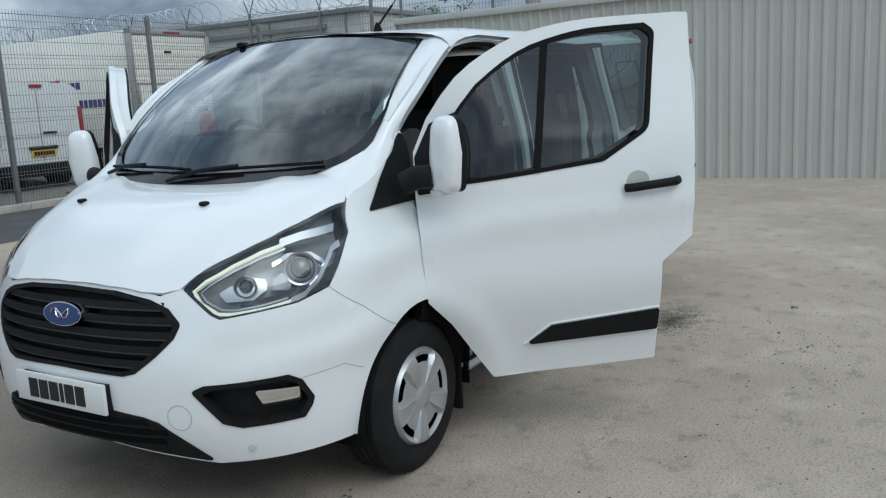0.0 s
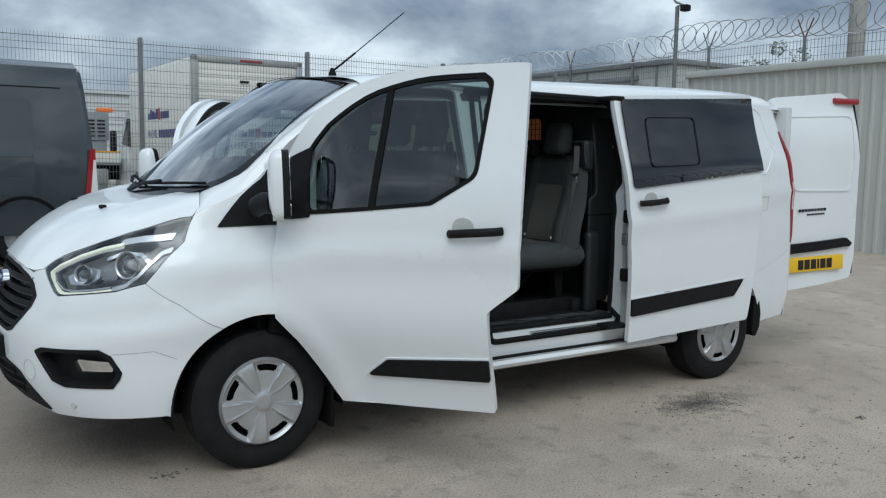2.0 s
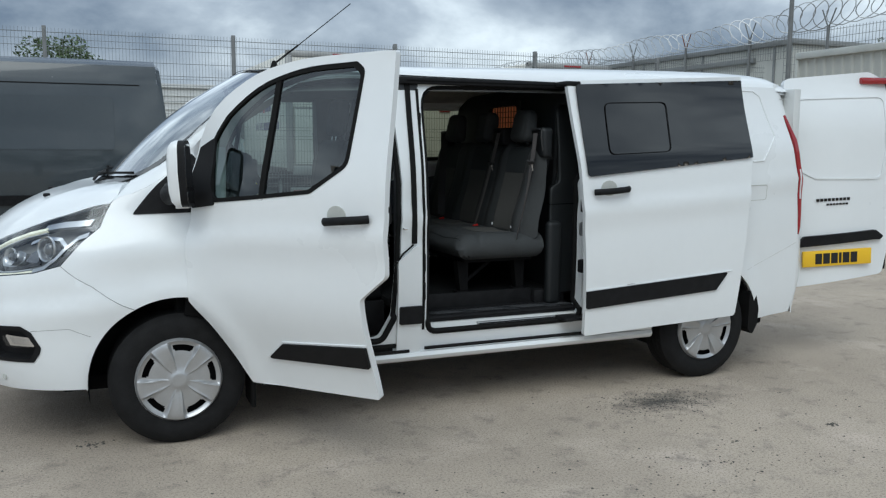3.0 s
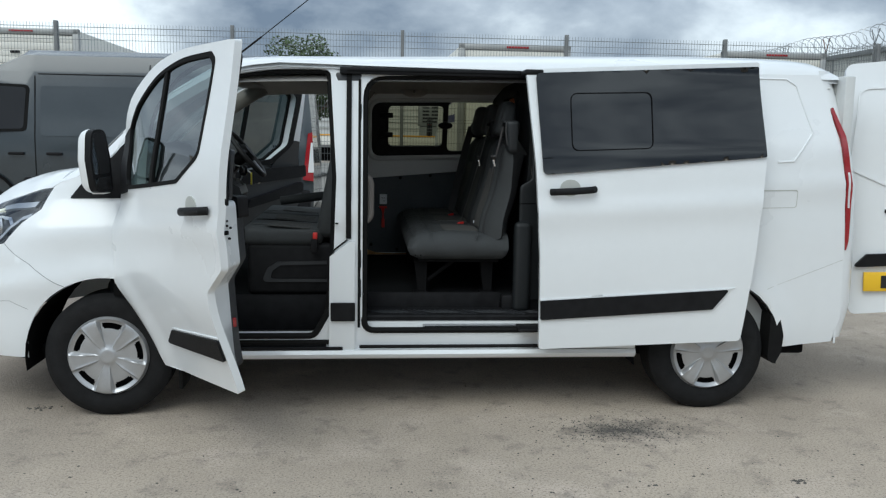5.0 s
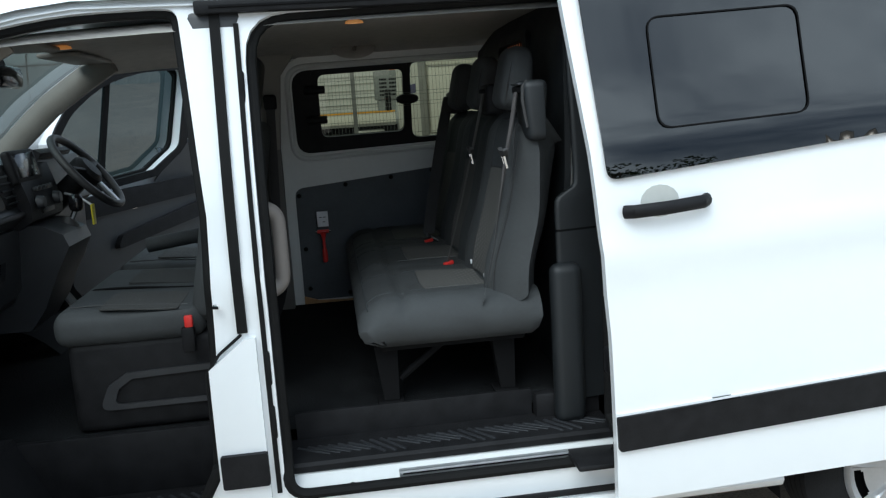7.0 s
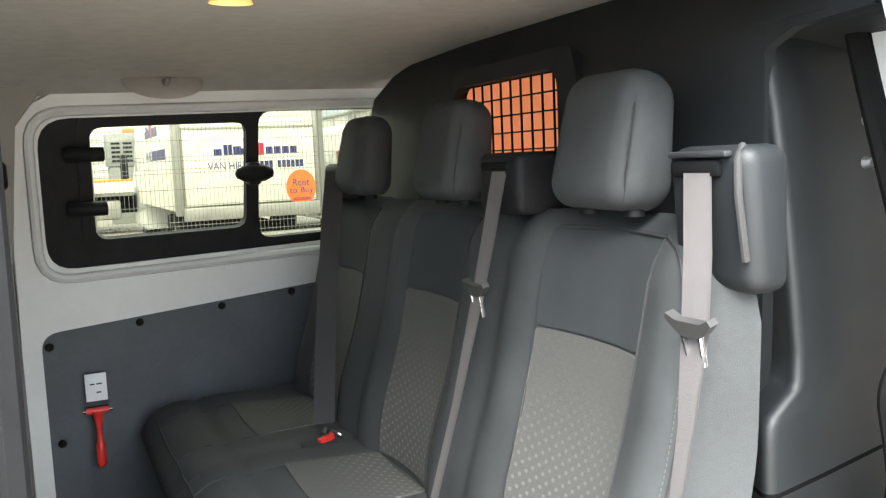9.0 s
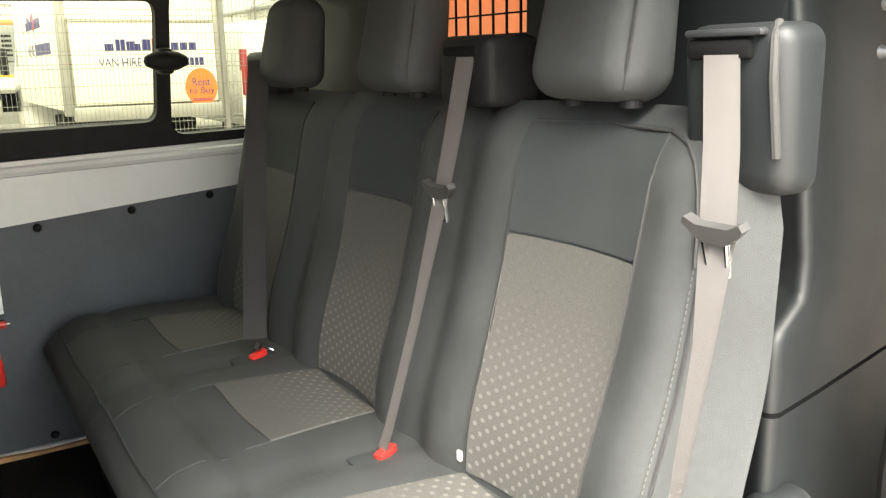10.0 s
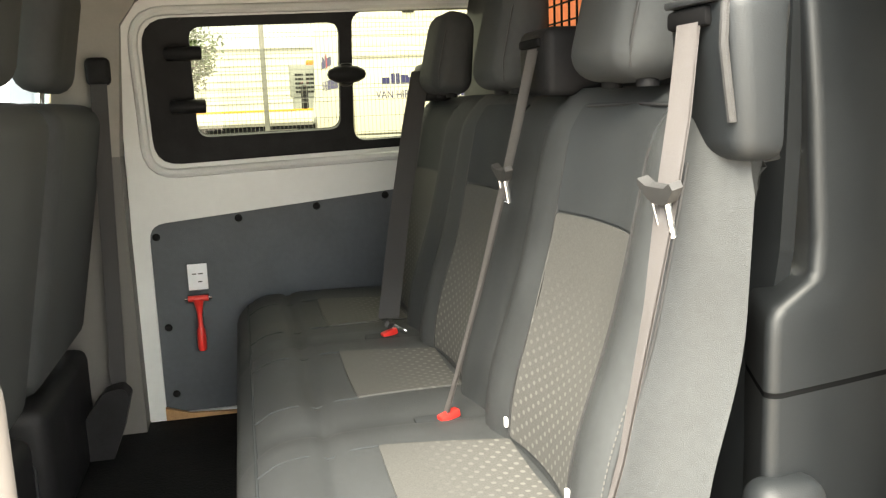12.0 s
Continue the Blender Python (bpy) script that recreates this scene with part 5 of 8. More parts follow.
def body_sides():
    ap = [p[:2] for p in arc(0, 0.33, 0.385, 76, 0, 12)] + [(2.46, 0.33), (2.46, 1.895), (1.3, 1.897)] + [p[:2] for p in sweep([0.08, 0.17, 0.35, 0.61, 0.94], [1.52, 1.612, 1.738, 1.852, 1.898], 12)[::-1]] + [(0.08, 1.40), (0.095, 0.80)]
    panel("door_frame", ap, frame_side, 0.10, WHITE, van, holes=[fillet(FRONT_OPEN, 0.05), fillet(SLIDE_OPEN, 0.05)], step=0.07, label="white door aperture frame")
    for h in (fillet(FRONT_OPEN, 0.05), fillet(SLIDE_OPEN, 0.05)):
        cx, cz = sum(p[0] for p in h) / len(h), sum(p[1] for p in h) / len(h)
        ring = [(cx + (p[0] - cx) * 0.985, -half_width(p[0], p[1]) + (0.030 if p[1] < 0.56 else 0.112 if p[0] > 2.3 else 0.062), cz + (p[1] - cz) * 0.99) for p in dense(h, 0.05)]
        Shape().tube(ring, 0.017, 8, closed=True).make("door_seal", RUBBER, van)
    # black splash guard closing the wheel arch towards the door
    guard = [p[:2] for p in arc(0, 0.33, 0.335, 4, 84, 12)] + [p[:2] for p in arc(0, 0.33, 0.470, 84, 4, 12)]
    panel("splash_guard", guard, frame_side, 0.03, DARK, van, step=0.06, lift=0.006)
    s = Shape()
    s.grid(lambda t, y: (0.378 * math.cos(t), y, 0.33 + 0.378 * math.sin(t)), [radians(6 * i) for i in range(15)], [-0.93, -0.7, -0.45]).make("splash_guard", DARK, van)
    # sill
    s = Shape()
    prof = [(0.90, 0.36), (0.945, 0.355), (0.955, 0.335), (0.945, 0.315), (0.93, 0.305), (0.88, 0.30), (0.80, 0.30)]
    s.grid(lambda x, i: (x, -prof[int(i)][0], prof[int(i)][1]), [0.42, 0.5, 1.0, 1.6, 2.2, 2.88], range(7)).make("sill", WHITE, van)
    Shape().box(0.44, 1.24, -0.948, -0.935, 0.358, 0.375, 0.004).make("sill_strip", SATIN, van)
    Shape().box(1.33, 2.46, -0.948, -0.935, 0.366, 0.385, 0.004).make("sill_strip", SATIN, van)
    # slider roof rail and pillar strips
    Shape().box(1.22, 2.30, -0.846, -0.80, 1.848, 1.884, 0.006).make("upper_rail", SATIN, van)
    Shape().box(1.26, 2.28, -0.850, -0.842, 1.862, 1.870, 0.002).make("rail_groove", DARK, van)
    panel("pillar_strip", [(1.256, 0.97), (1.284, 0.97), (1.284, 1.86), (1.256, 1.86)], frame_side, 0.02, RUBBER, van, step=0.1, lift=0.012)
    panel("pillar_strip", [(1.32, 0.48), (1.334, 0.48), (1.334, 1.82), (1.32, 1.82)], frame_side, 0.01, RUBBER, van, step=0.1, lift=0.006)
    filler = panel("pillar_filler", [(1.165, 0.36), (1.305, 0.36), (1.305, 0.955), (1.275, 0.955), (1.17, 0.875)], frame_side, 0.03, WHITE, van, step=0.07, lift=0.025, label="white lower pillar panel with black strip")
    panel("rub_strip", fillet([(1.175, 0.525), (1.307, 0.525), (1.307, 0.625), (1.175, 0.625)], 0.008), frame_side, 0.02, SATIN, filler, step=0.07, lift=0.04)
    Shape().tube([(1.16, -0.948, 0.70), (1.16, -0.948, 0.86), (1.20, -0.945, 0.915), (1.265, -0.94, 0.965)], 0.005, 6).make("filler_seal", RUBBER, filler)
    for z in (0.70, 0.86, 1.64):
        Shape().box(1.322, 1.338, -half_width(1.33, z) + 0.018, -half_width(1.33, z) + 0.05, z - 0.05, z + 0.05, 0.006).make("guide_block", RUBBER, van)
    Shape().tube([(1.205, -0.935, 1.055), (1.205, -0.965, 1.055), (1.218, -0.968, 1.055)], 0.006, 8).make("door_striker", CHROME, van)
    # rear quarter, nearside
    q = [(2.42, 0.36), (2.86, 0.36)] + [p[:2] for p in arc(3.3, 0.33, 0.43, 176, 8, 16)] + [(3.74, 0.36), (4.06, 0.38), (4.10, 0.52), (4.09, 0.9), (4.06, 1.3), (3.98, 1.72), (3.93, 1.905), (2.42, 1.885)]
    panel("rear_quarter", q, side, 0.02, WHITE, van, step=0.06, label="white rear quarter panel")
    # pressed panel outline, fuel flap, seams
    seam = [(3.45, 1.875), (3.72, 1.875), (3.78, 1.84), (3.86, 1.58), (3.74, 1.42), (3.45, 1.40)]
    Shape().tube([side(*p) for p in dense(seam, 0.05)[:22]], 0.006, 6).make("pressed_edge", WHITE, van)
    flap_o, flap_i = fillet([(3.52, 1.155), (3.77, 1.16), (3.77, 1.262), (3.52, 1.258)], 0.02), fillet([(3.524, 1.159), (3.766, 1.164), (3.766, 1.258), (3.524, 1.254)], 0.018)
    panel("fuel_flap_gap", flap_o, side, 0.003, CLAD_CAP, van, holes=[flap_i], step=0.05, lift=0.0012)
    panel("bumper_seam", [(3.62, 0.70), (3.622, 0.699), (4.085, 0.861), (4.084, 0.8635)], side, 0.003, CLAD_CAP, van, step=0.05, lift=0.001)
    # offside skin with its window and front door aperture
    fo = [(p[0] + (0.02 if p[0] < 0.3 else 0), *p[1:]) for p in FRONT_OPEN]
    win = fillet([(1.45, 1.375), (2.60, 1.42), (2.60, 1.78), (1.45, 1.77)], 0.07)
    o = [(0.10, 0.33), (2.86, 0.33)] + [p[:2] for p in arc(3.3, 0.33, 0.43, 180, 0, 16)] + [(3.74, 0.36), (4.06, 0.38), (4.10, 0.52), (4.06, 1.3), (3.93, 1.905), (2.4, 1.89), (1.3, 1.897), (0.94, 1.898), (0.61, 1.852), (0.35, 1.738), (0.17, 1.612), (0.08, 1.52), (0.08, 1.40), (0.10, 0.80)]
    panel("offside_panel", o, offside, 0.03, WHITE, van, holes=[fillet(fo, 0.05), win], step=0.08, sign=-1, label="white offside body panel")
    ring = [(p[0], half_width(*p) - 0.03, p[1]) for p in dense(fillet(fo, 0.05), 0.05)]
    Shape().tube(ring, 0.022, 8, closed=True).make("door_seal", RUBBER, van)
    # rear face and bumper
    s = Shape()
    for ya, yb, za, zb in ((-0.86, -0.76, 0.55, 1.9), (0.76, 0.86, 0.55, 1.9), (-0.76, 0.76, 0.55, 0.62), (-0.76, 0.76, 1.80, 1.9)):
        s.box(4.05, 4.11, ya, yb, za, zb, 0.01)
    s.make("rear_frame", WHITE_IN, van)
    s = Shape()
    s.grid(lambda a, z: (4.07 + 0.06 * math.sin(a) ** 0.6 if a > 0 else 4.07, -0.905 * math.cos(a) if a < HALF else 0.0, z), [0.0, 0.1, 0.25, 0.5, 0.8, 1.1, 1.35, HALF], [0.37, 0.42, 0.50, 0.56])
    s.grid(lambda a, z: (4.07 + 0.06 * math.sin(a) ** 0.6 if a > 0 else 4.07, 0.905 * math.cos(a), z), [0.0, 0.1, 0.25, 0.5, 0.8, 1.1, 1.35, HALF], [0.37, 0.42, 0.50, 0.56])
    s.make("rear_bumper", WHITE, van, "white rear bumper")
    for sg in (-1, 1):
        s = Shape()
        def corner(a, z):
            xe = ramp(z, [0.40, 0.52, 0.9, 1.3, 1.72, 1.93], [4.06, 4.10, 4.09, 4.06, 3.985, 3.93]) - 0.01
            y = half_width(xe, z) - 0.01
            return (xe + 0.11 * math.sin(a), sg * (y - 0.10 * (1 - math.cos(a))), z)
        s.grid(corner, [0, 0.2, 0.5, 0.8, 1.1, 1.4, HALF] if sg < 0 else [HALF, 1.1, 0.8, 0.5, 0.2, 0], [0.40, 0.6, 0.9, 1.1, 1.3, 1.5, 1.72, 1.85, 1.93])
        s.make("rear_corner", WHITE, van)
    # tail lamp, wrapped round the rear corner
    tl = [(3.985, 1.70), (4.028, 1.56), (4.070, 1.25), (4.083, 0.98), (4.092, 0.90), (4.105, 0.97), (4.105, 1.25), (4.06, 1.56), (3.995, 1.73)]
    t = panel("tail_lamp", fillet(tl, 0.01), side, 0.05, TAIL_RED, van, step=0.05, lift=0.006, label="tall red and clear tail lamp")
    panel("clear_lens", [(4.068, 1.36), (4.080, 1.36), (4.094, 1.16), (4.084, 1.16)], side, 0.02, TAIL_WHITE, t, step=0.05, lift=0.01)


body_sides()


def fenders():
    """Front wings, with the black corner piece before the door."""
    LL = skin(LAMP)
    for sg in (1, -1):
        e = 0.115
        crest = [on_nose(x, -0.86, z) for x, z in ((-0.285, 1.228), (-0.25, 1.25), (-0.17, 1.275), (-0.10, 1.308), (-0.04, 1.345), (-0.005, 1.368), (0.06, 1.428), (0.115, 1.47))]
        out = [LL[4], LL[5], LL[6]] + crest + [on_nose(0.125, -0.9, 1.30), on_nose(e, -0.95, 1.16), on_nose(0.135, -0.95, 0.95)]
        a = [on_nose(p[0], -0.95, p[1]) for p in arc(0, 0.33, 0.43, 70, 118, 12)]
        out = out + [on_nose(0.15, -0.95, 0.735)] + a + [on_nose(*WING_JOINT)]
        out = [(sg * p[0], p[1]) for p in out]
        f = panel("front_wing", out, nose, 0.012, WHITE, van, step=0.045, label="white front wing", lift=-0.001)
        # top of the wing, rolling over to the bonnet and the pillar's foot
        tops = [Vector(nose(sg * q[0], q[1])) for q in crest[:7]]
        def rear(x, y):
            return Vector((x, -sg * y, hood_z(x, y) - 0.002))
        def pane_edge(u, v):
            return Vector(ws(-sg * u, v)) + Vector((-0.003, 0, 0.004))
        edge = [rear(-0.275, 0.828), rear(-0.245, 0.805), rear(-0.178, 0.60), pane_edge(0.86, 0.01), pane_edge(0.93, 0.07), pane_edge(0.955, 0.11), pane_edge(0.98, 0.21)]
        s = Shape()
        s.grid(lambda i, k: tops[i].lerp(edge[i], k) + Vector((-0.2, -sg * 0.6, 0.75)) * (0.05 * (tops[i] - edge[i]).length * math.sin(math.pi * k) * 3), range(7), [0.0, 0.15, 0.3, 0.5, 0.7, 0.85, 1.0])
        s.make("wing_top", WHITE, f, sharp=60)
        tri = fillet([(sg * p[0], p[1]) for p in (on_nose(-0.185, -0.86, 1.167), on_nose(0.13, -0.93, 1.172), on_nose(0.128, -0.9, 1.30), on_nose(0.125, -0.87, 1.44), on_nose(0.105, -0.86, 1.466), on_nose(-0.008, -0.86, 1.360))], 0.01)
        panel("corner_piece", tri, nose, 0.012, SATIN, f, step=0.05, lift=0.006, label="black triangular corner trim")
        # arch liner and mud flap
        s = Shape()
        s.grid(lambda t, y: (0.425 * math.cos(t), sg * y, 0.33 + 0.425 * math.sin(t)), [radians(-10 + 10 * i) for i in range(21)], [-0.955 + 0.05 * 0, -0.7, -0.45]).make("arch_liner", DARK, van)
        Shape().box(0.36, 0.385, min(-sg * 0.94, -sg * 0.74), max(-sg * 0.94, -sg * 0.74), 0.14, 0.42, 0.02).make("mud_flap", RUBBER, van)
        s = Shape()
        s.grid(lambda t, y: (3.3 + 0.425 * math.cos(t), sg * y, 0.33 + 0.425 * math.sin(t)), [radians(-10 + 10 * i) for i in range(21)], [-0.93, -0.7, -0.5]).make("arch_liner", DARK, van)
        flap = fillet([(3.66, 0.56, 0.01), (3.715, 0.535, 0.01), (3.742, 0.43, 0.06), (3.735, 0.33, 0.06), (3.695, 0.255, 0.035), (3.655, 0.30, 0.02)], 0.02, 6)
        Shape().prism([(x, -sg * 0.955, z) for x, z in flap], (0, 0, 0), (0, sg * 0.22, 0)).make("mud_flap", RUBBER, van)


fenders()


def road_wheel(x, sg):
    """Tyre, and a silver trim with five broad spokes."""
    y = -0.955 if sg > 0 else 0.955
    w = root("wheel", "", "")
    w.parent = van
    w.location = (x, y, 0.335)
    w.rotation_euler = (0, radians(18 if x > 1 else -10), 0 if sg > 0 else math.pi)
    prof = [(0.205, 0.03), (0.215, 0.012), (0.235, 0.004), (0.275, 0.0), (0.31, 0.012), (0.327, 0.03)]
    for i in range(5):
        a = 0.035 + i * 0.034
        prof += [(0.334, a), (0.335, a + 0.026), (0.326, a + 0.028), (0.326, a + 0.032)]
    prof += [(0.327, 0.2), (0.31, 0.215), (0.25, 0.22), (0.205, 0.2)]
    Shape().lathe(prof, 72).make("tyre", TYRE, w)
    Shape().lathe([(0.0, 0.05), (0.21, 0.05), (0.21, 0.1), (0.0, 0.1)], 40).make("rim", DARK, w)
    # trim: polar sheet pierced by five slots
    nr, nt = 22, 150
    rs = [0.0, 0.02, 0.034, 0.038, 0.05, 0.07, 0.09, 0.11, 0.125, 0.135, 0.143, 0.15, 0.158, 0.166, 0.174, 0.181, 0.188, 0.195, 0.202, 0.208, 0.212, 0.2125]
    def h(r, t):
        ph = (t * 5 / (2 * math.pi)) % 1.0
        d = abs(ph - 0.5) * 2
        base = ramp(r, [0, 0.035, 0.045, 0.12, 0.17, 0.2, 0.212], [-0.010, -0.010, -0.003, -0.012, -0.014, -0.010, 0.012])
        edge = 0.40 - 0.06 * max(0, (r - 0.06)) / 0.14
        web = smoothstep(edge, edge + 0.10, d)
        dip = 0.020 * web * smoothstep(0.05, 0.175, r) * (1 - smoothstep(0.182, 0.208, r)) + 0.004 * web * smoothstep(0.055, 0.065, r) * (1 - smoothstep(0.10, 0.14, r))
        ridge = -0.003 * math.exp(-(((d - edge) / 0.07) ** 2)) * smoothstep(0.05, 0.09, r) * (1 - smoothstep(0.17, 0.2, r))
        return base + dip + ridge
    verts = [(r * math.cos(2 * math.pi * j / nt), h(r, 2 * math.pi * j / nt), r * math.sin(2 * math.pi * j / nt)) for j in range(nt) for r in rs]
    faces = []
    for j in range(nt):
        ph = ((j + 0.5) * 5 / nt) % 1.0
        d = abs(ph - 0.5) * 2
        for i in range(nr - 1):
            rm = (rs[i] + rs[i + 1]) / 2
            if 0.150 < rm < 0.181 and d > (0.62 if rm < 0.158 else 0.56):
                continue
            a, b = j * nr + i, ((j + 1) % nt) * nr + i
            faces.append((a, a + 1, b + 1, b))
    link("hubcap", verts, faces, SILVER, w, "silver five-spoke wheel trim", sharp=30)
    return w


for x in (0.0, 3.3):
    road_wheel(x, 1)
    road_wheel(x, -1)


# doors
DOOR = [(0.125, 1.20, 0.02), (0.135, 0.95, 0), (0.15, 0.745, 0.01), (0.25, 0.63, 0.1), (0.345, 0.48, 0.08), (0.44, 0.336, 0.015), (0.80, 0.346, 0), (1.20, 0.362, 0.012), (1.19, 0.85, 0.03), (1.325, 0.96, 0.03), (1.335, 1.40, 0), (1.335, 1.909, 0.012)] + sweep([0.125, 0.20, 0.37, 0.65, 0.91, 1.28], [1.38, 1.54, 1.73, 1.862, 1.900, 1.911], 18)[::-1]
DWIN = [(0.295, 1.238, 0.03), (0.60, 1.268, 0), (0.93, 1.305, 0.06), (1.135, 1.43, 0.08), (1.185, 1.84, 0.04)] + sweep([0.275, 0.41, 0.66, 0.92, 1.14], [1.50, 1.66, 1.808, 1.862, 1.872], 14)[::-1]


def front_door(sg, angle):
    """Hinged at its front edge; sg 1 is the nearside."""
    hx, hy = 0.15, -0.93 * sg
    def skin_fn(x, z):
        return (x - hx, -sg * (half_width(x, z) - 0.085 * smoothstep(0.85, 0.33, z)) - hy, z)
    out, win = fillet(DOOR, 0.01), fillet(DWIN, 0.03)
    d = panel("front_door", out, skin_fn, 0.035, WHITE, van, holes=[win], step=0.05, sign=sg, label="open white front door with window")
    d.matrix_basis = pose(hx - 0.083, hy - sg * 0.04, 1.243, sg * 3.4, 0, -sg * angle) @ pose(0, 0, -1.25)
    cx, cz = 0.72, 1.55
    inner = [(cx + (p[0] - cx) * 0.955, cz + (p[1] - cz) * 0.93) for p in win]
    panel("window_seal", win, skin_fn, 0.02, RUBBER, d, holes=[inner], step=0.05, sign=sg, lift=0.003)
    g = panel("window_glass", [(cx + (p[0] - cx) * 0.97, cz + (p[1] - cz) * 0.95) for p in win], skin_fn, 0.0, GLASS_DOOR, d, step=0.08, sign=sg, lift=-0.008)
    g.visible_shadow = False
    panel("window_bar", [(0.625, 1.265), (0.655, 1.268), (0.72, 1.81), (0.69, 1.80)], skin_fn, 0.02, RUBBER, d, step=0.08, sign=sg, lift=0.0)
    sail = fillet([(0.135, 1.20), (0.33, 1.228), (0.30, 1.33), (0.325, 1.55), (0.20, 1.50), (0.13, 1.36)], 0.015)
    panel("mirror_sail", sail, skin_fn, 0.012, SATIN, d, step=0.05, sign=sg, lift=0.006)
    # rub strip
    rub = fillet([(0.585, 0.495), (0.70, 0.585), (1.19, 0.630), (1.19, 0.525)], 0.012)
    panel("rub_strip", rub, skin_fn, 0.02, SATIN, d, step=0.06, sign=sg, lift=0.014)
    panel("rub_strip_edge", [(0.575, 0.492), (0.695, 0.592), (1.19, 0.638), (1.19, 0.630), (0.70, 0.585), (0.585, 0.495)], skin_fn, 0.012, WHITE, d, step=0.06, sign=sg, lift=0.006)
    # handle
    y = -sg * half_width(1.1, 1.19) - hy
    cup = [(1.08 - hx + 0.05 * math.cos(a * 0.3927), y - sg * 0.001, 1.215 + 0.045 * math.sin(a * 0.3927)) for a in range(16)]
    Shape().prism(cup, (0, -sg * 0.001, 0), (0, sg * 0.01, 0)).make("handle_cup", CLAD_CAP, d)
    Shape().tube([(1.022 - hx, y - sg * 0.012, 1.188), (1.04 - hx, y - sg * 0.032, 1.191), (1.13 - hx, y - sg * 0.038, 1.200), (1.235 - hx, y - sg * 0.034, 1.209), (1.257 - hx, y - sg * 0.01, 1.21)], 0.016, 10, flat=(0.014, 0.019)).make("door_handle", SATIN, d, "black door handle")
    # mirror
    mx, my = 0.245 - hx, -sg * 0.90 - hy
    toe = pose(mx, my - sg * 0.16, 0, 0, 0, 34 * sg) @ pose(-mx, -(my - sg * 0.16), 0)
    Shape().tube([toe @ Vector(p) for p in ((mx - 0.10, my - sg * 0.0, 1.27), (mx - 0.07, my - sg * 0.045, 1.295), (mx - 0.025, my - sg * 0.10, 1.30))], 0.05, 12, flat=(0.04, 0.05)).make("mirror_arm", SATIN, d)
    # housing: rounded outline drawn in towards the front
    mo = fillet([(0.078, 1.225, 0.03), (0.225, 1.235, 0.05), (0.242, 1.40, 0), (0.215, 1.545, 0.05), (0.105, 1.545, 0.05), (0.082, 1.40, 0)], 0.03, 4)
    oc = (0.16, 1.385)
    hs = Shape()
    rings = [(0.014, 1.0), (0.0, 1.0), (-0.018, 0.96), (-0.032, 0.87), (-0.042, 0.66), (-0.047, 0.35), (-0.048, 0.0)]
    k = len(mo)
    for dx, f in rings:
        hs.v += [toe @ Vector((mx + dx, my - sg * (oc[0] + (y - oc[0]) * f), oc[1] + (z - oc[1]) * f)) for y, z in mo]
    for r in range(len(rings) - 1):
        for q in range(k):
            f = (r * k + q, r * k + (q + 1) % k, (r + 1) * k + (q + 1) % k, (r + 1) * k + q)
            hs.f.append(f if sg < 0 else f[::-1])
    hs.make("mirror_housing", WHITE, d, "white door mirror housing", sharp=60)

    def mirror_plate(name, pts, x0, x1, material):
        Shape().prism([toe @ Vector((mx, my - sg * y, z)) for y, z in pts], toe.to_3x3() @ Vector((x0, 0, 0)), toe.to_3x3() @ Vector((x1, 0, 0))).make(name, material, d)
    mirror_plate("mirror_rim", [(oc[0] + (y - oc[0]) * 0.985, oc[1] + (z - oc[1]) * 0.99) for y, z in mo], 0.006, 0.046, SATIN)
    mirror_plate("mirror_glass", fillet([(0.098, 1.325), (0.222, 1.325), (0.226, 1.40, 0), (0.203, 1.525), (0.118, 1.525), (0.098, 1.40, 0)], 0.018), 0.04, 0.0485, MIRROR)
    mirror_plate("mirror_glass", fillet([(0.098, 1.245), (0.212, 1.252), (0.220, 1.308), (0.098, 1.308)], 0.015), 0.04, 0.0485, MIRROR)
    mirror_plate("indicator_lens", fillet([(0.085, 1.222), (0.15, 1.222), (0.15, 1.242), (0.085, 1.242)], 0.008), -0.03, 0.03, TAIL_WHITE)
    # thick inner shell with its trim
    def trim(x, z):
        return (x - hx, -sg * ramp(z, [0.38, 0.55, 0.85, 1.1, 1.25], [0.79, 0.818, 0.82, 0.83, 0.832]) - hy, z)
    def shell_back(x, z):
        return trim(x - 0.08 * smoothstep(0.8, 1.19, x), z)
    def card_back(x, z):
        p = trim(x - 0.05 * smoothstep(0.8, 1.1, x), z)
        return (p[0], p[1] + sg * 0.062, p[2])
    def shell(x, z):
        return (x - hx, -sg * (half_width(x, z) - 0.033 - 0.085 * smoothstep(0.85, 0.33, z)) - hy, z)
    ins = [(0.22, 1.19), (0.24, 0.80), (0.48, 0.42), (1.105, 0.44), (1.095, 0.86), (1.23, 0.975), (1.24, 1.22), (0.60, 1.21)]
    panel("door_shell", fillet([(0.20, 1.22), (0.21, 0.78), (0.47, 0.39), (1.193, 0.415), (1.183, 0.855), (1.318, 0.965), (1.328, 1.24)], 0.03), shell, 0.07, WHITE, d, step=0.08, sign=sg, back=shell_back)
    frame_o = [(cx + (p[0] - cx) * 1.08, cz + (p[1] - cz) * 1.09) for p in win]
    panel("window_frame", [(min(max(p[0], 0.16), 1.31), min(p[1], 1.89)) for p in frame_o], shell, 0.06, WHITE, d, holes=[win], step=0.07, sign=sg)
    panel("frame_lining", [(min(max(p[0], 0.155), 1.25), min(p[1], 1.893)) for p in frame_o], shell, 0.012, SATIN, d, holes=[inner], step=0.07, sign=sg, lift=-0.0605)
    panel("door_card", fillet(ins, 0.05), trim, 0.062, TRIM, d, step=0.08, sign=sg, back=card_back, label="dark grey moulded door card")
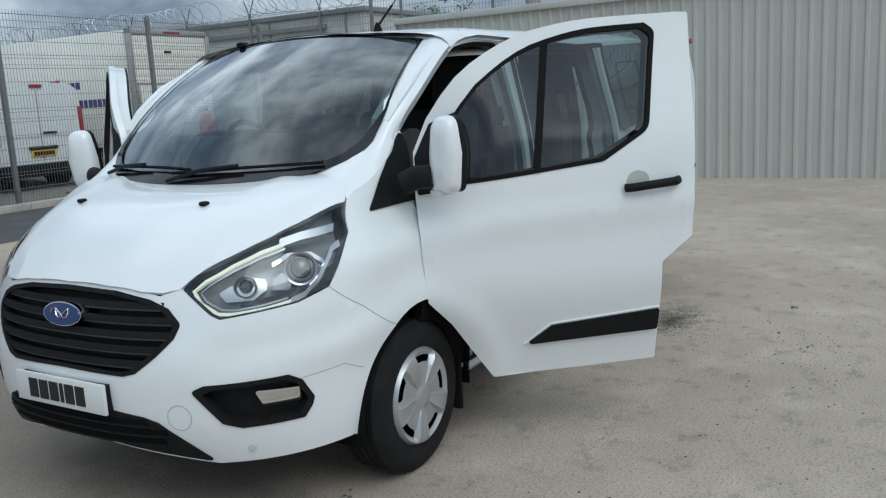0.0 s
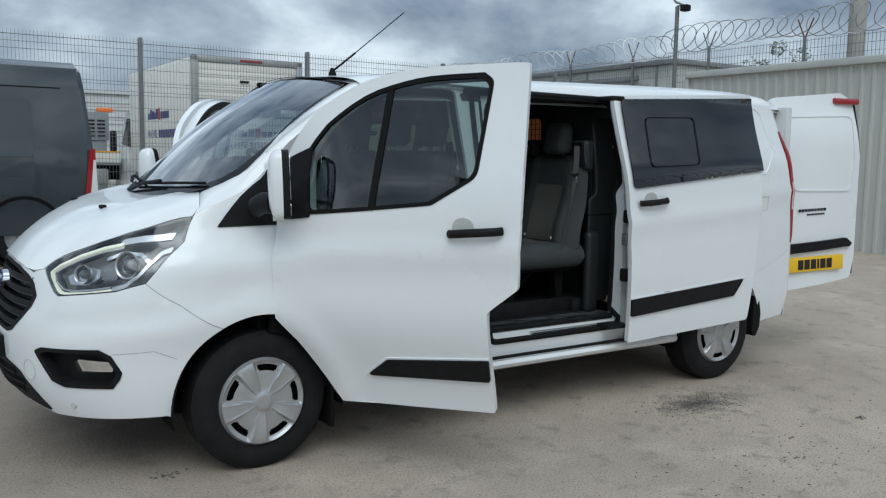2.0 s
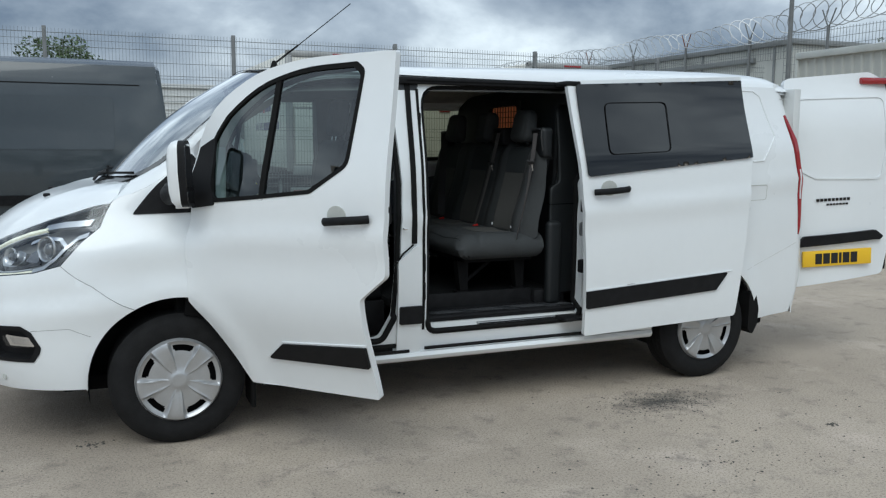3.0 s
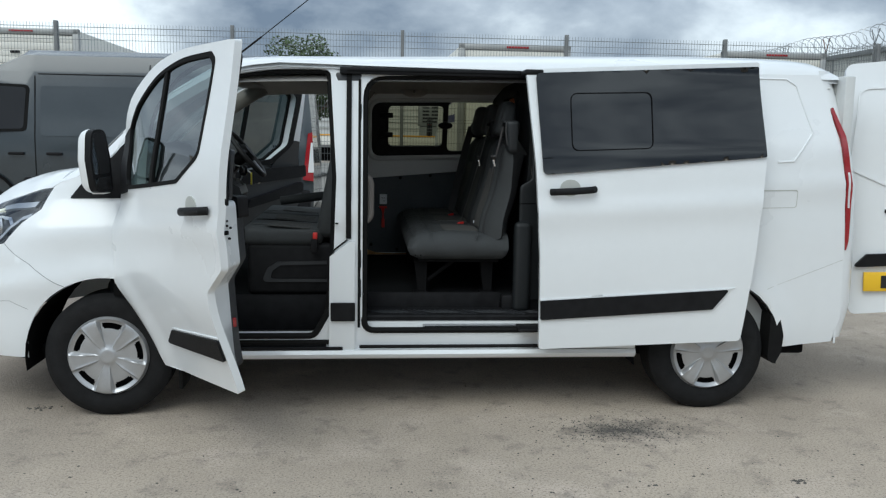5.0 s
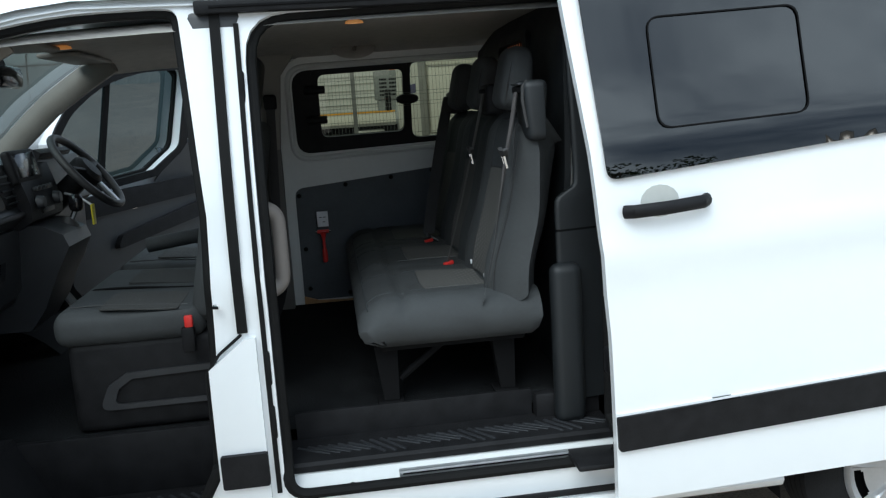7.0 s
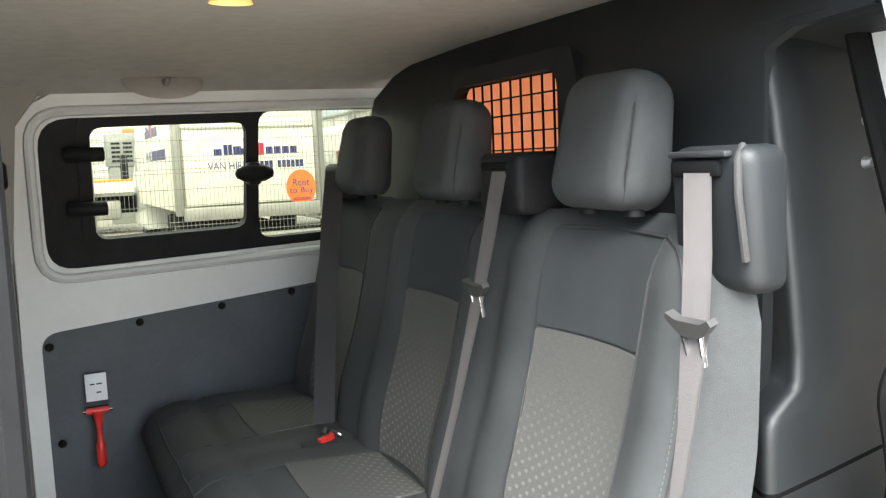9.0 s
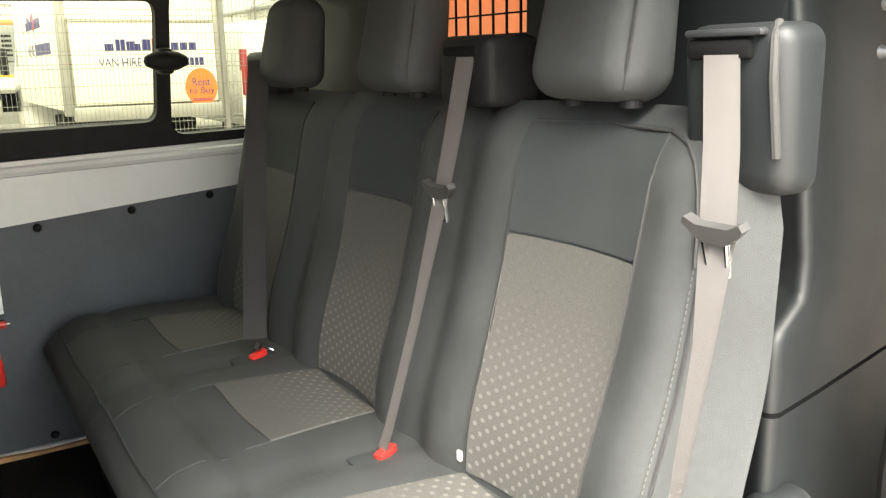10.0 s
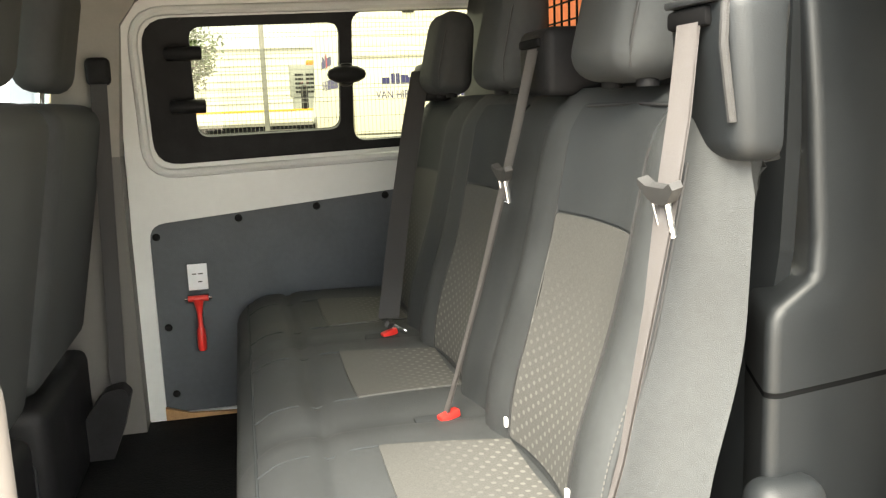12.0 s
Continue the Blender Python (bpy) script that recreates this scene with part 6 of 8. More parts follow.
    panel("card_pocket", fillet([(0.42, 0.52), (1.05, 0.55), (1.05, 0.72), (0.50, 0.70)], 0.03), trim, 0.04, SATIN, d, step=0.08, sign=sg, lift=-0.035 if sg < 0 else -0.012)
    panel("arm_rest", fillet([(0.50, 0.93), (1.16, 1.03), (1.18, 1.12), (0.55, 1.0)], 0.03), trim, 0.07, SATIN, d, step=0.08, sign=sg, lift=-0.03 if sg < 0 else -0.004)
    panel("upper_card", fillet([(0.24, 1.10), (1.24, 1.16), (1.24, 1.255), (0.60, 1.232), (0.24, 1.20)], 0.015), trim, 0.05, SATIN, d, step=0.08, sign=sg, lift=-0.026 if sg < 0 else -0.013)
    panel("corner_card", fillet([(0.90, 1.24), (1.25, 1.25), (1.25, 1.47), (1.19, 1.475), (1.12, 1.40), (0.98, 1.31)], 0.02), shell, 0.015, TRIM, d, step=0.08, sign=sg, lift=-0.06)
    q = trim(0.58, 0.93)
    Shape().lathe([(0.0, 0.0), (0.075, 0.0), (0.09, 0.006), (0.095, 0.02)] if sg < 0 else [(0.0, 0.0), (0.075, 0.0), (0.09, -0.006), (0.095, -0.02)], 28, pose(q[0], q[1] + sg * 0.035, q[2])).make("speaker", SATIN, d)
    Shape().box(q[0] + 0.02, q[0] + 0.13, min(q[1] + sg * 0.03, q[1] + sg * 0.055), max(q[1] + sg * 0.03, q[1] + sg * 0.055), 1.115, 1.150, 0.012).make("pull_handle", CHROME, d)
    # edge hardware on the latch side
    e = 1.335 - hx
    yl = -sg * half_width(1.3, 1.1) - hy
    for z in (1.165, 1.135, 1.145, 1.09):
        Shape().lathe([(0.0, -0.002), (0.005, -0.002), (0.006, 0.004)], 10, pose(e - 0.022, yl + sg * (0.05 + 0.016 * (z * 100 % 2)), z, 0, 0, 90)).make("latch_bolt", SATIN, d)
    Shape().box(e - 0.05, e - 0.012, min(yl + sg * 0.02, yl + sg * 0.06), max(yl + sg * 0.02, yl + sg * 0.06), 1.108, 1.125, 0.003).make("latch_slot", DARK, d)
    Shape().box(e - 0.03, e - 0.003, min(yl + sg * 0.04, yl + sg * 0.065), max(yl + sg * 0.04, yl + sg * 0.065), 1.23, 1.31, 0.006).make("edge_buffer", SATIN, d)
    Shape().box(1.06 - hx, 1.085 - hx, min(yl + sg * 0.15, yl + sg * 0.19), max(yl + sg * 0.15, yl + sg * 0.19), 0.64, 0.685, 0.004).make("edge_reflector", TAIL_RED, d)
    return d


front_door(1, 53.2)
front_door(-1, 53.2)


def sliding_door():
    dy, dx = -0.125, 0.0
    def fn(x, z):
        return (x, -half_width(x - 1.0, z) + dy, z)
    out = fillet([(2.300, 0.388, 0.015), (3.428, 0.43, 0.03), (3.482, 0.93, 0), (3.515, 1.42, 0), (3.492, 1.953, 0.015), (2.207, 1.885, 0.02), (2.254, 1.40, 0), (2.287, 0.90, 0)], 0.01)
    d = panel("sliding_door", out, fn, 0.03, WHITE, van, step=0.05, label="white sliding side door slid fully back")
    g = fillet([(2.292, 1.332, 0.03), (3.511, 1.443, 0.01), (3.484, 1.928, 0.01), (2.256, 1.866, 0.03)], 0.02)
    panel("door_window", g, lambda x, z: (x, fn(x, z)[1] - 0.016, z), 0.0, GLASS_PRIV, d, step=0.025, label="dark privacy glass with sliding pane")
    panel("window_backing", g, lambda x, z: (x, fn(x, z)[1] - 0.011, z), 0.0, DARK, d, step=0.025)
    sp = fillet([(2.445, 1.455), (2.885, 1.475), (2.885, 1.775), (2.44, 1.76)], 0.04)
    cx, cz = 2.665, 1.615
    panel("pane_gap", sp, fn, 0.003, DARK, d, holes=[[(cx + (p[0] - cx) * 0.983, cz + (p[1] - cz) * 0.974) for p in sp]], step=0.03, lift=0.0215)
    rub = fillet([(2.30, 0.555), (3.25, 0.612), (3.34, 0.722), (2.295, 0.66)], 0.01)
    panel("rub_strip", rub, fn, 0.02, SATIN, d, step=0.06, lift=0.014)
    panel("rub_strip_edge", [(2.296, 0.668), (2.295, 0.66), (3.34, 0.722), (3.375, 0.731)], fn, 0.012, WHITE, d, step=0.06, lift=0.006)
    y = -half_width(1.45, 1.25) + dy
    cup = [(2.44 + 0.055 * math.cos(a * 0.3927), y - 0.001, 1.265 + 0.045 * math.sin(a * 0.3927)) for a in range(16)]
    Shape().prism(cup, (0, -0.001, 0), (0, 0.01, 0)).make("handle_cup", CLAD_CAP, d)
    Shape().tube([(2.335, y - 0.012, 1.243), (2.355, y - 0.034, 1.245), (2.45, y - 0.04, 1.25), (2.55, y - 0.034, 1.258), (2.572, y - 0.01, 1.26)], 0.016, 10, flat=(0.014, 0.019)).make("door_handle", SATIN, d, "black door handle")
    # leading edge: shell, latch and rubber
    def shell(x, z):
        return (x, -half_width(x - 1.0, z) + dy + 0.03, z)
    panel("door_shell", fillet([(2.352, 0.42), (3.40, 0.46), (3.45, 1.39), (3.40, 1.88), (2.262, 1.86), (2.307, 1.40), (2.338, 0.9)], 0.02), shell, 0.06, WHITE_IN, d, step=0.08)
    panel("edge_rubber", [(2.316, 0.43), (2.324, 0.43), (2.310, 0.9), (2.279, 1.4), (2.234, 1.86), (2.226, 1.86), (2.271, 1.4), (2.302, 0.9)], shell, 0.012, RUBBER, d, step=0.07, lift=-0.004)
    for z, k in ((1.16, 0.03), (1.02, 0.025), (0.80, 0.02)):
        Shape().box(2.275 + k, 2.315 + k, -1.03, -0.98, z - 0.04, z + 0.04, 0.01).make("edge_latch", STEEL if z == 1.02 else SATIN, d)
    # arms to the rails
    Shape().box(2.20, 2.38, -1.02, -0.88, 0.470, 0.490, 0.008).make("lower_arm", SATIN, d)
    Shape().box(2.20, 2.30, -0.97, -0.83, 1.855, 1.885, 0.008).make("upper_arm", SATIN, d)


sliding_door()


def rear_door():
    """Nearside rear door, swung out past a right angle."""
    L = 0.88
    def fn(u, z):
        # u along the door from the hinge, bulging outwards (-y in door space)
        tuck = 0.10 * smoothstep(0.62, 0.9, u) ** 2
        top = 0.10 * smoothstep(1.55, 2.05, z) ** 1.5
        return (u, -0.035 * math.sin(math.pi * min(1, max(0, u / L))) + 0.0 * tuck + top * 0.6, z)
    out = fillet([(0.14, 0.50, 0.04), (0.86, 0.59, 0.05), (0.89, 0.75, 0), (0.885, 1.55, 0), (0.815, 1.99, 0.06), (0.68, 2.045, 0.1), (0.03, 1.985, 0.05), (0.01, 1.6, 0), (0.05, 0.75, 0)], 0.02)
    d = panel("rear_door", out, fn, 0.05, WHITE, van, step=0.06, label="white rear door swung wide open")
    # unseen offside door, assumed open so that light reaches the load bay
    twin = panel("rear_door", out, lambda u, z: (u, -fn(u, z)[1], z), 0.05, WHITE, van, step=0.08, sign=-1, label="white rear door swung wide open")
    twin.location, twin.rotation_euler = (4.15, 0.655, 0), (0, 0, radians(13.5))
    d.location = (4.15, -0.655, 0)
    d.rotation_euler = (0, 0, radians(-13.5))
    # pressed window blank
    pr = fillet([(0.07, 1.37), (0.27, 1.28), (0.80, 1.28), (0.83, 1.50), (0.80, 1.88), (0.10, 1.85)], 0.06)
    pi = [(0.46 + (p[0] - 0.46) * 0.97, 1.58 + (p[1] - 1.58) * 0.955) for p in pr]
    panel("pressed_edge", pr, fn, 0.006, WHITE, d, holes=[pi], step=0.05, lift=0.007)
    panel("edge_seal", [(0.875, 0.62), (0.895, 0.62), (0.897, 1.55), (0.862, 1.97), (0.845, 1.97), (0.878, 1.55)], fn, 0.04, RUBBER, d, step=0.07, lift=-0.012)
    Shape().box(0.60, 0.85, 0.0, 0.06, 1.955, 2.005, 0.015, m=pose(0, 0, 0, 0, 0, 0)).make("brake_lamp", TAIL_RED, d)
    rub = fillet([(0.13, 0.79), (0.20, 0.87), (0.76, 0.915), (0.83, 0.87), (0.80, 0.845), (0.74, 0.845)], 0.012)
    panel("plate_shelf", rub, fn, 0.04, SATIN, d, step=0.06, lift=0.03)
    Shape().box(0.22, 0.76, -0.058, -0.04, 0.64, 0.755, 0.004, m=pose(0, 0, 0, 0, -2.5, 0)).make("rear_number_plate", YELLOW, d, "yellow rear number plate with black bars")
    bars(d, pose(0.46, -0.058, 0.718, 90, -0, 0) @ pose(0, 0, 0, 0, 0, 2.5), -0.175, [0.05, 0.05, 0.05, 0.018, 0.05, 0.05], 0.075, 0.012, BLACK_INK, "plate_bar")
    bars(d, pose(0.28, -0.036, 1.13, 90, 0, 0) @ pose(0, 0, 0, 0, 0, 3), 0.0, [0.022] * 9, 0.02, 0.008, GLOSSB, "badge_bar")
    bars(d, pose(0.36, -0.037, 1.10, 90, 0, 0) @ pose(0, 0, 0, 0, 0, 3), 0.0, [0.018] * 7, 0.013, 0.007, GLOSSB, "badge_bar")
    for z in (1.48, 0.80):
        Shape().box(-0.06, 0.03, -0.02, 0.05, z - 0.04, z + 0.04, 0.01).make("hinge", WHITE, d)
        Shape().box(-0.035, -0.01, -0.035, -0.02, z - 0.02, z + 0.02, 0.004).make("hinge_pin", SATIN, d)


rear_door()

# underside, so that no light leaks through
Shape().box(-0.55, 4.0, -0.72, 0.72, 0.26, 0.34, 0.02).make("underbody", DARK, van)
Shape().box(-0.12, 0.12, -0.75, 0.75, 0.28, 0.38, 0.02).make("front_axle", DARK, van)
Shape().box(3.2, 3.4, -0.8, 0.8, 0.28, 0.38, 0.02).make("rear_axle", DARK, van)

# ---- inside the van ----
WEAVE = bpy.data.materials.new("grey_patterned_seat_weave")
WEAVE.use_nodes = True
_nt = WEAVE.node_tree
_b = _nt.nodes["Principled BSDF"]
_b.inputs["Roughness"].default_value = 0.8
_co = _nt.nodes.new("ShaderNodeTexCoord")
_sep = _nt.nodes.new("ShaderNodeSeparateXYZ")
_nt.links.new(_co.outputs["Object"], _sep.inputs[0])


def _math(op, a, b=None, c=None):
    n = _nt.nodes.new("ShaderNodeMath")
    n.operation = op
    for k, v in enumerate((a, b, c)):
        if v is None:
            continue
        if isinstance(v, (int, float)):
            n.inputs[k].default_value = v
        else:
            _nt.links.new(v, n.inputs[k])
    return n.outputs[0]


# woven dots in staggered rows, fading out up the backrest
_up = _math("ADD", _sep.outputs["X"], _sep.outputs["Z"])
_dots = _math("MULTIPLY", _math("SINE", _math("MULTIPLY", _sep.outputs["Y"], 240.0)), _math("SINE", _math("MULTIPLY", _up, 250.0)))
_rng = _nt.nodes.new("ShaderNodeMapRange")
_rng.inputs["From Min"].default_value, _rng.inputs["From Max"].default_value = 0.45, 0.75
_nt.links.new(_dots, _rng.inputs["Value"])
_fade = _nt.nodes.new("ShaderNodeMapRange")
_fade.inputs["From Min"].default_value, _fade.inputs["From Max"].default_value = 1.26, 1.07
_fade.inputs["To Min"].default_value = 0.06
_nt.links.new(_sep.outputs["Z"], _fade.inputs["Value"])
_fade2 = _nt.nodes.new("ShaderNodeMapRange")
_fade2.inputs["From Min"].default_value, _fade2.inputs["From Max"].default_value = 1.86, 1.99
_nt.links.new(_sep.outputs["X"], _fade2.inputs["Value"])
_fac = _math("MULTIPLY", _rng.outputs[0], _math("MULTIPLY", _fade.outputs[0], _fade2.outputs[0]))
_fine = _nt.nodes.new("ShaderNodeTexNoise")
_fine.inputs["Scale"].default_value, _fine.inputs["Detail"].default_value = 420.0, 2.0
_nt.links.new(_co.outputs["Object"], _fine.inputs["Vector"])
_base = _nt.nodes.new("ShaderNodeValToRGB")
_base.color_ramp.elements[0].position, _base.color_ramp.elements[0].color = 0.3, (0.058, 0.0575, 0.054, 1)
_base.color_ramp.elements[1].position, _base.color_ramp.elements[1].color = 0.7, (0.080, 0.0785, 0.074, 1)
_nt.links.new(_fine.outputs["Fac"], _base.inputs[0])
_mixc = _nt.nodes.new("ShaderNodeMix")
_mixc.data_type = "RGBA"
_mixc.inputs["B"].default_value = (0.125, 0.122, 0.114, 1)
_nt.links.new(_fac, _mixc.inputs["Factor"])
_nt.links.new(_base.outputs[0], _mixc.inputs["A"])
_nt.links.new(_mixc.outputs["Result"], _b.inputs["Base Color"])
_bp = _nt.nodes.new("ShaderNodeBump")
_bp.inputs["Strength"].default_value, _bp.inputs["Distance"].default_value = 0.25, 0.0012
_nt.links.new(_fac, _bp.inputs["Height"])
_nt.links.new(_bp.outputs[0], _b.inputs["Normal"])
GREY_INS = mat("mid_grey_seat_insert", (0.05, 0.050, 0.048), 0.85, vary=0.15, scale=12, bump=0.5, bscale=900)
FABRIC_DK = mat("dark_smooth_seat_fabric", (0.0255, 0.0295, 0.032), 0.85, vary=0.12, scale=14, bump=0.2, bscale=1500)
THREAD = mat("pale_stitching_thread", (0.085, 0.083, 0.078), 0.8)
RAW = mat("raw_board_edge", (0.38, 0.22, 0.10), 0.8, vary=0.3, scale=20)
MATBLK = mat("black_rubber_floor", (0.008, 0.0085, 0.009), 0.8, vary=0.3, scale=12, bump=0.3, bscale=150, spec=0.12)
LOWER_TRIM = mat("grey_brown_pillar_plastic", (0.105, 0.099, 0.091), 0.55, vary=0.06, scale=12)
HANDLE = mat("grey_beige_grab_handle", (0.17, 0.152, 0.138), 0.5, vary=0.05, scale=10)
YEL_TAG = mat("yellow_key_tag", (0.75, 0.65, 0.02), 0.5)


def shell_inside():
    # floor, step well and treads
    Shape().box(1.20, 2.60, -0.70, 0.88, 0.58, 0.625, 0.004).make("cabin_floor", MATBLK, van, "black rubber cabin floor")
    Shape().box(1.375, 2.14, -0.702, -0.688, 0.50, 0.632, 0.004).make("step_riser", SATIN, van)
    st = Shape().prism([(1.345, -0.868, 0.505), (1.345, -0.872, 0.525), (1.345, -0.862, 0.534), (1.345, -0.70, 0.545), (1.345, -0.69, 0.52)], (0, 0, 0), (1.015, 0, 0)).make("step_tread", SATIN, van, "black ribbed step tread")
    for i in range(30):
        x = 1.40 + i * 0.031
        Shape().box(x, x + 0.010, -0.838, -0.725, 0.536, 0.5435, 0.002, m=pose(x, -0.785, 0, 3.5, 0, 62 if i % 9 < 6 else 40) @ pose(-x, 0.785, 0)).make("tread_rib", TRIM, st)
    Shape().box(2.145, 2.36, -0.735, -0.60, 0.52, 0.622, 0.012).make("step_corner", SATIN, van)
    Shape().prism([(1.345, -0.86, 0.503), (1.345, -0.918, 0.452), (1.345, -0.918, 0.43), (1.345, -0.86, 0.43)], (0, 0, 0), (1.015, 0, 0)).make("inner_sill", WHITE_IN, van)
    Shape().box(1.68, 2.34, -0.902, -0.876, 0.470, 0.488, 0.003).make("lower_rail", STEEL, van)
    Shape().box(1.69, 2.34, -0.9035, -0.900, 0.477, 0.482, 0.001).make("rail_slot", DARK, van)
    for x in (1.538, 2.20):
        Shape().lathe([(0, -0.002), (0.011, -0.002), (0.012, 0.003)], 12, pose(x, -0.907, 0.463)).make("drain_plug", RUBBER, van)
    # headlining
    s = Shape()
    ys = [-0.80, -0.77, -0.72, -0.6, -0.3, 0, 0.3, 0.6, 0.72, 0.77, 0.80]
    s.grid(lambda x, y: (x, y * (0.98 if x < 1 else 1.0), ramp(x, [0.55, 0.8, 1.3, 2.4, 4], [1.845, 1.862, 1.874, 1.886, 1.89]) - 0.05 * (abs(y) / 0.8) ** 8 - 0.012 * (y / 0.8) ** 2), [4.0, 3.0, 2.36, 2.0, 1.7, 1.4, 1.1, 0.9, 0.75, 0.62, 0.55], ys)
    hl = s.make("headlining", BEIGE, van, "grey-beige cloth headlining", sharp=60)
    for (x, y) in ((1.677, -0.264), (0.66, -0.10)):
        Shape().lathe([(0.0, -0.008), (0.018, -0.008), (0.029, -0.004), (0.033, 0.004)], 28, Matrix.Translation((x, y, 1.862 if x > 1 else 1.842)) @ pose(0, 0, 0, -90) @ Matrix.Diagonal((1.0, 1, 0.6, 1))).make("courtesy_lamp", LAMP_ON, hl, "lit warm courtesy lamp")
    s = Shape()
    s.lathe([(0.10, 0.006), (0.085, -0.004), (0.0, -0.006)], 28, Matrix.Translation((1.705, 0.71, 1.848)) @ pose(0, 0, 0, -58)).make("hook_base", BEIGE, hl)
    Shape().tube([(1.705, 0.69, 1.84), (1.705, 0.672, 1.826), (1.708, 0.660, 1.832), (1.712, 0.656, 1.846)], 0.007, 8).make("coat_hook", HANDLE, hl)
    # offside wall lining
    def inner(x, z):
        return (x, min(half_width(x, z) - 0.055, 0.885), z)
    wall = [(1.315, 0.625), (2.42, 0.625), (2.42, 1.845), (1.50, 1.845), (1.39, 1.79), (1.335, 1.70)]
    winh = fillet([(1.405, 1.365, 0.07), (2.40, 1.395, 0.03), (2.40, 1.775, 0.03), (1.405, 1.757, 0.08)], 0.05)
    brd = fillet([(1.372, 0.640, 0.01), (2.415, 0.640, 0.005), (2.415, 1.29, 0.005), (1.372, 1.20, 0.05)], 0.02)
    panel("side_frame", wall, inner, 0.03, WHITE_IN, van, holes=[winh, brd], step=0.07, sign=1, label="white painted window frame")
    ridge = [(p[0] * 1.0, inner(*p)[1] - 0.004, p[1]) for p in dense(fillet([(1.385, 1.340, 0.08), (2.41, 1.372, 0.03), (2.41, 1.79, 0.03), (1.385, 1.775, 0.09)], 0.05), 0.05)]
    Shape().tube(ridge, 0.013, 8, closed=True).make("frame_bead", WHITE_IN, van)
    def lin(x, z):
        return (x, inner(x, z)[1] + 0.012, z)
    b = panel("lining_board", brd, lin, 0.012, BOARD, van, step=0.1, sign=1, label="dark grey side lining board")
    for x, z in ((1.39, 1.165), (1.62, 1.205), (1.845, 1.225), (2.05, 1.245), (1.40, 0.90), (1.405, 0.70), (1.60, 0.665)):
        q = lin(x, z)
        Shape().lathe([(0.0, 0.008), (0.007, 0.007), (0.011, 0.0)], 12, pose(q[0], q[1] - 0.012, q[2], 0, 0, 180)).make("fixing_clip", RUBBER, b)
    Shape().prism([(1.372, 0.868, 0.627), (1.75, 0.868, 0.627), (1.75, 0.868, 0.640), (1.58, 0.868, 0.634), (1.44, 0.868, 0.642), (1.372, 0.868, 0.665)], (0, 0.0, 0), (0, 0.014, 0)).make("raw_edge", RAW, b)
    # window: black moulding, opening pane with hinges and latch, fixed pane
    def win(x, z):
        return (x, half_width(x, z) - 0.045, z)
    p1 = fillet([(1.528, 1.440), (1.930, 1.447), (1.932, 1.742), (1.528, 1.735)], 0.035)
    p2 = fillet([(1.968, 1.408), (2.39, 1.42), (2.39, 1.775), (1.968, 1.768)], 0.04)
    wf = panel("side_window_frame", fillet([(1.40, 1.360, 0.07), (2.41, 1.39, 0.03), (2.41, 1.78, 0.03), (1.40, 1.762, 0.08)], 0.05), win, 0.025, SATIN, van, holes=[p1, p2], step=0.06, sign=1, lift=0.0, label="black side window moulding")
    cx, cz = 1.73, 1.59
    po = [(cx + (p[0] - cx) * 1.16, cz + (p[1] - cz) * 1.19) for p in p1]
    panel("pane_frame", po, win, 0.03, SATIN, wf, holes=[p1], step=0.05, sign=1, lift=-0.022 + 0.03)
    for p in (p1, p2):
        g = panel("window_pane", p, win, 0.0, GLASS_WIN, wf, step=0.1, sign=1, lift=-0.01)
        g.visible_shadow = False
    for z in (1.665, 1.525):
        y = half_width(1.52, z) - 0.07
        Shape().tube([(1.47, y, z), (1.50, y - 0.014, z), (1.535, y - 0.016, z), (1.556, y - 0.012, z)], 0.019, 12).make("pane_hinge", SATIN, wf)
    y = half_width(1.945, 1.595) - 0.075
    Shape().box(1.925, 1.965, y - 0.03, y + 0.02, 1.565, 1.630, 0.012).make("pane_latch", SATIN, wf)
    Shape().lathe([(0.0, -0.055), (0.012, -0.05), (0.022, -0.03), (0.026, 0.0), (0.022, 0.03), (0.012, 0.05), (0.0, 0.055)], 16, Matrix.Translation((1.945, y - 0.022, 1.598)) @ pose(0, 0, 0, 0, 0, 90)).make("latch_lever", SATIN, wf)
    # pillar trims on both sides
    Shape().prism([(1.10, 0.80, 0.60), (1.325, 0.80, 0.60), (1.325, 0.80, 1.40), (1.17, 0.80, 1.40), (1.14, 0.80, 1.05)], (0, 0, 0), (0, 0.10, 0)).make("pillar_trim", LOWER_TRIM, van)
    Shape().prism([(1.17, 0.74, 1.40), (1.325, 0.80, 1.40), (1.36, 0.78, 1.74), (1.45, 0.76, 1.86), (1.15, 0.72, 1.86)], (0, 0, 0), (0, 0.1, 0)).make("upper_pillar_trim", PILLAR, van)
    Shape().box(1.195, 1.345, -0.86, -0.79, 0.60, 1.45, 0.02).make("pillar_trim", TRIM, van)
    Shape().box(1.19, 1.345, -0.82, -0.745, 1.45, 1.86, 0.02).make("upper_pillar_trim", TRIM, van)
    Shape().box(1.275, 1.335, 0.705, 0.74, 1.585, 1.655, 0.014, 3).make("belt_guide", SATIN, van)
    Shape().prism([(1.285, 0.712, 1.60), (1.325, 0.712, 1.60), (1.29, 0.735, 0.72), (1.25, 0.735, 0.72)], (0, -0.002, 0), (0, 0.002, 0)).make("driver_belt", BELT_DK, van)
    grip = fillet([(1.27, 1.298, 0), (1.386, 1.298, 0.055), (1.386, 1.052, 0.05), (1.27, 1.052, 0)], 0.01, 10)
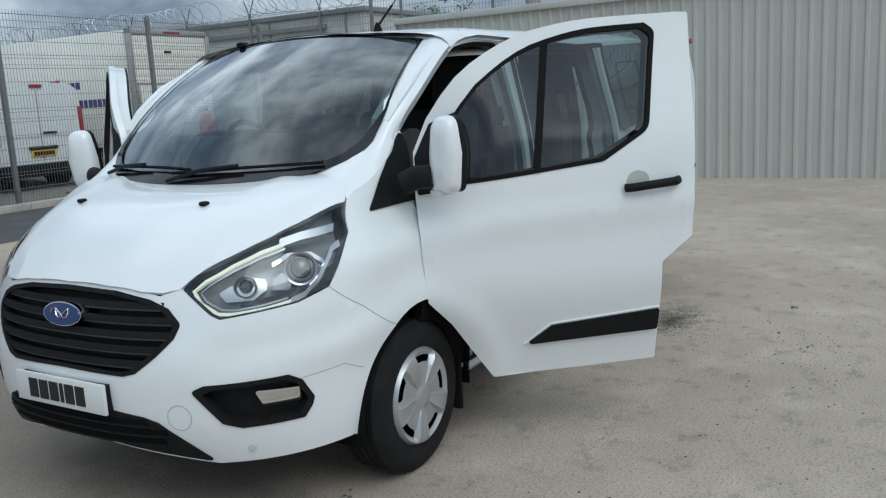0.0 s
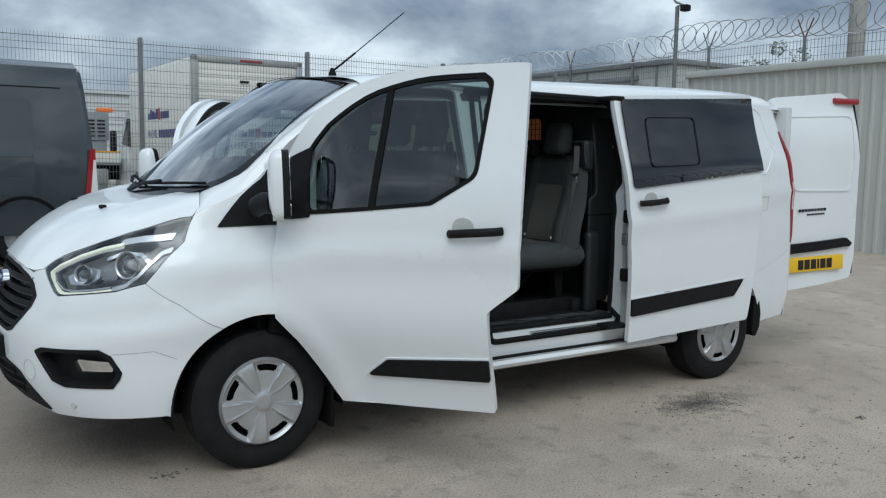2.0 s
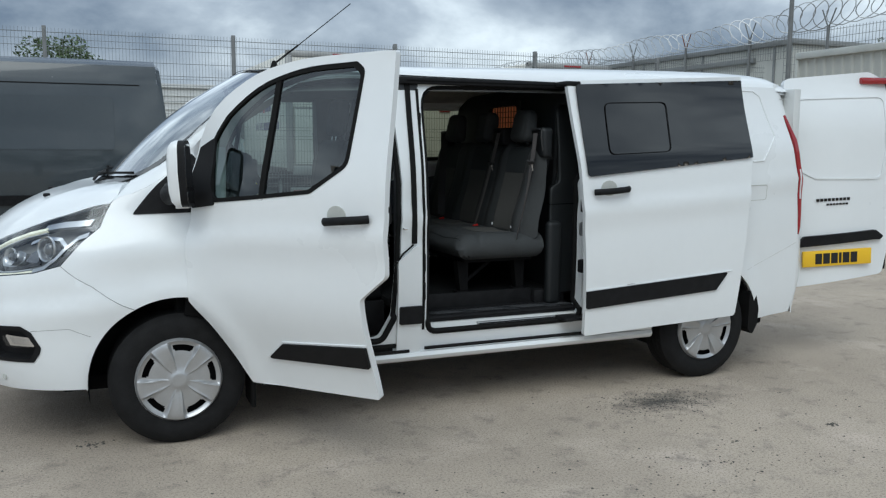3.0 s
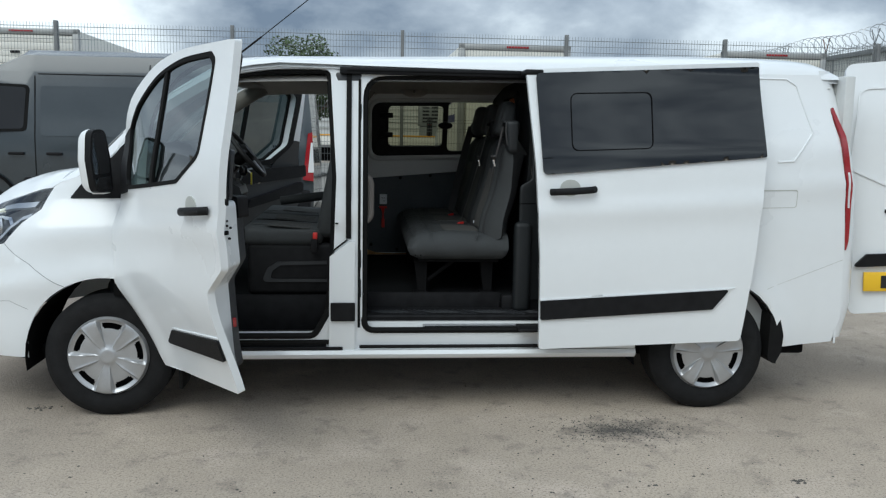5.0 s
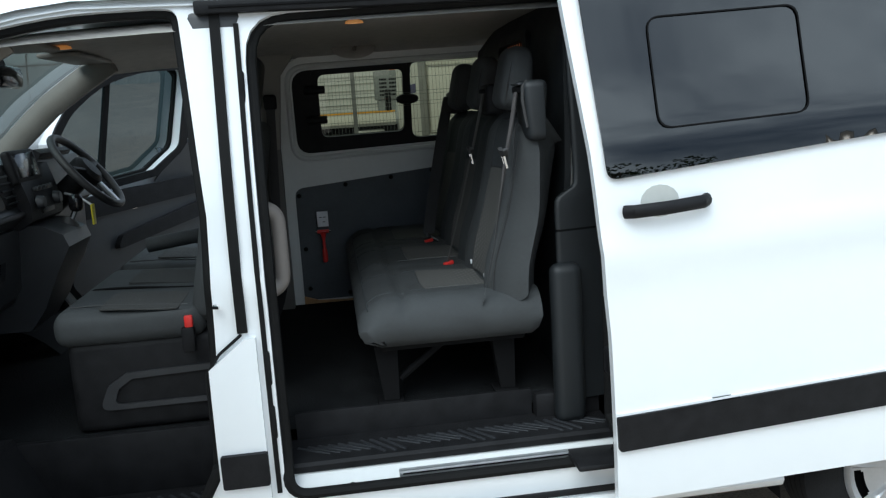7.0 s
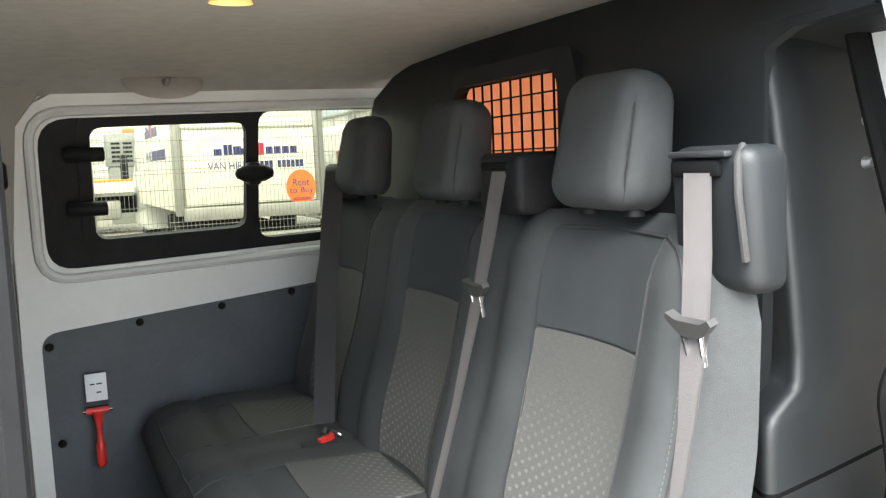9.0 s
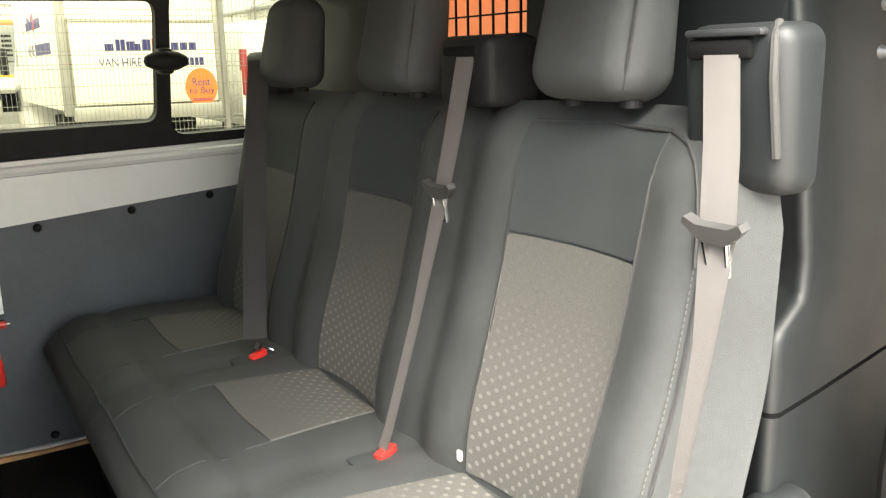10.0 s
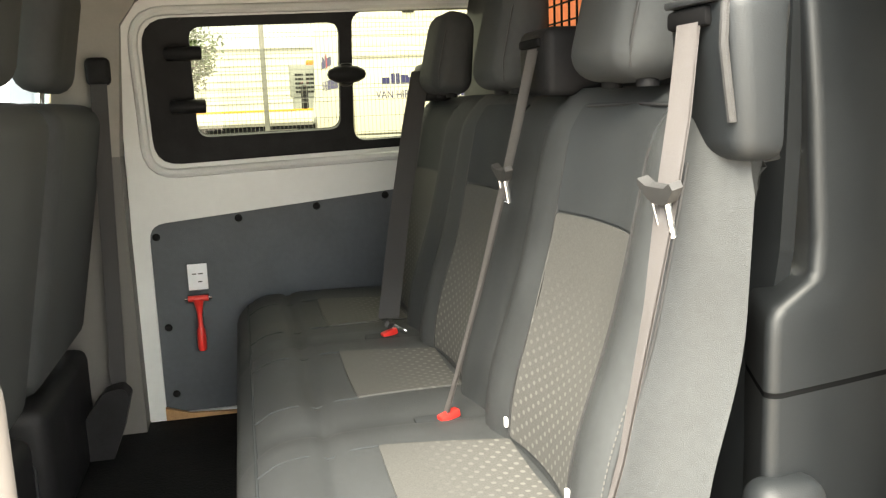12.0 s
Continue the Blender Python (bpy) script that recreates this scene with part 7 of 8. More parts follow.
    Shape().tube([(x, ramp(x, [1.27, 1.34, 1.37, 1.39], [-0.815, -0.795, -0.777, -0.77]), z) for x, z in (tuple(p)[:2] for p in grip)], 0.018, 16, flat=(0.020, 0.023)).make("grab_handle", HANDLE, van, "grey-beige moulded grab handle")
    # inner skin of the nearside behind the opening
    s = Shape()
    # unseen load bay, lining and floor pale to bounce light onto the orange
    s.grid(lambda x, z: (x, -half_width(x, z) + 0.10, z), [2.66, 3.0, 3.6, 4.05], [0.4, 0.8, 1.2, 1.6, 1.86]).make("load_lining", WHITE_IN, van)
    Shape().box(2.44, 4.05, -0.8, 0.8, 0.58, 0.62).make("load_floor", BOUNCE_FLOOR, van)


shell_inside()


def bulkhead():
    """Moulded dark partition behind the bench, with a barred orange window."""
    def fn(y, z):
        dip = -0.02 * math.exp(-(((z - 1.0) / 0.35) ** 2))
        return (2.29 + dip + 0.06 * smoothstep(1.78, 1.88, z), y, z)
    hole = fillet([(-0.215, 1.580), (0.215, 1.580), (0.215, 1.775), (-0.215, 1.775)], 0.045)
    out = fillet([(-0.69, 0.60, 0), (0.86, 0.60, 0), (0.86, 1.20, 0.1), (0.80, 1.72, 0.1), (0.70, 1.885, 0.08), (-0.865, 1.885, 0.0), (-0.865, 1.775, 0.0), (-0.745, 1.765, 0.02), (-0.70, 1.745, 0.01), (-0.70, 1.315, 0.01), (-0.69, 1.235, 0.01)], 0.05)
    b = panel("bulkhead", out, fn, 0.02, BULK, van, holes=[hole], step=0.08, sign=-1, label="dark moulded bulkhead with barred window")
    rim = [(p[0] * 1.28, 1.678 + (p[1] - 1.678) * 1.32) for p in hole]
    panel("window_surround", rim, fn, 0.03, BULK, b, holes=[hole], step=0.05, sign=-1, lift=0.012)
    # translucent stand-in, lit from behind, for something orange in the load bay
    panel("orange_backdrop", [(-0.25, 1.55), (0.25, 1.55), (0.25, 1.80), (-0.25, 1.80)], lambda y, z: (2.325, y, z), 0.0, ORANGE, b, step=0.1, label="orange stand-in for something orange behind the bars")
    for i in range(11):
        y = -0.205 + i * 0.041
        Shape().box(2.302, 2.306, y - 0.0015, y + 0.0015, 1.57, 1.785).make("window_bar", RUBBER, b)
    for i in range(6):
        z = 1.592 + i * 0.036
        Shape().box(2.298, 2.302, -0.22, 0.22, z - 0.0015, z + 0.0015).make("window_bar", RUBBER, b)
    # side return: rounded edge with a step forward at mid height, running back and out to the door pillar
    edge = [(0.60, 2.228, -0.752), (1.0, 2.228, -0.752), (1.15, 2.228, -0.752), (1.157, 2.228, -0.752), (1.22, 2.228, -0.752), (1.245, 2.230, -0.751), (1.258, 2.238, -0.749), (1.285, 2.286, -0.741), (1.297, 2.294, -0.739), (1.34, 2.296, -0.738), (1.5, 2.296, -0.722), (1.66, 2.296, -0.700), (1.72, 2.296, -0.688), (1.745, 2.298, -0.684), (1.762, 2.302, -0.680)]
    def return_face(i, j):
        z, ex, ey = edge[i]
        near = [(0.05, 0.12), (0.014, 0.035), (0.005, 0.012), (0.001, 0.003), (0.0, -0.003), (0.002, -0.008), (0.007, -0.012), (0.016, -0.0135)]
        if j < 8:
            return (ex + near[j][0], ey + near[j][1], z)
        k = (j - 7) / 4
        x = ex + 0.026 + (2.62 - ex - 0.026) * k
        lean = ey + 0.752 - 0.21 * (ex - 2.228)
        flat = -0.752 + 0.21 * (x - 2.228) + lean - 0.019
        return (x, flat, z)
    Shape().grid(return_face, range(3, len(edge)), range(12)).make("side_return", BULK, b, sharp=70)
    Shape().grid(return_face, range(0, 3), range(12)).make("lower_return", BULK, b, sharp=70)
    Shape().grid(lambda z, j: Vector(return_face(2, j)[:2] + (z,)) + Vector((0.003, 0.003, 0)), (1.13, 1.18), range(12)).make("return_groove", DARK, b)
    Shape().grid(lambda i, j: (2.296 + 0.006 * j * j + 0.05 * (j > 2), -0.66 - 0.045 * i, 1.772 - 0.004 * j + 0.01 * (j == 0)), range(6), range(6)).make("return_header", BULK, b, sharp=70)
    for z in (1.585, 1.645):
        Shape().lathe([(0.0, -0.014), (0.006, -0.012), (0.009, 0.0), (0.0, 0.002)], 12, pose(2.46, -0.722, z)).make("catch_pin", STEEL, b)
    Shape().box(2.20, 2.30, -0.80, -0.735, 0.535, 1.052, 0.03, 5).make("seat_side_cover", BULK, b)


bulkhead()


# bench seat
bench = root("bench_seat", "three-place charcoal fabric bench seat with headrests", "seat")
SEATS = (-0.522, 0.01, 0.535)


def back_x(y, z):
    x = 2.035 + 0.215 * (z - 0.98)
    for c in SEATS:
        d = abs(y - c)
        x -= 0.022 * math.exp(-(((d - 0.185) / 0.055) ** 2)) - 0.012 * math.exp(-((d / 0.11) ** 2))
    for g in (-0.262, 0.27):
        x += 0.014 * math.exp(-(((y - g) / 0.012) ** 2))
    top = max(0, (z - 1.44) / 0.085)
    edge = max(0, (abs(y - 0.02) - 0.73) / 0.085)
    roll = ramp(z, [0.95, 1.1, 1.22, 1.31, 1.44], [0.092, 0.086, 0.076, 0.062, 0.042])
    return x + 0.045 * top**2.2 + roll * min(1.2, edge) ** 2.2 - 0.02 * math.exp(-(((z - 1.06) / 0.12) ** 2))


def back_fn(y, z):
    return (back_x(y, z), y, z)


def cushion_z(x, y):
    z = 0.985 + 0.006 * math.sin((x - 1.6) * 7)
    for c in SEATS:
        z -= 0.012 * math.exp(-(((y - c) / 0.12) ** 2))
    for g in (-0.262, 0.27):
        z -= 0.012 * math.exp(-(((y - g) / 0.02) ** 2))
    f = max(0, (1.70 - x) / 0.10)
    e = max(0, (abs(y - 0.035) - 0.765) / 0.06)
    return z - 0.055 * f**2.4 - 0.035 * min(1.3, e) ** 2.2 - 0.01 * math.exp(-(((x - 1.74) / 0.012) ** 2))


def bench_parts():
    out = fillet([(-0.80, 0.945, 0.03), (0.84, 0.945, 0.03), (0.83, 1.40, 0), (0.78, 1.525, 0.06), (-0.785, 1.525, 0.045), (-0.80, 1.40, 0)], 0.03)
    bk = panel("backrest", out, back_fn, 0.13, FABRIC, bench, step=0.028, sign=-1, label="charcoal fabric backrest", sharp=60)
    for i, c in enumerate(SEATS):
        up = fillet([(c - 0.128, 1.342), (c + 0.128, 1.342), (c + 0.135, 1.50), (c - 0.135, 1.50)], 0.01)
        lo = fillet([(c - 0.118, 0.99), (c + 0.118, 0.99), (c + 0.128, 1.338), (c - 0.128, 1.338)], 0.008)
        panel("upper_insert", up, back_fn, 0.008, FABRIC_DK, bk, step=0.03, sign=-1, lift=0.003)
        panel("patterned_insert", lo, back_fn, 0.008, WEAVE, bk, step=0.03, sign=-1, lift=0.0035, label="grey woven seat insert")
        for sg in (-1, 1):
            Shape().tube([Vector(back_fn(c + sg * (0.122 + 0.02 * (z - 0.99)), z)) + Vector((-0.002, 0, 0)) for z in [0.99 + 0.05 * k for k in range(11)]], 0.0022, 5).make("seam_piping", LEATHER, bk)
        # headrest on two posts
        h = Shape()
        h.box(-0.055, 0.055, -0.105, 0.105, 0, 0.203, 0.042, 6)
        m = pose(2.163, c + 0.006, 1.529, 0, 9, 0)
        v2 = []
        for v in h.v:
            k = v[2] / 0.203
            w = 1.0 - 0.05 * abs(2 * k - 1) ** 2 - 0.11 * k * k
            v2.append(m @ Vector((v[0] * (1 - 0.25 * k) - 0.012 * (1 - (v[1] / 0.105) ** 2), v[1] * w, v[2])))
        h.v = v2
        hr = h.make("headrest", FABRIC, bench, "charcoal padded headrest", sharp=60)
        Shape().tube([m @ Vector((-0.036, -0.083, 0.012)), m @ Vector((-0.045, -0.0935, 0.045)), m @ Vector((-0.0415, -0.0915, 0.10)), m @ Vector((-0.037, -0.086, 0.145)), m @ Vector((-0.028, -0.074, 0.183))], 0.002, 5).make("headrest_seam", LEATHER, hr)
        for dy in (-0.055, 0.055):
            Shape().lathe([(0.0, 0.016), (0.011, 0.016), (0.015, 0.010), (0.015, 0.0), (0.0, 0.0)], 14, Matrix.Translation((2.165, c + dy, 1.522)) @ pose(0, 0, 0, 90)).make("post_guide", SATIN, hr)
            Shape().tube([(2.165, c + dy, 1.53), (2.168, c + dy, 1.57)], 0.007, 8).make("headrest_post", CHROME, hr)
    # piping along the top, turning down into the outer bolster
    top = [(SEATS[0] + 0.13, 1.497), (-0.52, 1.500), (-0.66, 1.497), (-0.70, 1.488), (-0.722, 1.468), (-0.732, 1.44), (-0.738, 1.40), (-0.742, 1.355)]
    Shape().tube([(back_x(y, z) - 0.0015, y, z) for y, z in top], 0.0024, 6).make("seam_piping", LEATHER, bk)
    # row of pale stitches down the outer bolster
    st = Shape()
    for k in range(52):
        z = 0.965 + 0.0075 * k
        st.tube([(back_x(-0.742, z) - 0.0015, -0.742, z), (back_x(-0.742, z + 0.004) - 0.0015, -0.742, z + 0.004)], 0.0011, 4)
    st.make("stitching", THREAD, bk, "pale stitched seam")
    Shape().tube([(back_x(-0.748, 0.955 + 0.04 * k) - 0.001, -0.748, 0.955 + 0.04 * k) for k in range(13)], 0.0022, 5).make("seam_piping", LEATHER, bk)
    # cushion
    s = Shape()
    ys = [-0.80, -0.79, -0.77, -0.74] + [-0.72 + 0.03 * i for i in range(53)] + [0.86]
    xs = [1.60, 1.605, 1.615, 1.63, 1.65, 1.67, 1.69, 1.71, 1.725, 1.735, 1.745, 1.755, 1.77, 1.80, 1.85, 1.90, 1.95, 2.0, 2.05, 2.09, 2.13, 2.165]
    s.grid(lambda x, y: (x, y, cushion_z(x, y)), xs, ys)
    n = len(ys)
    k = len(s.v)
    # skirt down to the underside
    ring = [i for i in range(n)] + [(j + 1) * n - 1 for j in range(1, len(xs))] + [(len(xs) - 1) * n + i for i in reversed(range(n - 1))] + [j * n for j in reversed(range(1, len(xs) - 1))]
    low = []
    for q in ring:
        v = s.v[q]
        low.append((v[0] + (0.065 if v[0] < 1.62 else 0.03 if v[0] < 1.66 else -0.03 if v[0] > 2.15 else 0), v[1] + (0.03 if v[1] < -0.78 else 0), 0.838))
    midr = []
    for q in ring:
        v = s.v[q]
        midr.append((v[0] - (0.006 if v[0] < 1.62 else 0), v[1] - (0.008 if v[1] < -0.78 else 0), 0.902))
    roll = [(p[0] * 0.6 + q[0] * 0.4 - (0.012 if p[0] < 1.62 else 0), p[1] * 0.75 + q[1] * 0.25, 0.864) for p, q in zip(midr, low)]
    m = len(ring)
    s.v += midr + roll + low
    for i in range(m):
        j = (i + 1) % m
        s.f.append((ring[i], ring[j], k + j, k + i))
        for t in (0, m):
            s.f.append((k + t + i, k + t + j, k + t + m + j, k + t + m + i))
    s.f.append(tuple(k + 2 * m + i for i in range(m)))
    s.f = [f[::-1] for f in s.f]
    cu = s.make("cushion", FABRIC, bench, "charcoal fabric seat cushion", sharp=70)
    for c in SEATS:
        ins = fillet([(1.815, c - 0.15), (2.02, c - 0.125), (2.02, c + 0.125), (1.815, c + 0.15)], 0.008)
        panel("cushion_insert", ins, lambda x, y: (x, y, cushion_z(x, y)), 0.008, WEAVE, cu, step=0.03, lift=0.0035, label="grey woven cushion insert")
    # piping along the front edge and seams running forward from the inserts
    Shape().tube([(1.628, -0.76 + 0.04 * q, cushion_z(1.628, -0.76 + 0.04 * q) + 0.001) for q in range(41)], 0.003, 6).make("seam_piping", FABRIC_DK, cu)
    for c in SEATS:
        for y in (c - 0.152, c + 0.152):
            Shape().tube([(x, y, cushion_z(x, y) + 0.0005) for x in (1.63, 1.66, 1.70, 1.74, 1.78, 1.815)], 0.0022, 5).make("seam_piping", FABRIC_DK, cu)
    # red buckles in their recesses, child seat tags
    for x, y, z in ((1.943, -0.285, 0.99), (1.937, 0.268, 0.99)):
        Shape().box(x - 0.05, x + 0.03, y - 0.03, y + 0.03, z - 0.014, z - 0.004, 0.004).make("buckle_recess", FABRIC_DK, cu)
        Shape().box(x - 0.012, x + 0.026, y - 0.009, y + 0.009, z - 0.008, z + 0.006, 0.003, m=pose(x, y, z, 0, -12, 20) @ pose(-x, -y, -z)).make("belt_buckle", RED, cu, "red seat belt buckle")
    for y in (-0.392, -0.655):
        Shape().box(back_x(y, 1.01) - 0.006, back_x(y, 1.01), y - 0.005, y + 0.005, 1.003, 1.019, 0.002).make("anchor_tag", PAPER, bk)
    # belts
    def strap(pts, w, name="seat_belt", material=BELT, turn=0.1):
        s = Shape()
        k = len(pts)
        rows = []
        for i, (p, wd, tw) in enumerate(pts):
            d = Vector((turn * math.sin(tw), math.cos(tw), 0)) * wd / 2
            rows.append((Vector(p) - d, Vector(p) + d))
        vs = [q for r in rows for q in r] + [q + Vector((0.003, 0, 0)) for r in rows for q in r]
        fs = [(2 * i, 2 * i + 2, 2 * i + 3, 2 * i + 1) for i in range(k - 1)]
        fs += [(2 * k + 2 * i, 2 * k + 2 * i + 1, 2 * k + 2 * i + 3, 2 * k + 2 * i + 2) for i in range(k - 1)]
        s.add(vs, fs)
        return s.make(name, material, bench, "grey webbing seat belt" if material is BELT else "dark webbing seat belt")
    strap([((2.128, -0.745, 1.60), 0.046, 0), ((2.10, -0.775, 1.49), 0.046, 0), ((2.074, -0.797, 1.40), 0.046, 0.2), ((2.052, -0.805, 1.29), 0.036, 0.7), ((2.02, -0.803, 1.12), 0.030, 1.0), ((1.99, -0.796, 1.0), 0.028, 1.1), ((1.976, -0.79, 0.924), 0.03, 1.2)], 0.048)
    strap([((2.113, -0.276, 1.59), 0.046, 0), ((2.083, -0.284, 1.48), 0.045, 0.2), ((2.058, -0.288, 1.39), 0.044, 0.4), ((2.006, -0.288, 1.2), 0.034, 0.7), ((1.955, -0.284, 1.03), 0.032, 0.7), ((1.945, -0.279, 0.994), 0.03, 0.4)], 0.046)
    # far belt, in darker webbing than the other two
    strap([((2.120, 0.635, 1.595), 0.048, 1.9), ((2.07, 0.545, 1.45), 0.047, 1.9), ((2.00, 0.41, 1.22), 0.046, 1.9), ((1.945, 0.29, 1.02), 0.046, 1.9)], 0.046, material=BELT_DK, turn=1.0)
    # tongues
    for p, tilt in (((2.066, -0.803, 1.412), 15), ((2.054, -0.290, 1.395), 12), ((1.945, 0.29, 1.012), 60)):
        m = pose(*p, 0, -tilt, 0)
        crescent = [(-0.039, 0.006), (-0.035, 0.013), (-0.02, 0.006), (0.02, 0.006), (0.035, 0.013), (0.039, 0.006), (0.022, -0.009), (0.014, -0.013), (-0.014, -0.013), (-0.022, -0.009)]
        Shape().prism([m @ Vector((0, y, z)) for y, z in crescent], m.to_3x3() @ Vector((-0.007, 0, 0)), m.to_3x3() @ Vector((0.006, 0, 0))).make("belt_tongue_grip", BELT_DK, bench)
        Shape().tube([m @ Vector(q) for q in ((-0.003, 0.015, -0.008), (-0.004, 0.012, -0.048), (-0.004, -0.012, -0.048), (-0.003, -0.015, -0.008))], 0.004, 6, flat=(0.0025, 0.004)).make("belt_tongue", CHROME, bench, "chrome belt tongue")
    # retractor housings
    hb = Shape().box(2.13, 2.212, -0.824, -0.682, 1.437, 1.618, 0.024, 5)
    hb.v = [(v[0] + 0.014 * (1.618 - v[2]) / 0.19 * (v[0] < 2.18) - 0.02 * (1.618 - v[2]) / 0.19 * (v[0] > 2.2), v[1], v[2]) for v in hb.v]
    bx = hb.make("belt_housing", BULK, bench, "black seat belt retractor housing")
    Shape().tube([(2.150, -0.800, 1.617), (2.134, -0.808, 1.600), (2.131, -0.811, 1.56), (2.136, -0.812, 1.52), (2.142, -0.812, 1.48)], 0.005, 8).make("edge_strip", BELT_DK, bx)
    Shape().box(2.124, 2.14, -0.785, -0.70, 1.580, 1.602, 0.006).make("belt_slot", DARK, bx)
    Shape().box(2.121, 2.135, -0.80, -0.70, 1.604, 1.612, 0.003).make("slot_lip", TRIM, bx)
    bx = Shape().box(2.115, 2.215, -0.335, -0.195, 1.515, 1.622, 0.016, 3).make("belt_housing", SATIN, bench, "black seat belt retractor housing")
    Shape().box(2.108, 2.12, -0.31, -0.22, 1.592, 1.606, 0.004).make("belt_slot", DARK, bx)
    Shape().box(2.12, 2.20, 0.60, 0.73, 1.515, 1.615, 0.016, 3).make("belt_housing", SATIN, bench)
    # frame and legs
    Shape().box(1.66, 2.12, -0.74, 0.80, 0.815, 0.846, 0.006).make("seat_frame", DARK, bench)
    for y in (-0.66, 0.55):
        for x in (1.64, 2.02):
            Shape().prism([(x, y, 0.82), (x + 0.075, y, 0.82), (x + 0.07, y, 0.64), (x + 0.022, y, 0.64)], (0, -0.03, 0), (0, 0.03, 0)).make("leg", DARK, bench)
            Shape().box(x + 0.0, x + 0.085, y - 0.04, y + 0.04, 0.625, 0.638, 0.005).make("leg_foot", DARK, bench)
        Shape().tube([(1.72, y, 0.70), (1.88, y, 0.82)], 0.012, 8).make("brace", DARK, bench)


bench_parts()

# safety hammer and notice on the lining board
ham = root("safety_hammer", "red emergency window hammer on the lining board", "hammer", at=(1.492, 0.872, 0.99))
Shape().box(-0.03, 0.03, -0.02, 0.0, -0.012, 0.004, 0.004).make("bracket", SATIN, ham)
Shape().tube([(-0.028, -0.03, -0.002), (0.028, -0.03, -0.002)], 0.009, 10).make("head", RED, ham)
Shape().lathe([(0.0, 0.0), (0.016, -0.002), (0.011, -0.025), (0.007, -0.05), (0.008, -0.085), (0.012, -0.095), (0.013, -0.145), (0.010, -0.154), (0.0, -0.156)], 14, pose(0, -0.03, 0)  @ pose(0, 0, 0, 90)).make("grip", RED, ham)
for i in range(3):
    Shape().tube([(0, -0.03, -0.105 - i * 0.016), (0, -0.03, -0.111 - i * 0.016)], 0.0125, 10).make("grip_ring", RED, ham)
for x in (-0.034, 0.034):
    Shape().tube([(x * 0.85, -0.03, -0.002), (x * 1.1, -0.03, -0.002)], 0.004, 8).make("steel_point", CHROME, ham)
lab = Shape().box(1.467, 1.521, 0.866, 0.8705, 1.008, 1.083, 0.001).make("notice_label", PAPER)
tagged(lab, "small white printed notice stuck above the hammer", "label")
bars(lab, pose(1.494, 0.8662, 1.055, 90), -0.015, [0.012, 0.014], 0.003, 0.004, BLACK_INK, "print_line")
bars(lab, pose(1.494, 0.8662, 1.032, 90), 0.0, [0.012], 0.003, 0.004, BLACK_INK, "print_line")


# ---- cab ----
def cab():
    Shape().box(0.06, 1.30, -0.60, 0.88, 0.55, 0.60, 0.004).make("cab_floor", MATBLK, van)
    Shape().box(0.00, 0.05, -0.88, 0.88, 0.42, 0.98, 0.01).make("footwell_wall", MATBLK, van)
    Shape().box(0.35, 1.15, -0.92, -0.62, 0.36, 0.40, 0.006).make("cab_step", SATIN, van)
    Shape().prism([(0.36, -0.62, 0.40), (0.60, -0.62, 0.40), (0.50, -0.62, 0.62), (0.36, -0.62, 0.62)], (0, -0.27, 0), (0, 0, 0)).make("step_end", SATIN, van)
    st = Shape().box(0.58, 1.14, -0.86, -0.66, 0.40, 0.405).make("cab_step_tread", SATIN, van)
    for i in range(16):
        x = 0.60 + i * 0.034
        Shape().box(x, x + 0.012, -0.84, -0.68, 0.404, 0.409, 0.002, m=pose(x, -0.76, 0, 0, 0, 38) @ pose(-x, 0.76, 0)).make("tread_rib", TRIM, st)
    Shape().box(0.40, 1.20, -0.63, -0.60, 0.38, 0.60, 0.006).make("cab_riser", SATIN, van)
    Shape().box(0.55, 1.22, -0.93, -0.905, 0.385, 0.41, 0.006).make("scuff_plate", RUBBER, van)
    # dashboard
    prof = [(-0.10, 1.33), (0.10, 1.40), (0.24, 1.452), (0.33, 1.472), (0.39, 1.468), (0.418, 1.452), (0.425, 1.43), (0.425, 1.312), (0.445, 1.300), (0.458, 1.284), (0.458, 1.262), (0.44, 1.245), (0.425, 1.232), (0.42, 1.12), (0.405, 1.0), (0.37, 0.945), (0.28, 0.905), (0.10, 0.87), (-0.10, 0.86)]
    s = Shape()
    s.prism([(x, -0.76, z) for x, z in prof], (0, 0, 0), (0, 1.52, 0))
    d = s.make("dashboard", TRIM, van, "dark grey moulded dashboard", sharp=40)

    def face(y, z):
        return (0.450 - 0.06 * max(0.0, z - 1.40), y, z)
    tray = fillet([(-0.70, 1.338), (-0.285, 1.325), (-0.40, 1.412), (-0.745, 1.408)], 0.016)
    rim = fillet([(-0.755, 1.318), (-0.235, 1.304), (-0.375, 1.438), (-0.758, 1.432)], 0.02)
    panel("storage_rim", rim, face, 0.03, TRIM, d, holes=[tray], step=0.05, sign=1)
    panel("storage_recess", tray, lambda y, z: (0.4275, y, z), 0.0, DARK, d, step=0.06, sign=1)
    # slanted air vent with slats
    vent = fillet([(-0.215, 1.300), (-0.115, 1.298), (-0.215, 1.440), (-0.345, 1.440)], 0.012)
    panel("vent_surround", vent, face, 0.02, SATIN, d, step=0.05, sign=1, lift=-0.006)
    for i in range(5):
        z = 1.318 + 0.024 * i
        c = -0.165 - 0.115 * (z - 1.30) / 0.14
        Shape().tube([(0.447, c - 0.045, z), (0.451, c + 0.045, z + 0.002)], 0.006, 6, flat=(0.006, 0.0035)).make("vent_slat", TRIM, d)
    Shape().box(0.425, 0.470, -0.74, -0.12, 1.262, 1.284, 0.010, 3).make("dash_shelf", LEATHER, d)
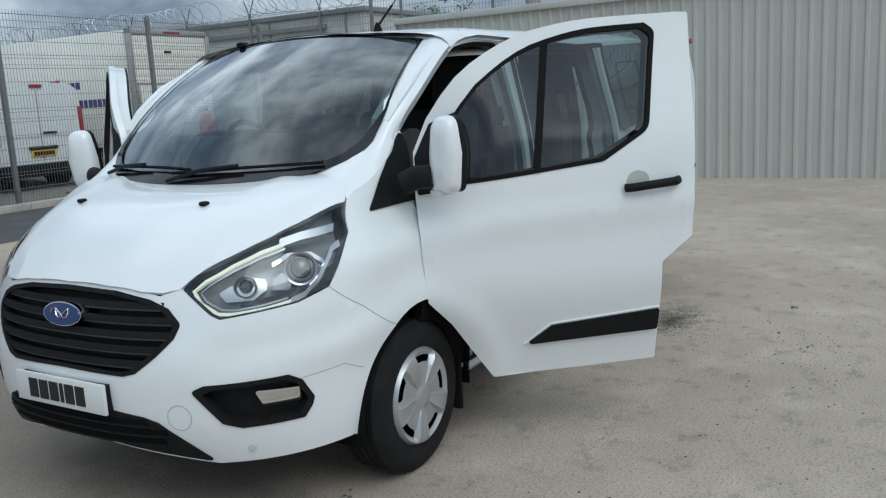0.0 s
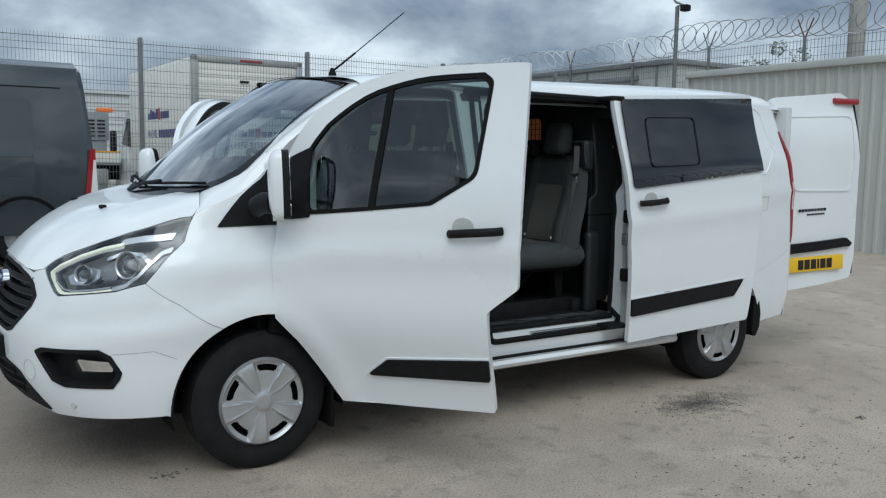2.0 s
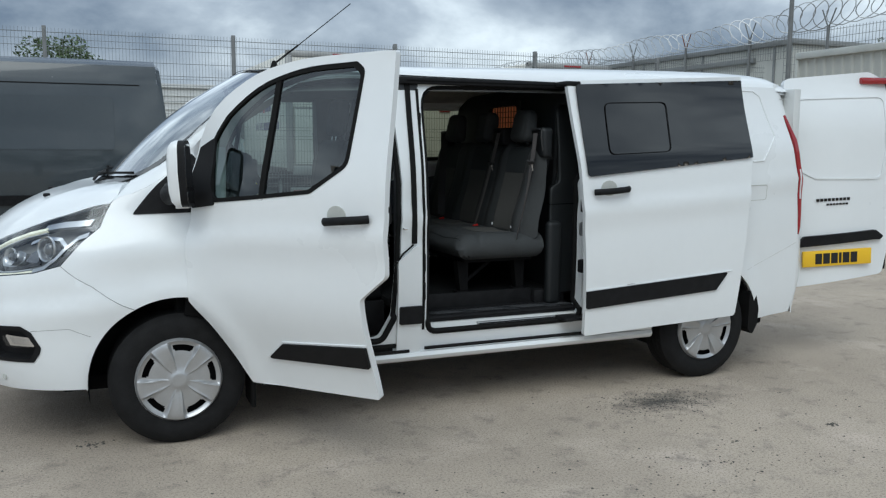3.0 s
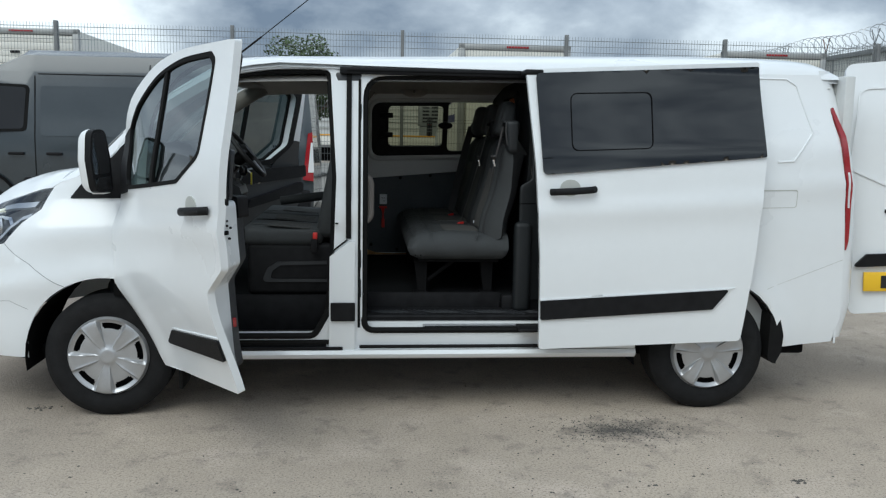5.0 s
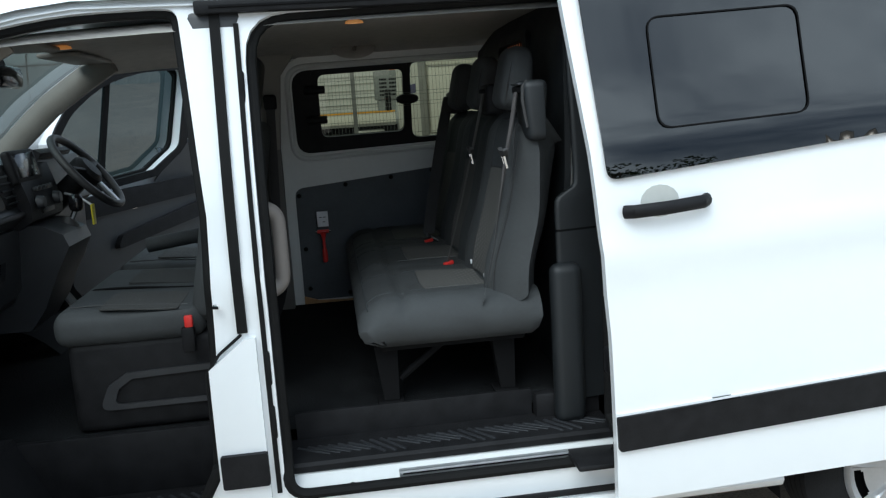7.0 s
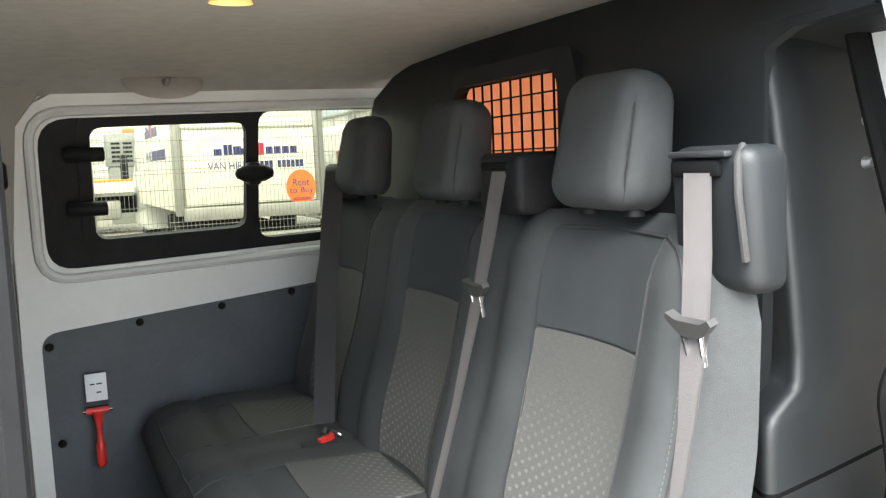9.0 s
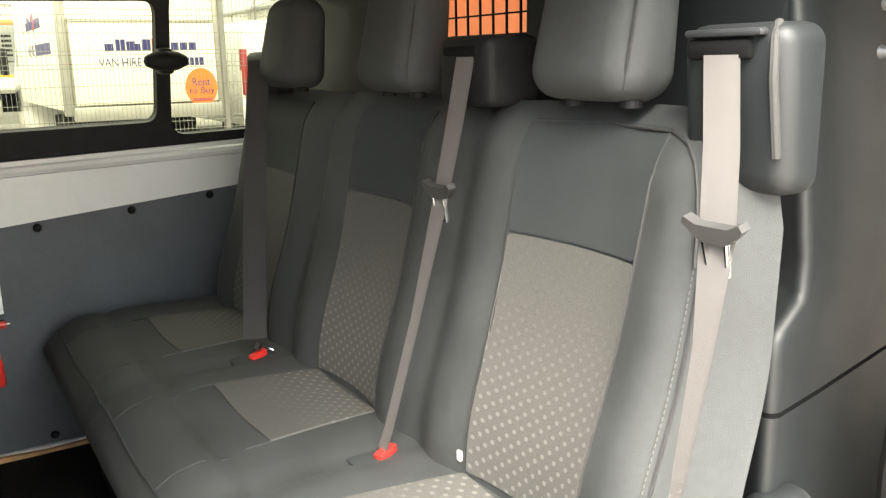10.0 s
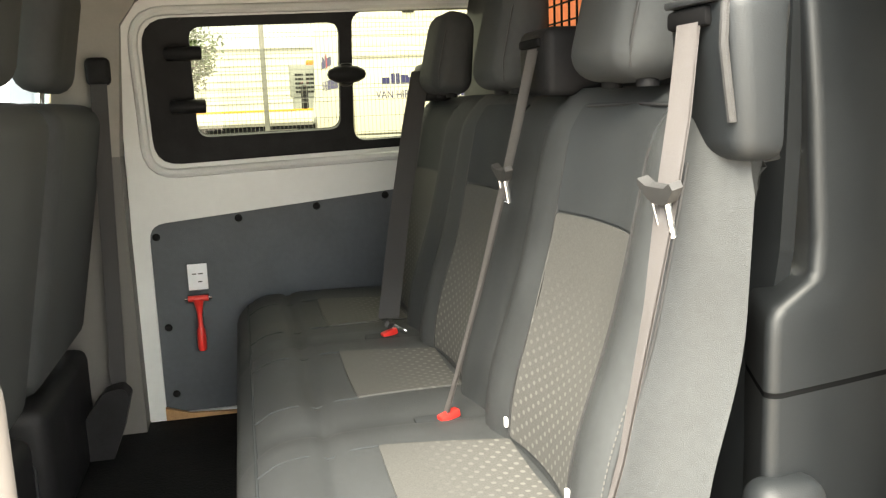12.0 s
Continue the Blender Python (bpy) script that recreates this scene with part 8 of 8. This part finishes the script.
    panel("glovebox", fillet([(-0.70, 0.985), (-0.15, 0.985), (-0.15, 1.225), (-0.70, 1.225)], 0.03), lambda y, z: (0.412 + 0.12 * (z - 1.0), y, z), 0.02, TRIM, d, step=0.08, sign=1)
    Shape().prism([(0.425, -0.385, 1.065), (0.445, -0.385, 1.075), (0.448, -0.365, 1.135), (0.428, -0.365, 1.13)], (0, 0, 0), (0, 0.045, 0)).make("glovebox_catch", SATIN, d)
    # centre stack: screen above, two knobs and a row of keys below
    Shape().prism([(0.40, -0.135, 1.445), (0.452, -0.135, 1.44), (0.475, -0.135, 1.36), (0.492, -0.135, 1.30), (0.488, -0.135, 1.245), (0.44, -0.135, 1.215), (0.40, -0.135, 1.215)], (0, 0, 0), (0, 0.36, 0)).make("centre_console", SATIN, d)
    tilt = pose(0.455, 0, 1.44, 0, -12, 0) @ pose(-0.455, 0, -1.44)
    Shape().box(0.425, 0.458, -0.155, 0.115, 1.378, 1.502, 0.014, 3, m=tilt).make("display_housing", SATIN, d)
    Shape().box(0.455, 0.460, -0.125, 0.085, 1.398, 1.486, 0.003, m=tilt).make("display", GLOSSB, d)
    for y in (-0.05, 0.14):
        Shape().lathe([(0.0, -0.026), (0.020, -0.026), (0.024, -0.02), (0.026, 0.0)], 20, pose(0.488, y, 1.305, 0, 0, 90)).make("control_knob", TRIM, d)
    for i in range(5):
        Shape().box(0.474, 0.486, -0.05 + 0.042 * i, -0.015 + 0.042 * i, 1.345, 1.362, 0.004).make("control_key", TRIM, d)
    Shape().box(0.482, 0.496, -0.02, 0.11, 1.262, 1.282, 0.004).make("control_key", TRIM, d)
    # pedestal of the gear lever
    Shape().prism([(0.40, -0.10, 1.235), (0.50, -0.10, 1.225), (0.575, -0.10, 1.185), (0.59, -0.10, 1.14), (0.54, -0.10, 1.05), (0.48, -0.10, 0.92), (0.42, -0.10, 0.84), (0.30, -0.10, 0.84)], (0, 0, 0), (0, 0.30, 0)).make("lower_console", TRIM, d)
    Shape().prism([(0.28, 0.17, 1.44), (0.44, 0.17, 1.455), (0.452, 0.17, 1.475), (0.43, 0.17, 1.49), (0.33, 0.17, 1.485)], (0, 0, 0), (0, 0.40, 0)).make("instrument_hood", SATIN, d)
    # steering wheel
    n = Vector((0.78, 0.0, 0.62)).normalized()
    rot = n.to_track_quat("Y", "Z").to_matrix().to_4x4()
    m = Matrix.Translation((0.56, 0.37, 1.385)) @ rot
    sw = Shape()
    sw.tube([m @ Vector((0.182 * math.cos(a * 0.1745), 0, 0.182 * math.sin(a * 0.1745))) for a in range(36)], 0.016, 10, closed=True)
    w = sw.make("steering_wheel", LEATHER, van, "black steering wheel")
    Shape().lathe([(0.0, 0.03), (0.05, 0.028), (0.07, 0.01), (0.07, -0.03), (0.0, -0.03)], 24, m).make("wheel_hub", SATIN, w)
    for a in (10, 170, 270):
        q = m @ Vector((0.18 * math.cos(radians(a)), 0, 0.18 * math.sin(radians(a))))
        Shape().tube([m @ Vector((0, 0.0, 0)), q], 0.016, 8, flat=(0.022, 0.012)).make("wheel_spoke", STEEL if a == 270 else SATIN, w)
    Shape().tube([m @ Vector((0, -0.02, 0)), (0.36, 0.37, 1.22)], 0.045, 12).make("steering_column", SATIN, van)
    Shape().tube([(0.535, 0.12, 1.19), (0.565, 0.115, 1.25)], 0.011, 8).make("gear_lever", CHROME, van)
    Shape().lathe([(0.0, 0.03), (0.018, 0.028), (0.034, 0.0), (0.04, -0.012)], 16, Matrix.Translation((0.535, 0.12, 1.20)) @ pose(0, 0, 0, 90)).make("gear_gaiter", LEATHER, van)
    Shape().box(0.545, 0.598, 0.092, 0.140, 1.245, 1.315, 0.022, 3).make("gear_knob", GLOSSB, van)
    Shape().box(0.612, 0.619, 0.155, 0.195, 1.185, 1.265, 0.003).make("key_tag", YEL_TAG, van, "yellow key tag")
    Shape().tube([(0.50, 0.24, 1.31), (0.56, 0.21, 1.295), (0.615, 0.176, 1.26)], 0.005, 6).make("key", STEEL, van)
    # interior mirror and visors
    Shape().tube([(0.40, 0.0, 1.86), (0.42, 0.0, 1.80)], 0.012, 8).make("mirror_stem", SATIN, van)
    Shape().box(0.405, 0.45, -0.12, 0.12, 1.72, 1.80, 0.02).make("interior_mirror", GLOSSB, van)
    for y0, y1 in ((-0.62, -0.12), (0.12, 0.62)):
        Shape().box(0.50, 0.66, y0, y1, 1.828, 1.846, 0.008).make("sun_visor", PILLAR, van)
    for sg in (-1, 1):
        s = Shape()
        s.tube([Vector(ws(sg * 0.93, v)) + Vector((0.07, -sg * 0.02, -0.05)) for v in (0.05, 0.3, 0.6, 0.85, 1.0)], 0.04, 10, flat=(0.035, 0.055)).make("a_pillar_trim", PILLAR, van)


cab()


def cab_seat(name, y0, y1, label, rests, back=1.13):
    s = root(name, label, "seat", at=(0, 0, 0))
    Shape().box(0.685, 1.20, y0 + 0.02, y1 - 0.03, 0.60, 0.90, 0.03, 3).make("seat_base", SATIN, s)
    cover = fillet([(0.765, 0.675), (1.17, 0.675), (1.17, 0.800), (0.86, 0.792), (0.80, 0.755)], 0.025)
    inset = fillet([(0.812, 0.692), (1.15, 0.692), (1.15, 0.780), (0.875, 0.772), (0.83, 0.742)], 0.02)
    panel("base_cover", cover, lambda x, z: (x, y0 + 0.012, z), 0.012, TRIM, s, holes=[inset], step=0.05)
    c = Shape().box(0.655, 1.12, y0, y1, 0.885, 1.0, 0.045, 5)
    c.v = [(v[0], v[1], v[2] + (0.010 * math.cos((v[0] - 0.75) * 9) - 0.006) * (v[2] > 0.99)) for v in c.v]
    cu = c.make("cushion", FABRIC, s, sharp=60)
    def top_z(x):
        return 1.0 + 0.010 * math.cos((x - 0.75) * 9) - 0.006
    for y in rests:
        ins = fillet([(0.80, y - 0.13), (1.04, y - 0.13), (1.04, y + 0.13), (0.80, y + 0.13)], 0.02)
        panel("cushion_insert", ins, lambda x, y: (x, y, top_z(x)), 0.004, GREY_INS, cu, step=0.03, lift=0.002)
    Shape().tube([(0.70 + 0.04 * q, y0 + 0.075, top_z(0.70 + 0.04 * q) + 0.0005) for q in range(10)], 0.0025, 6).make("seam_piping", LEATHER, cu)
    if len(rests) > 1:
        mid = (rests[0] + rests[1]) / 2
        Shape().tube([(0.665 + 0.04 * q, mid, top_z(0.665 + 0.04 * q) - 0.0005 - 0.016 * (q == 0)) for q in range(11)], 0.005, 6).make("cushion_split", DARK, cu)
    b = Shape().box(-0.06, 0.06, y0, y1, 0, 0.62, 0.05, 4)
    m = pose(back, 0, 0.93, 0, 11, 0)
    b.v = [m @ Vector(v) for v in b.v]
    b.make("backrest", FABRIC, s, sharp=60)
    for y in rests:
        h = Shape().box(-0.085, 0.015, y - 0.125, y + 0.125, 0.64, 0.895, 0.045, 4)
        h.v = [m @ Vector(v) for v in h.v]
        hr = h.make("headrest", FABRIC, s, sharp=60)
        for dy in (-0.05, 0.05):
            Shape().tube([m @ Vector((-0.03, y + dy, 0.60)), m @ Vector((-0.035, y + dy, 0.66))], 0.007, 8).make("headrest_post", CHROME, hr)
    return s


ps = cab_seat("passenger_seat", -0.62, 0.16, "charcoal double passenger seat in the cab", (-0.48, -0.06), 1.13)
Shape().box(1.062, 1.088, -0.652, -0.634, 0.93, 0.968, 0.005).make("belt_buckle", RED, ps)
Shape().box(1.05, 1.09, -0.655, -0.625, 0.85, 0.932, 0.008).make("buckle_stalk", SATIN, ps)
dsr = cab_seat("driver_seat", 0.22, 0.80, "charcoal driver seat in the cab", (0.48,))
cover = fillet([(1.17, 0.60), (1.25, 0.60), (1.29, 0.70), (1.315, 0.79), (1.295, 0.815), (1.25, 0.805), (1.20, 0.74)], 0.02)
Shape().prism([(x, 0.66, z) for x, z in cover], (0, -0.03, 0), (0, 0.03, 0)).make("recliner_cover", SATIN, dsr)
Shape().tube([(0.80, 0.20, 1.08), (1.12, 0.20, 1.12)], 0.03, 10).make("arm_rest", FABRIC, dsr)
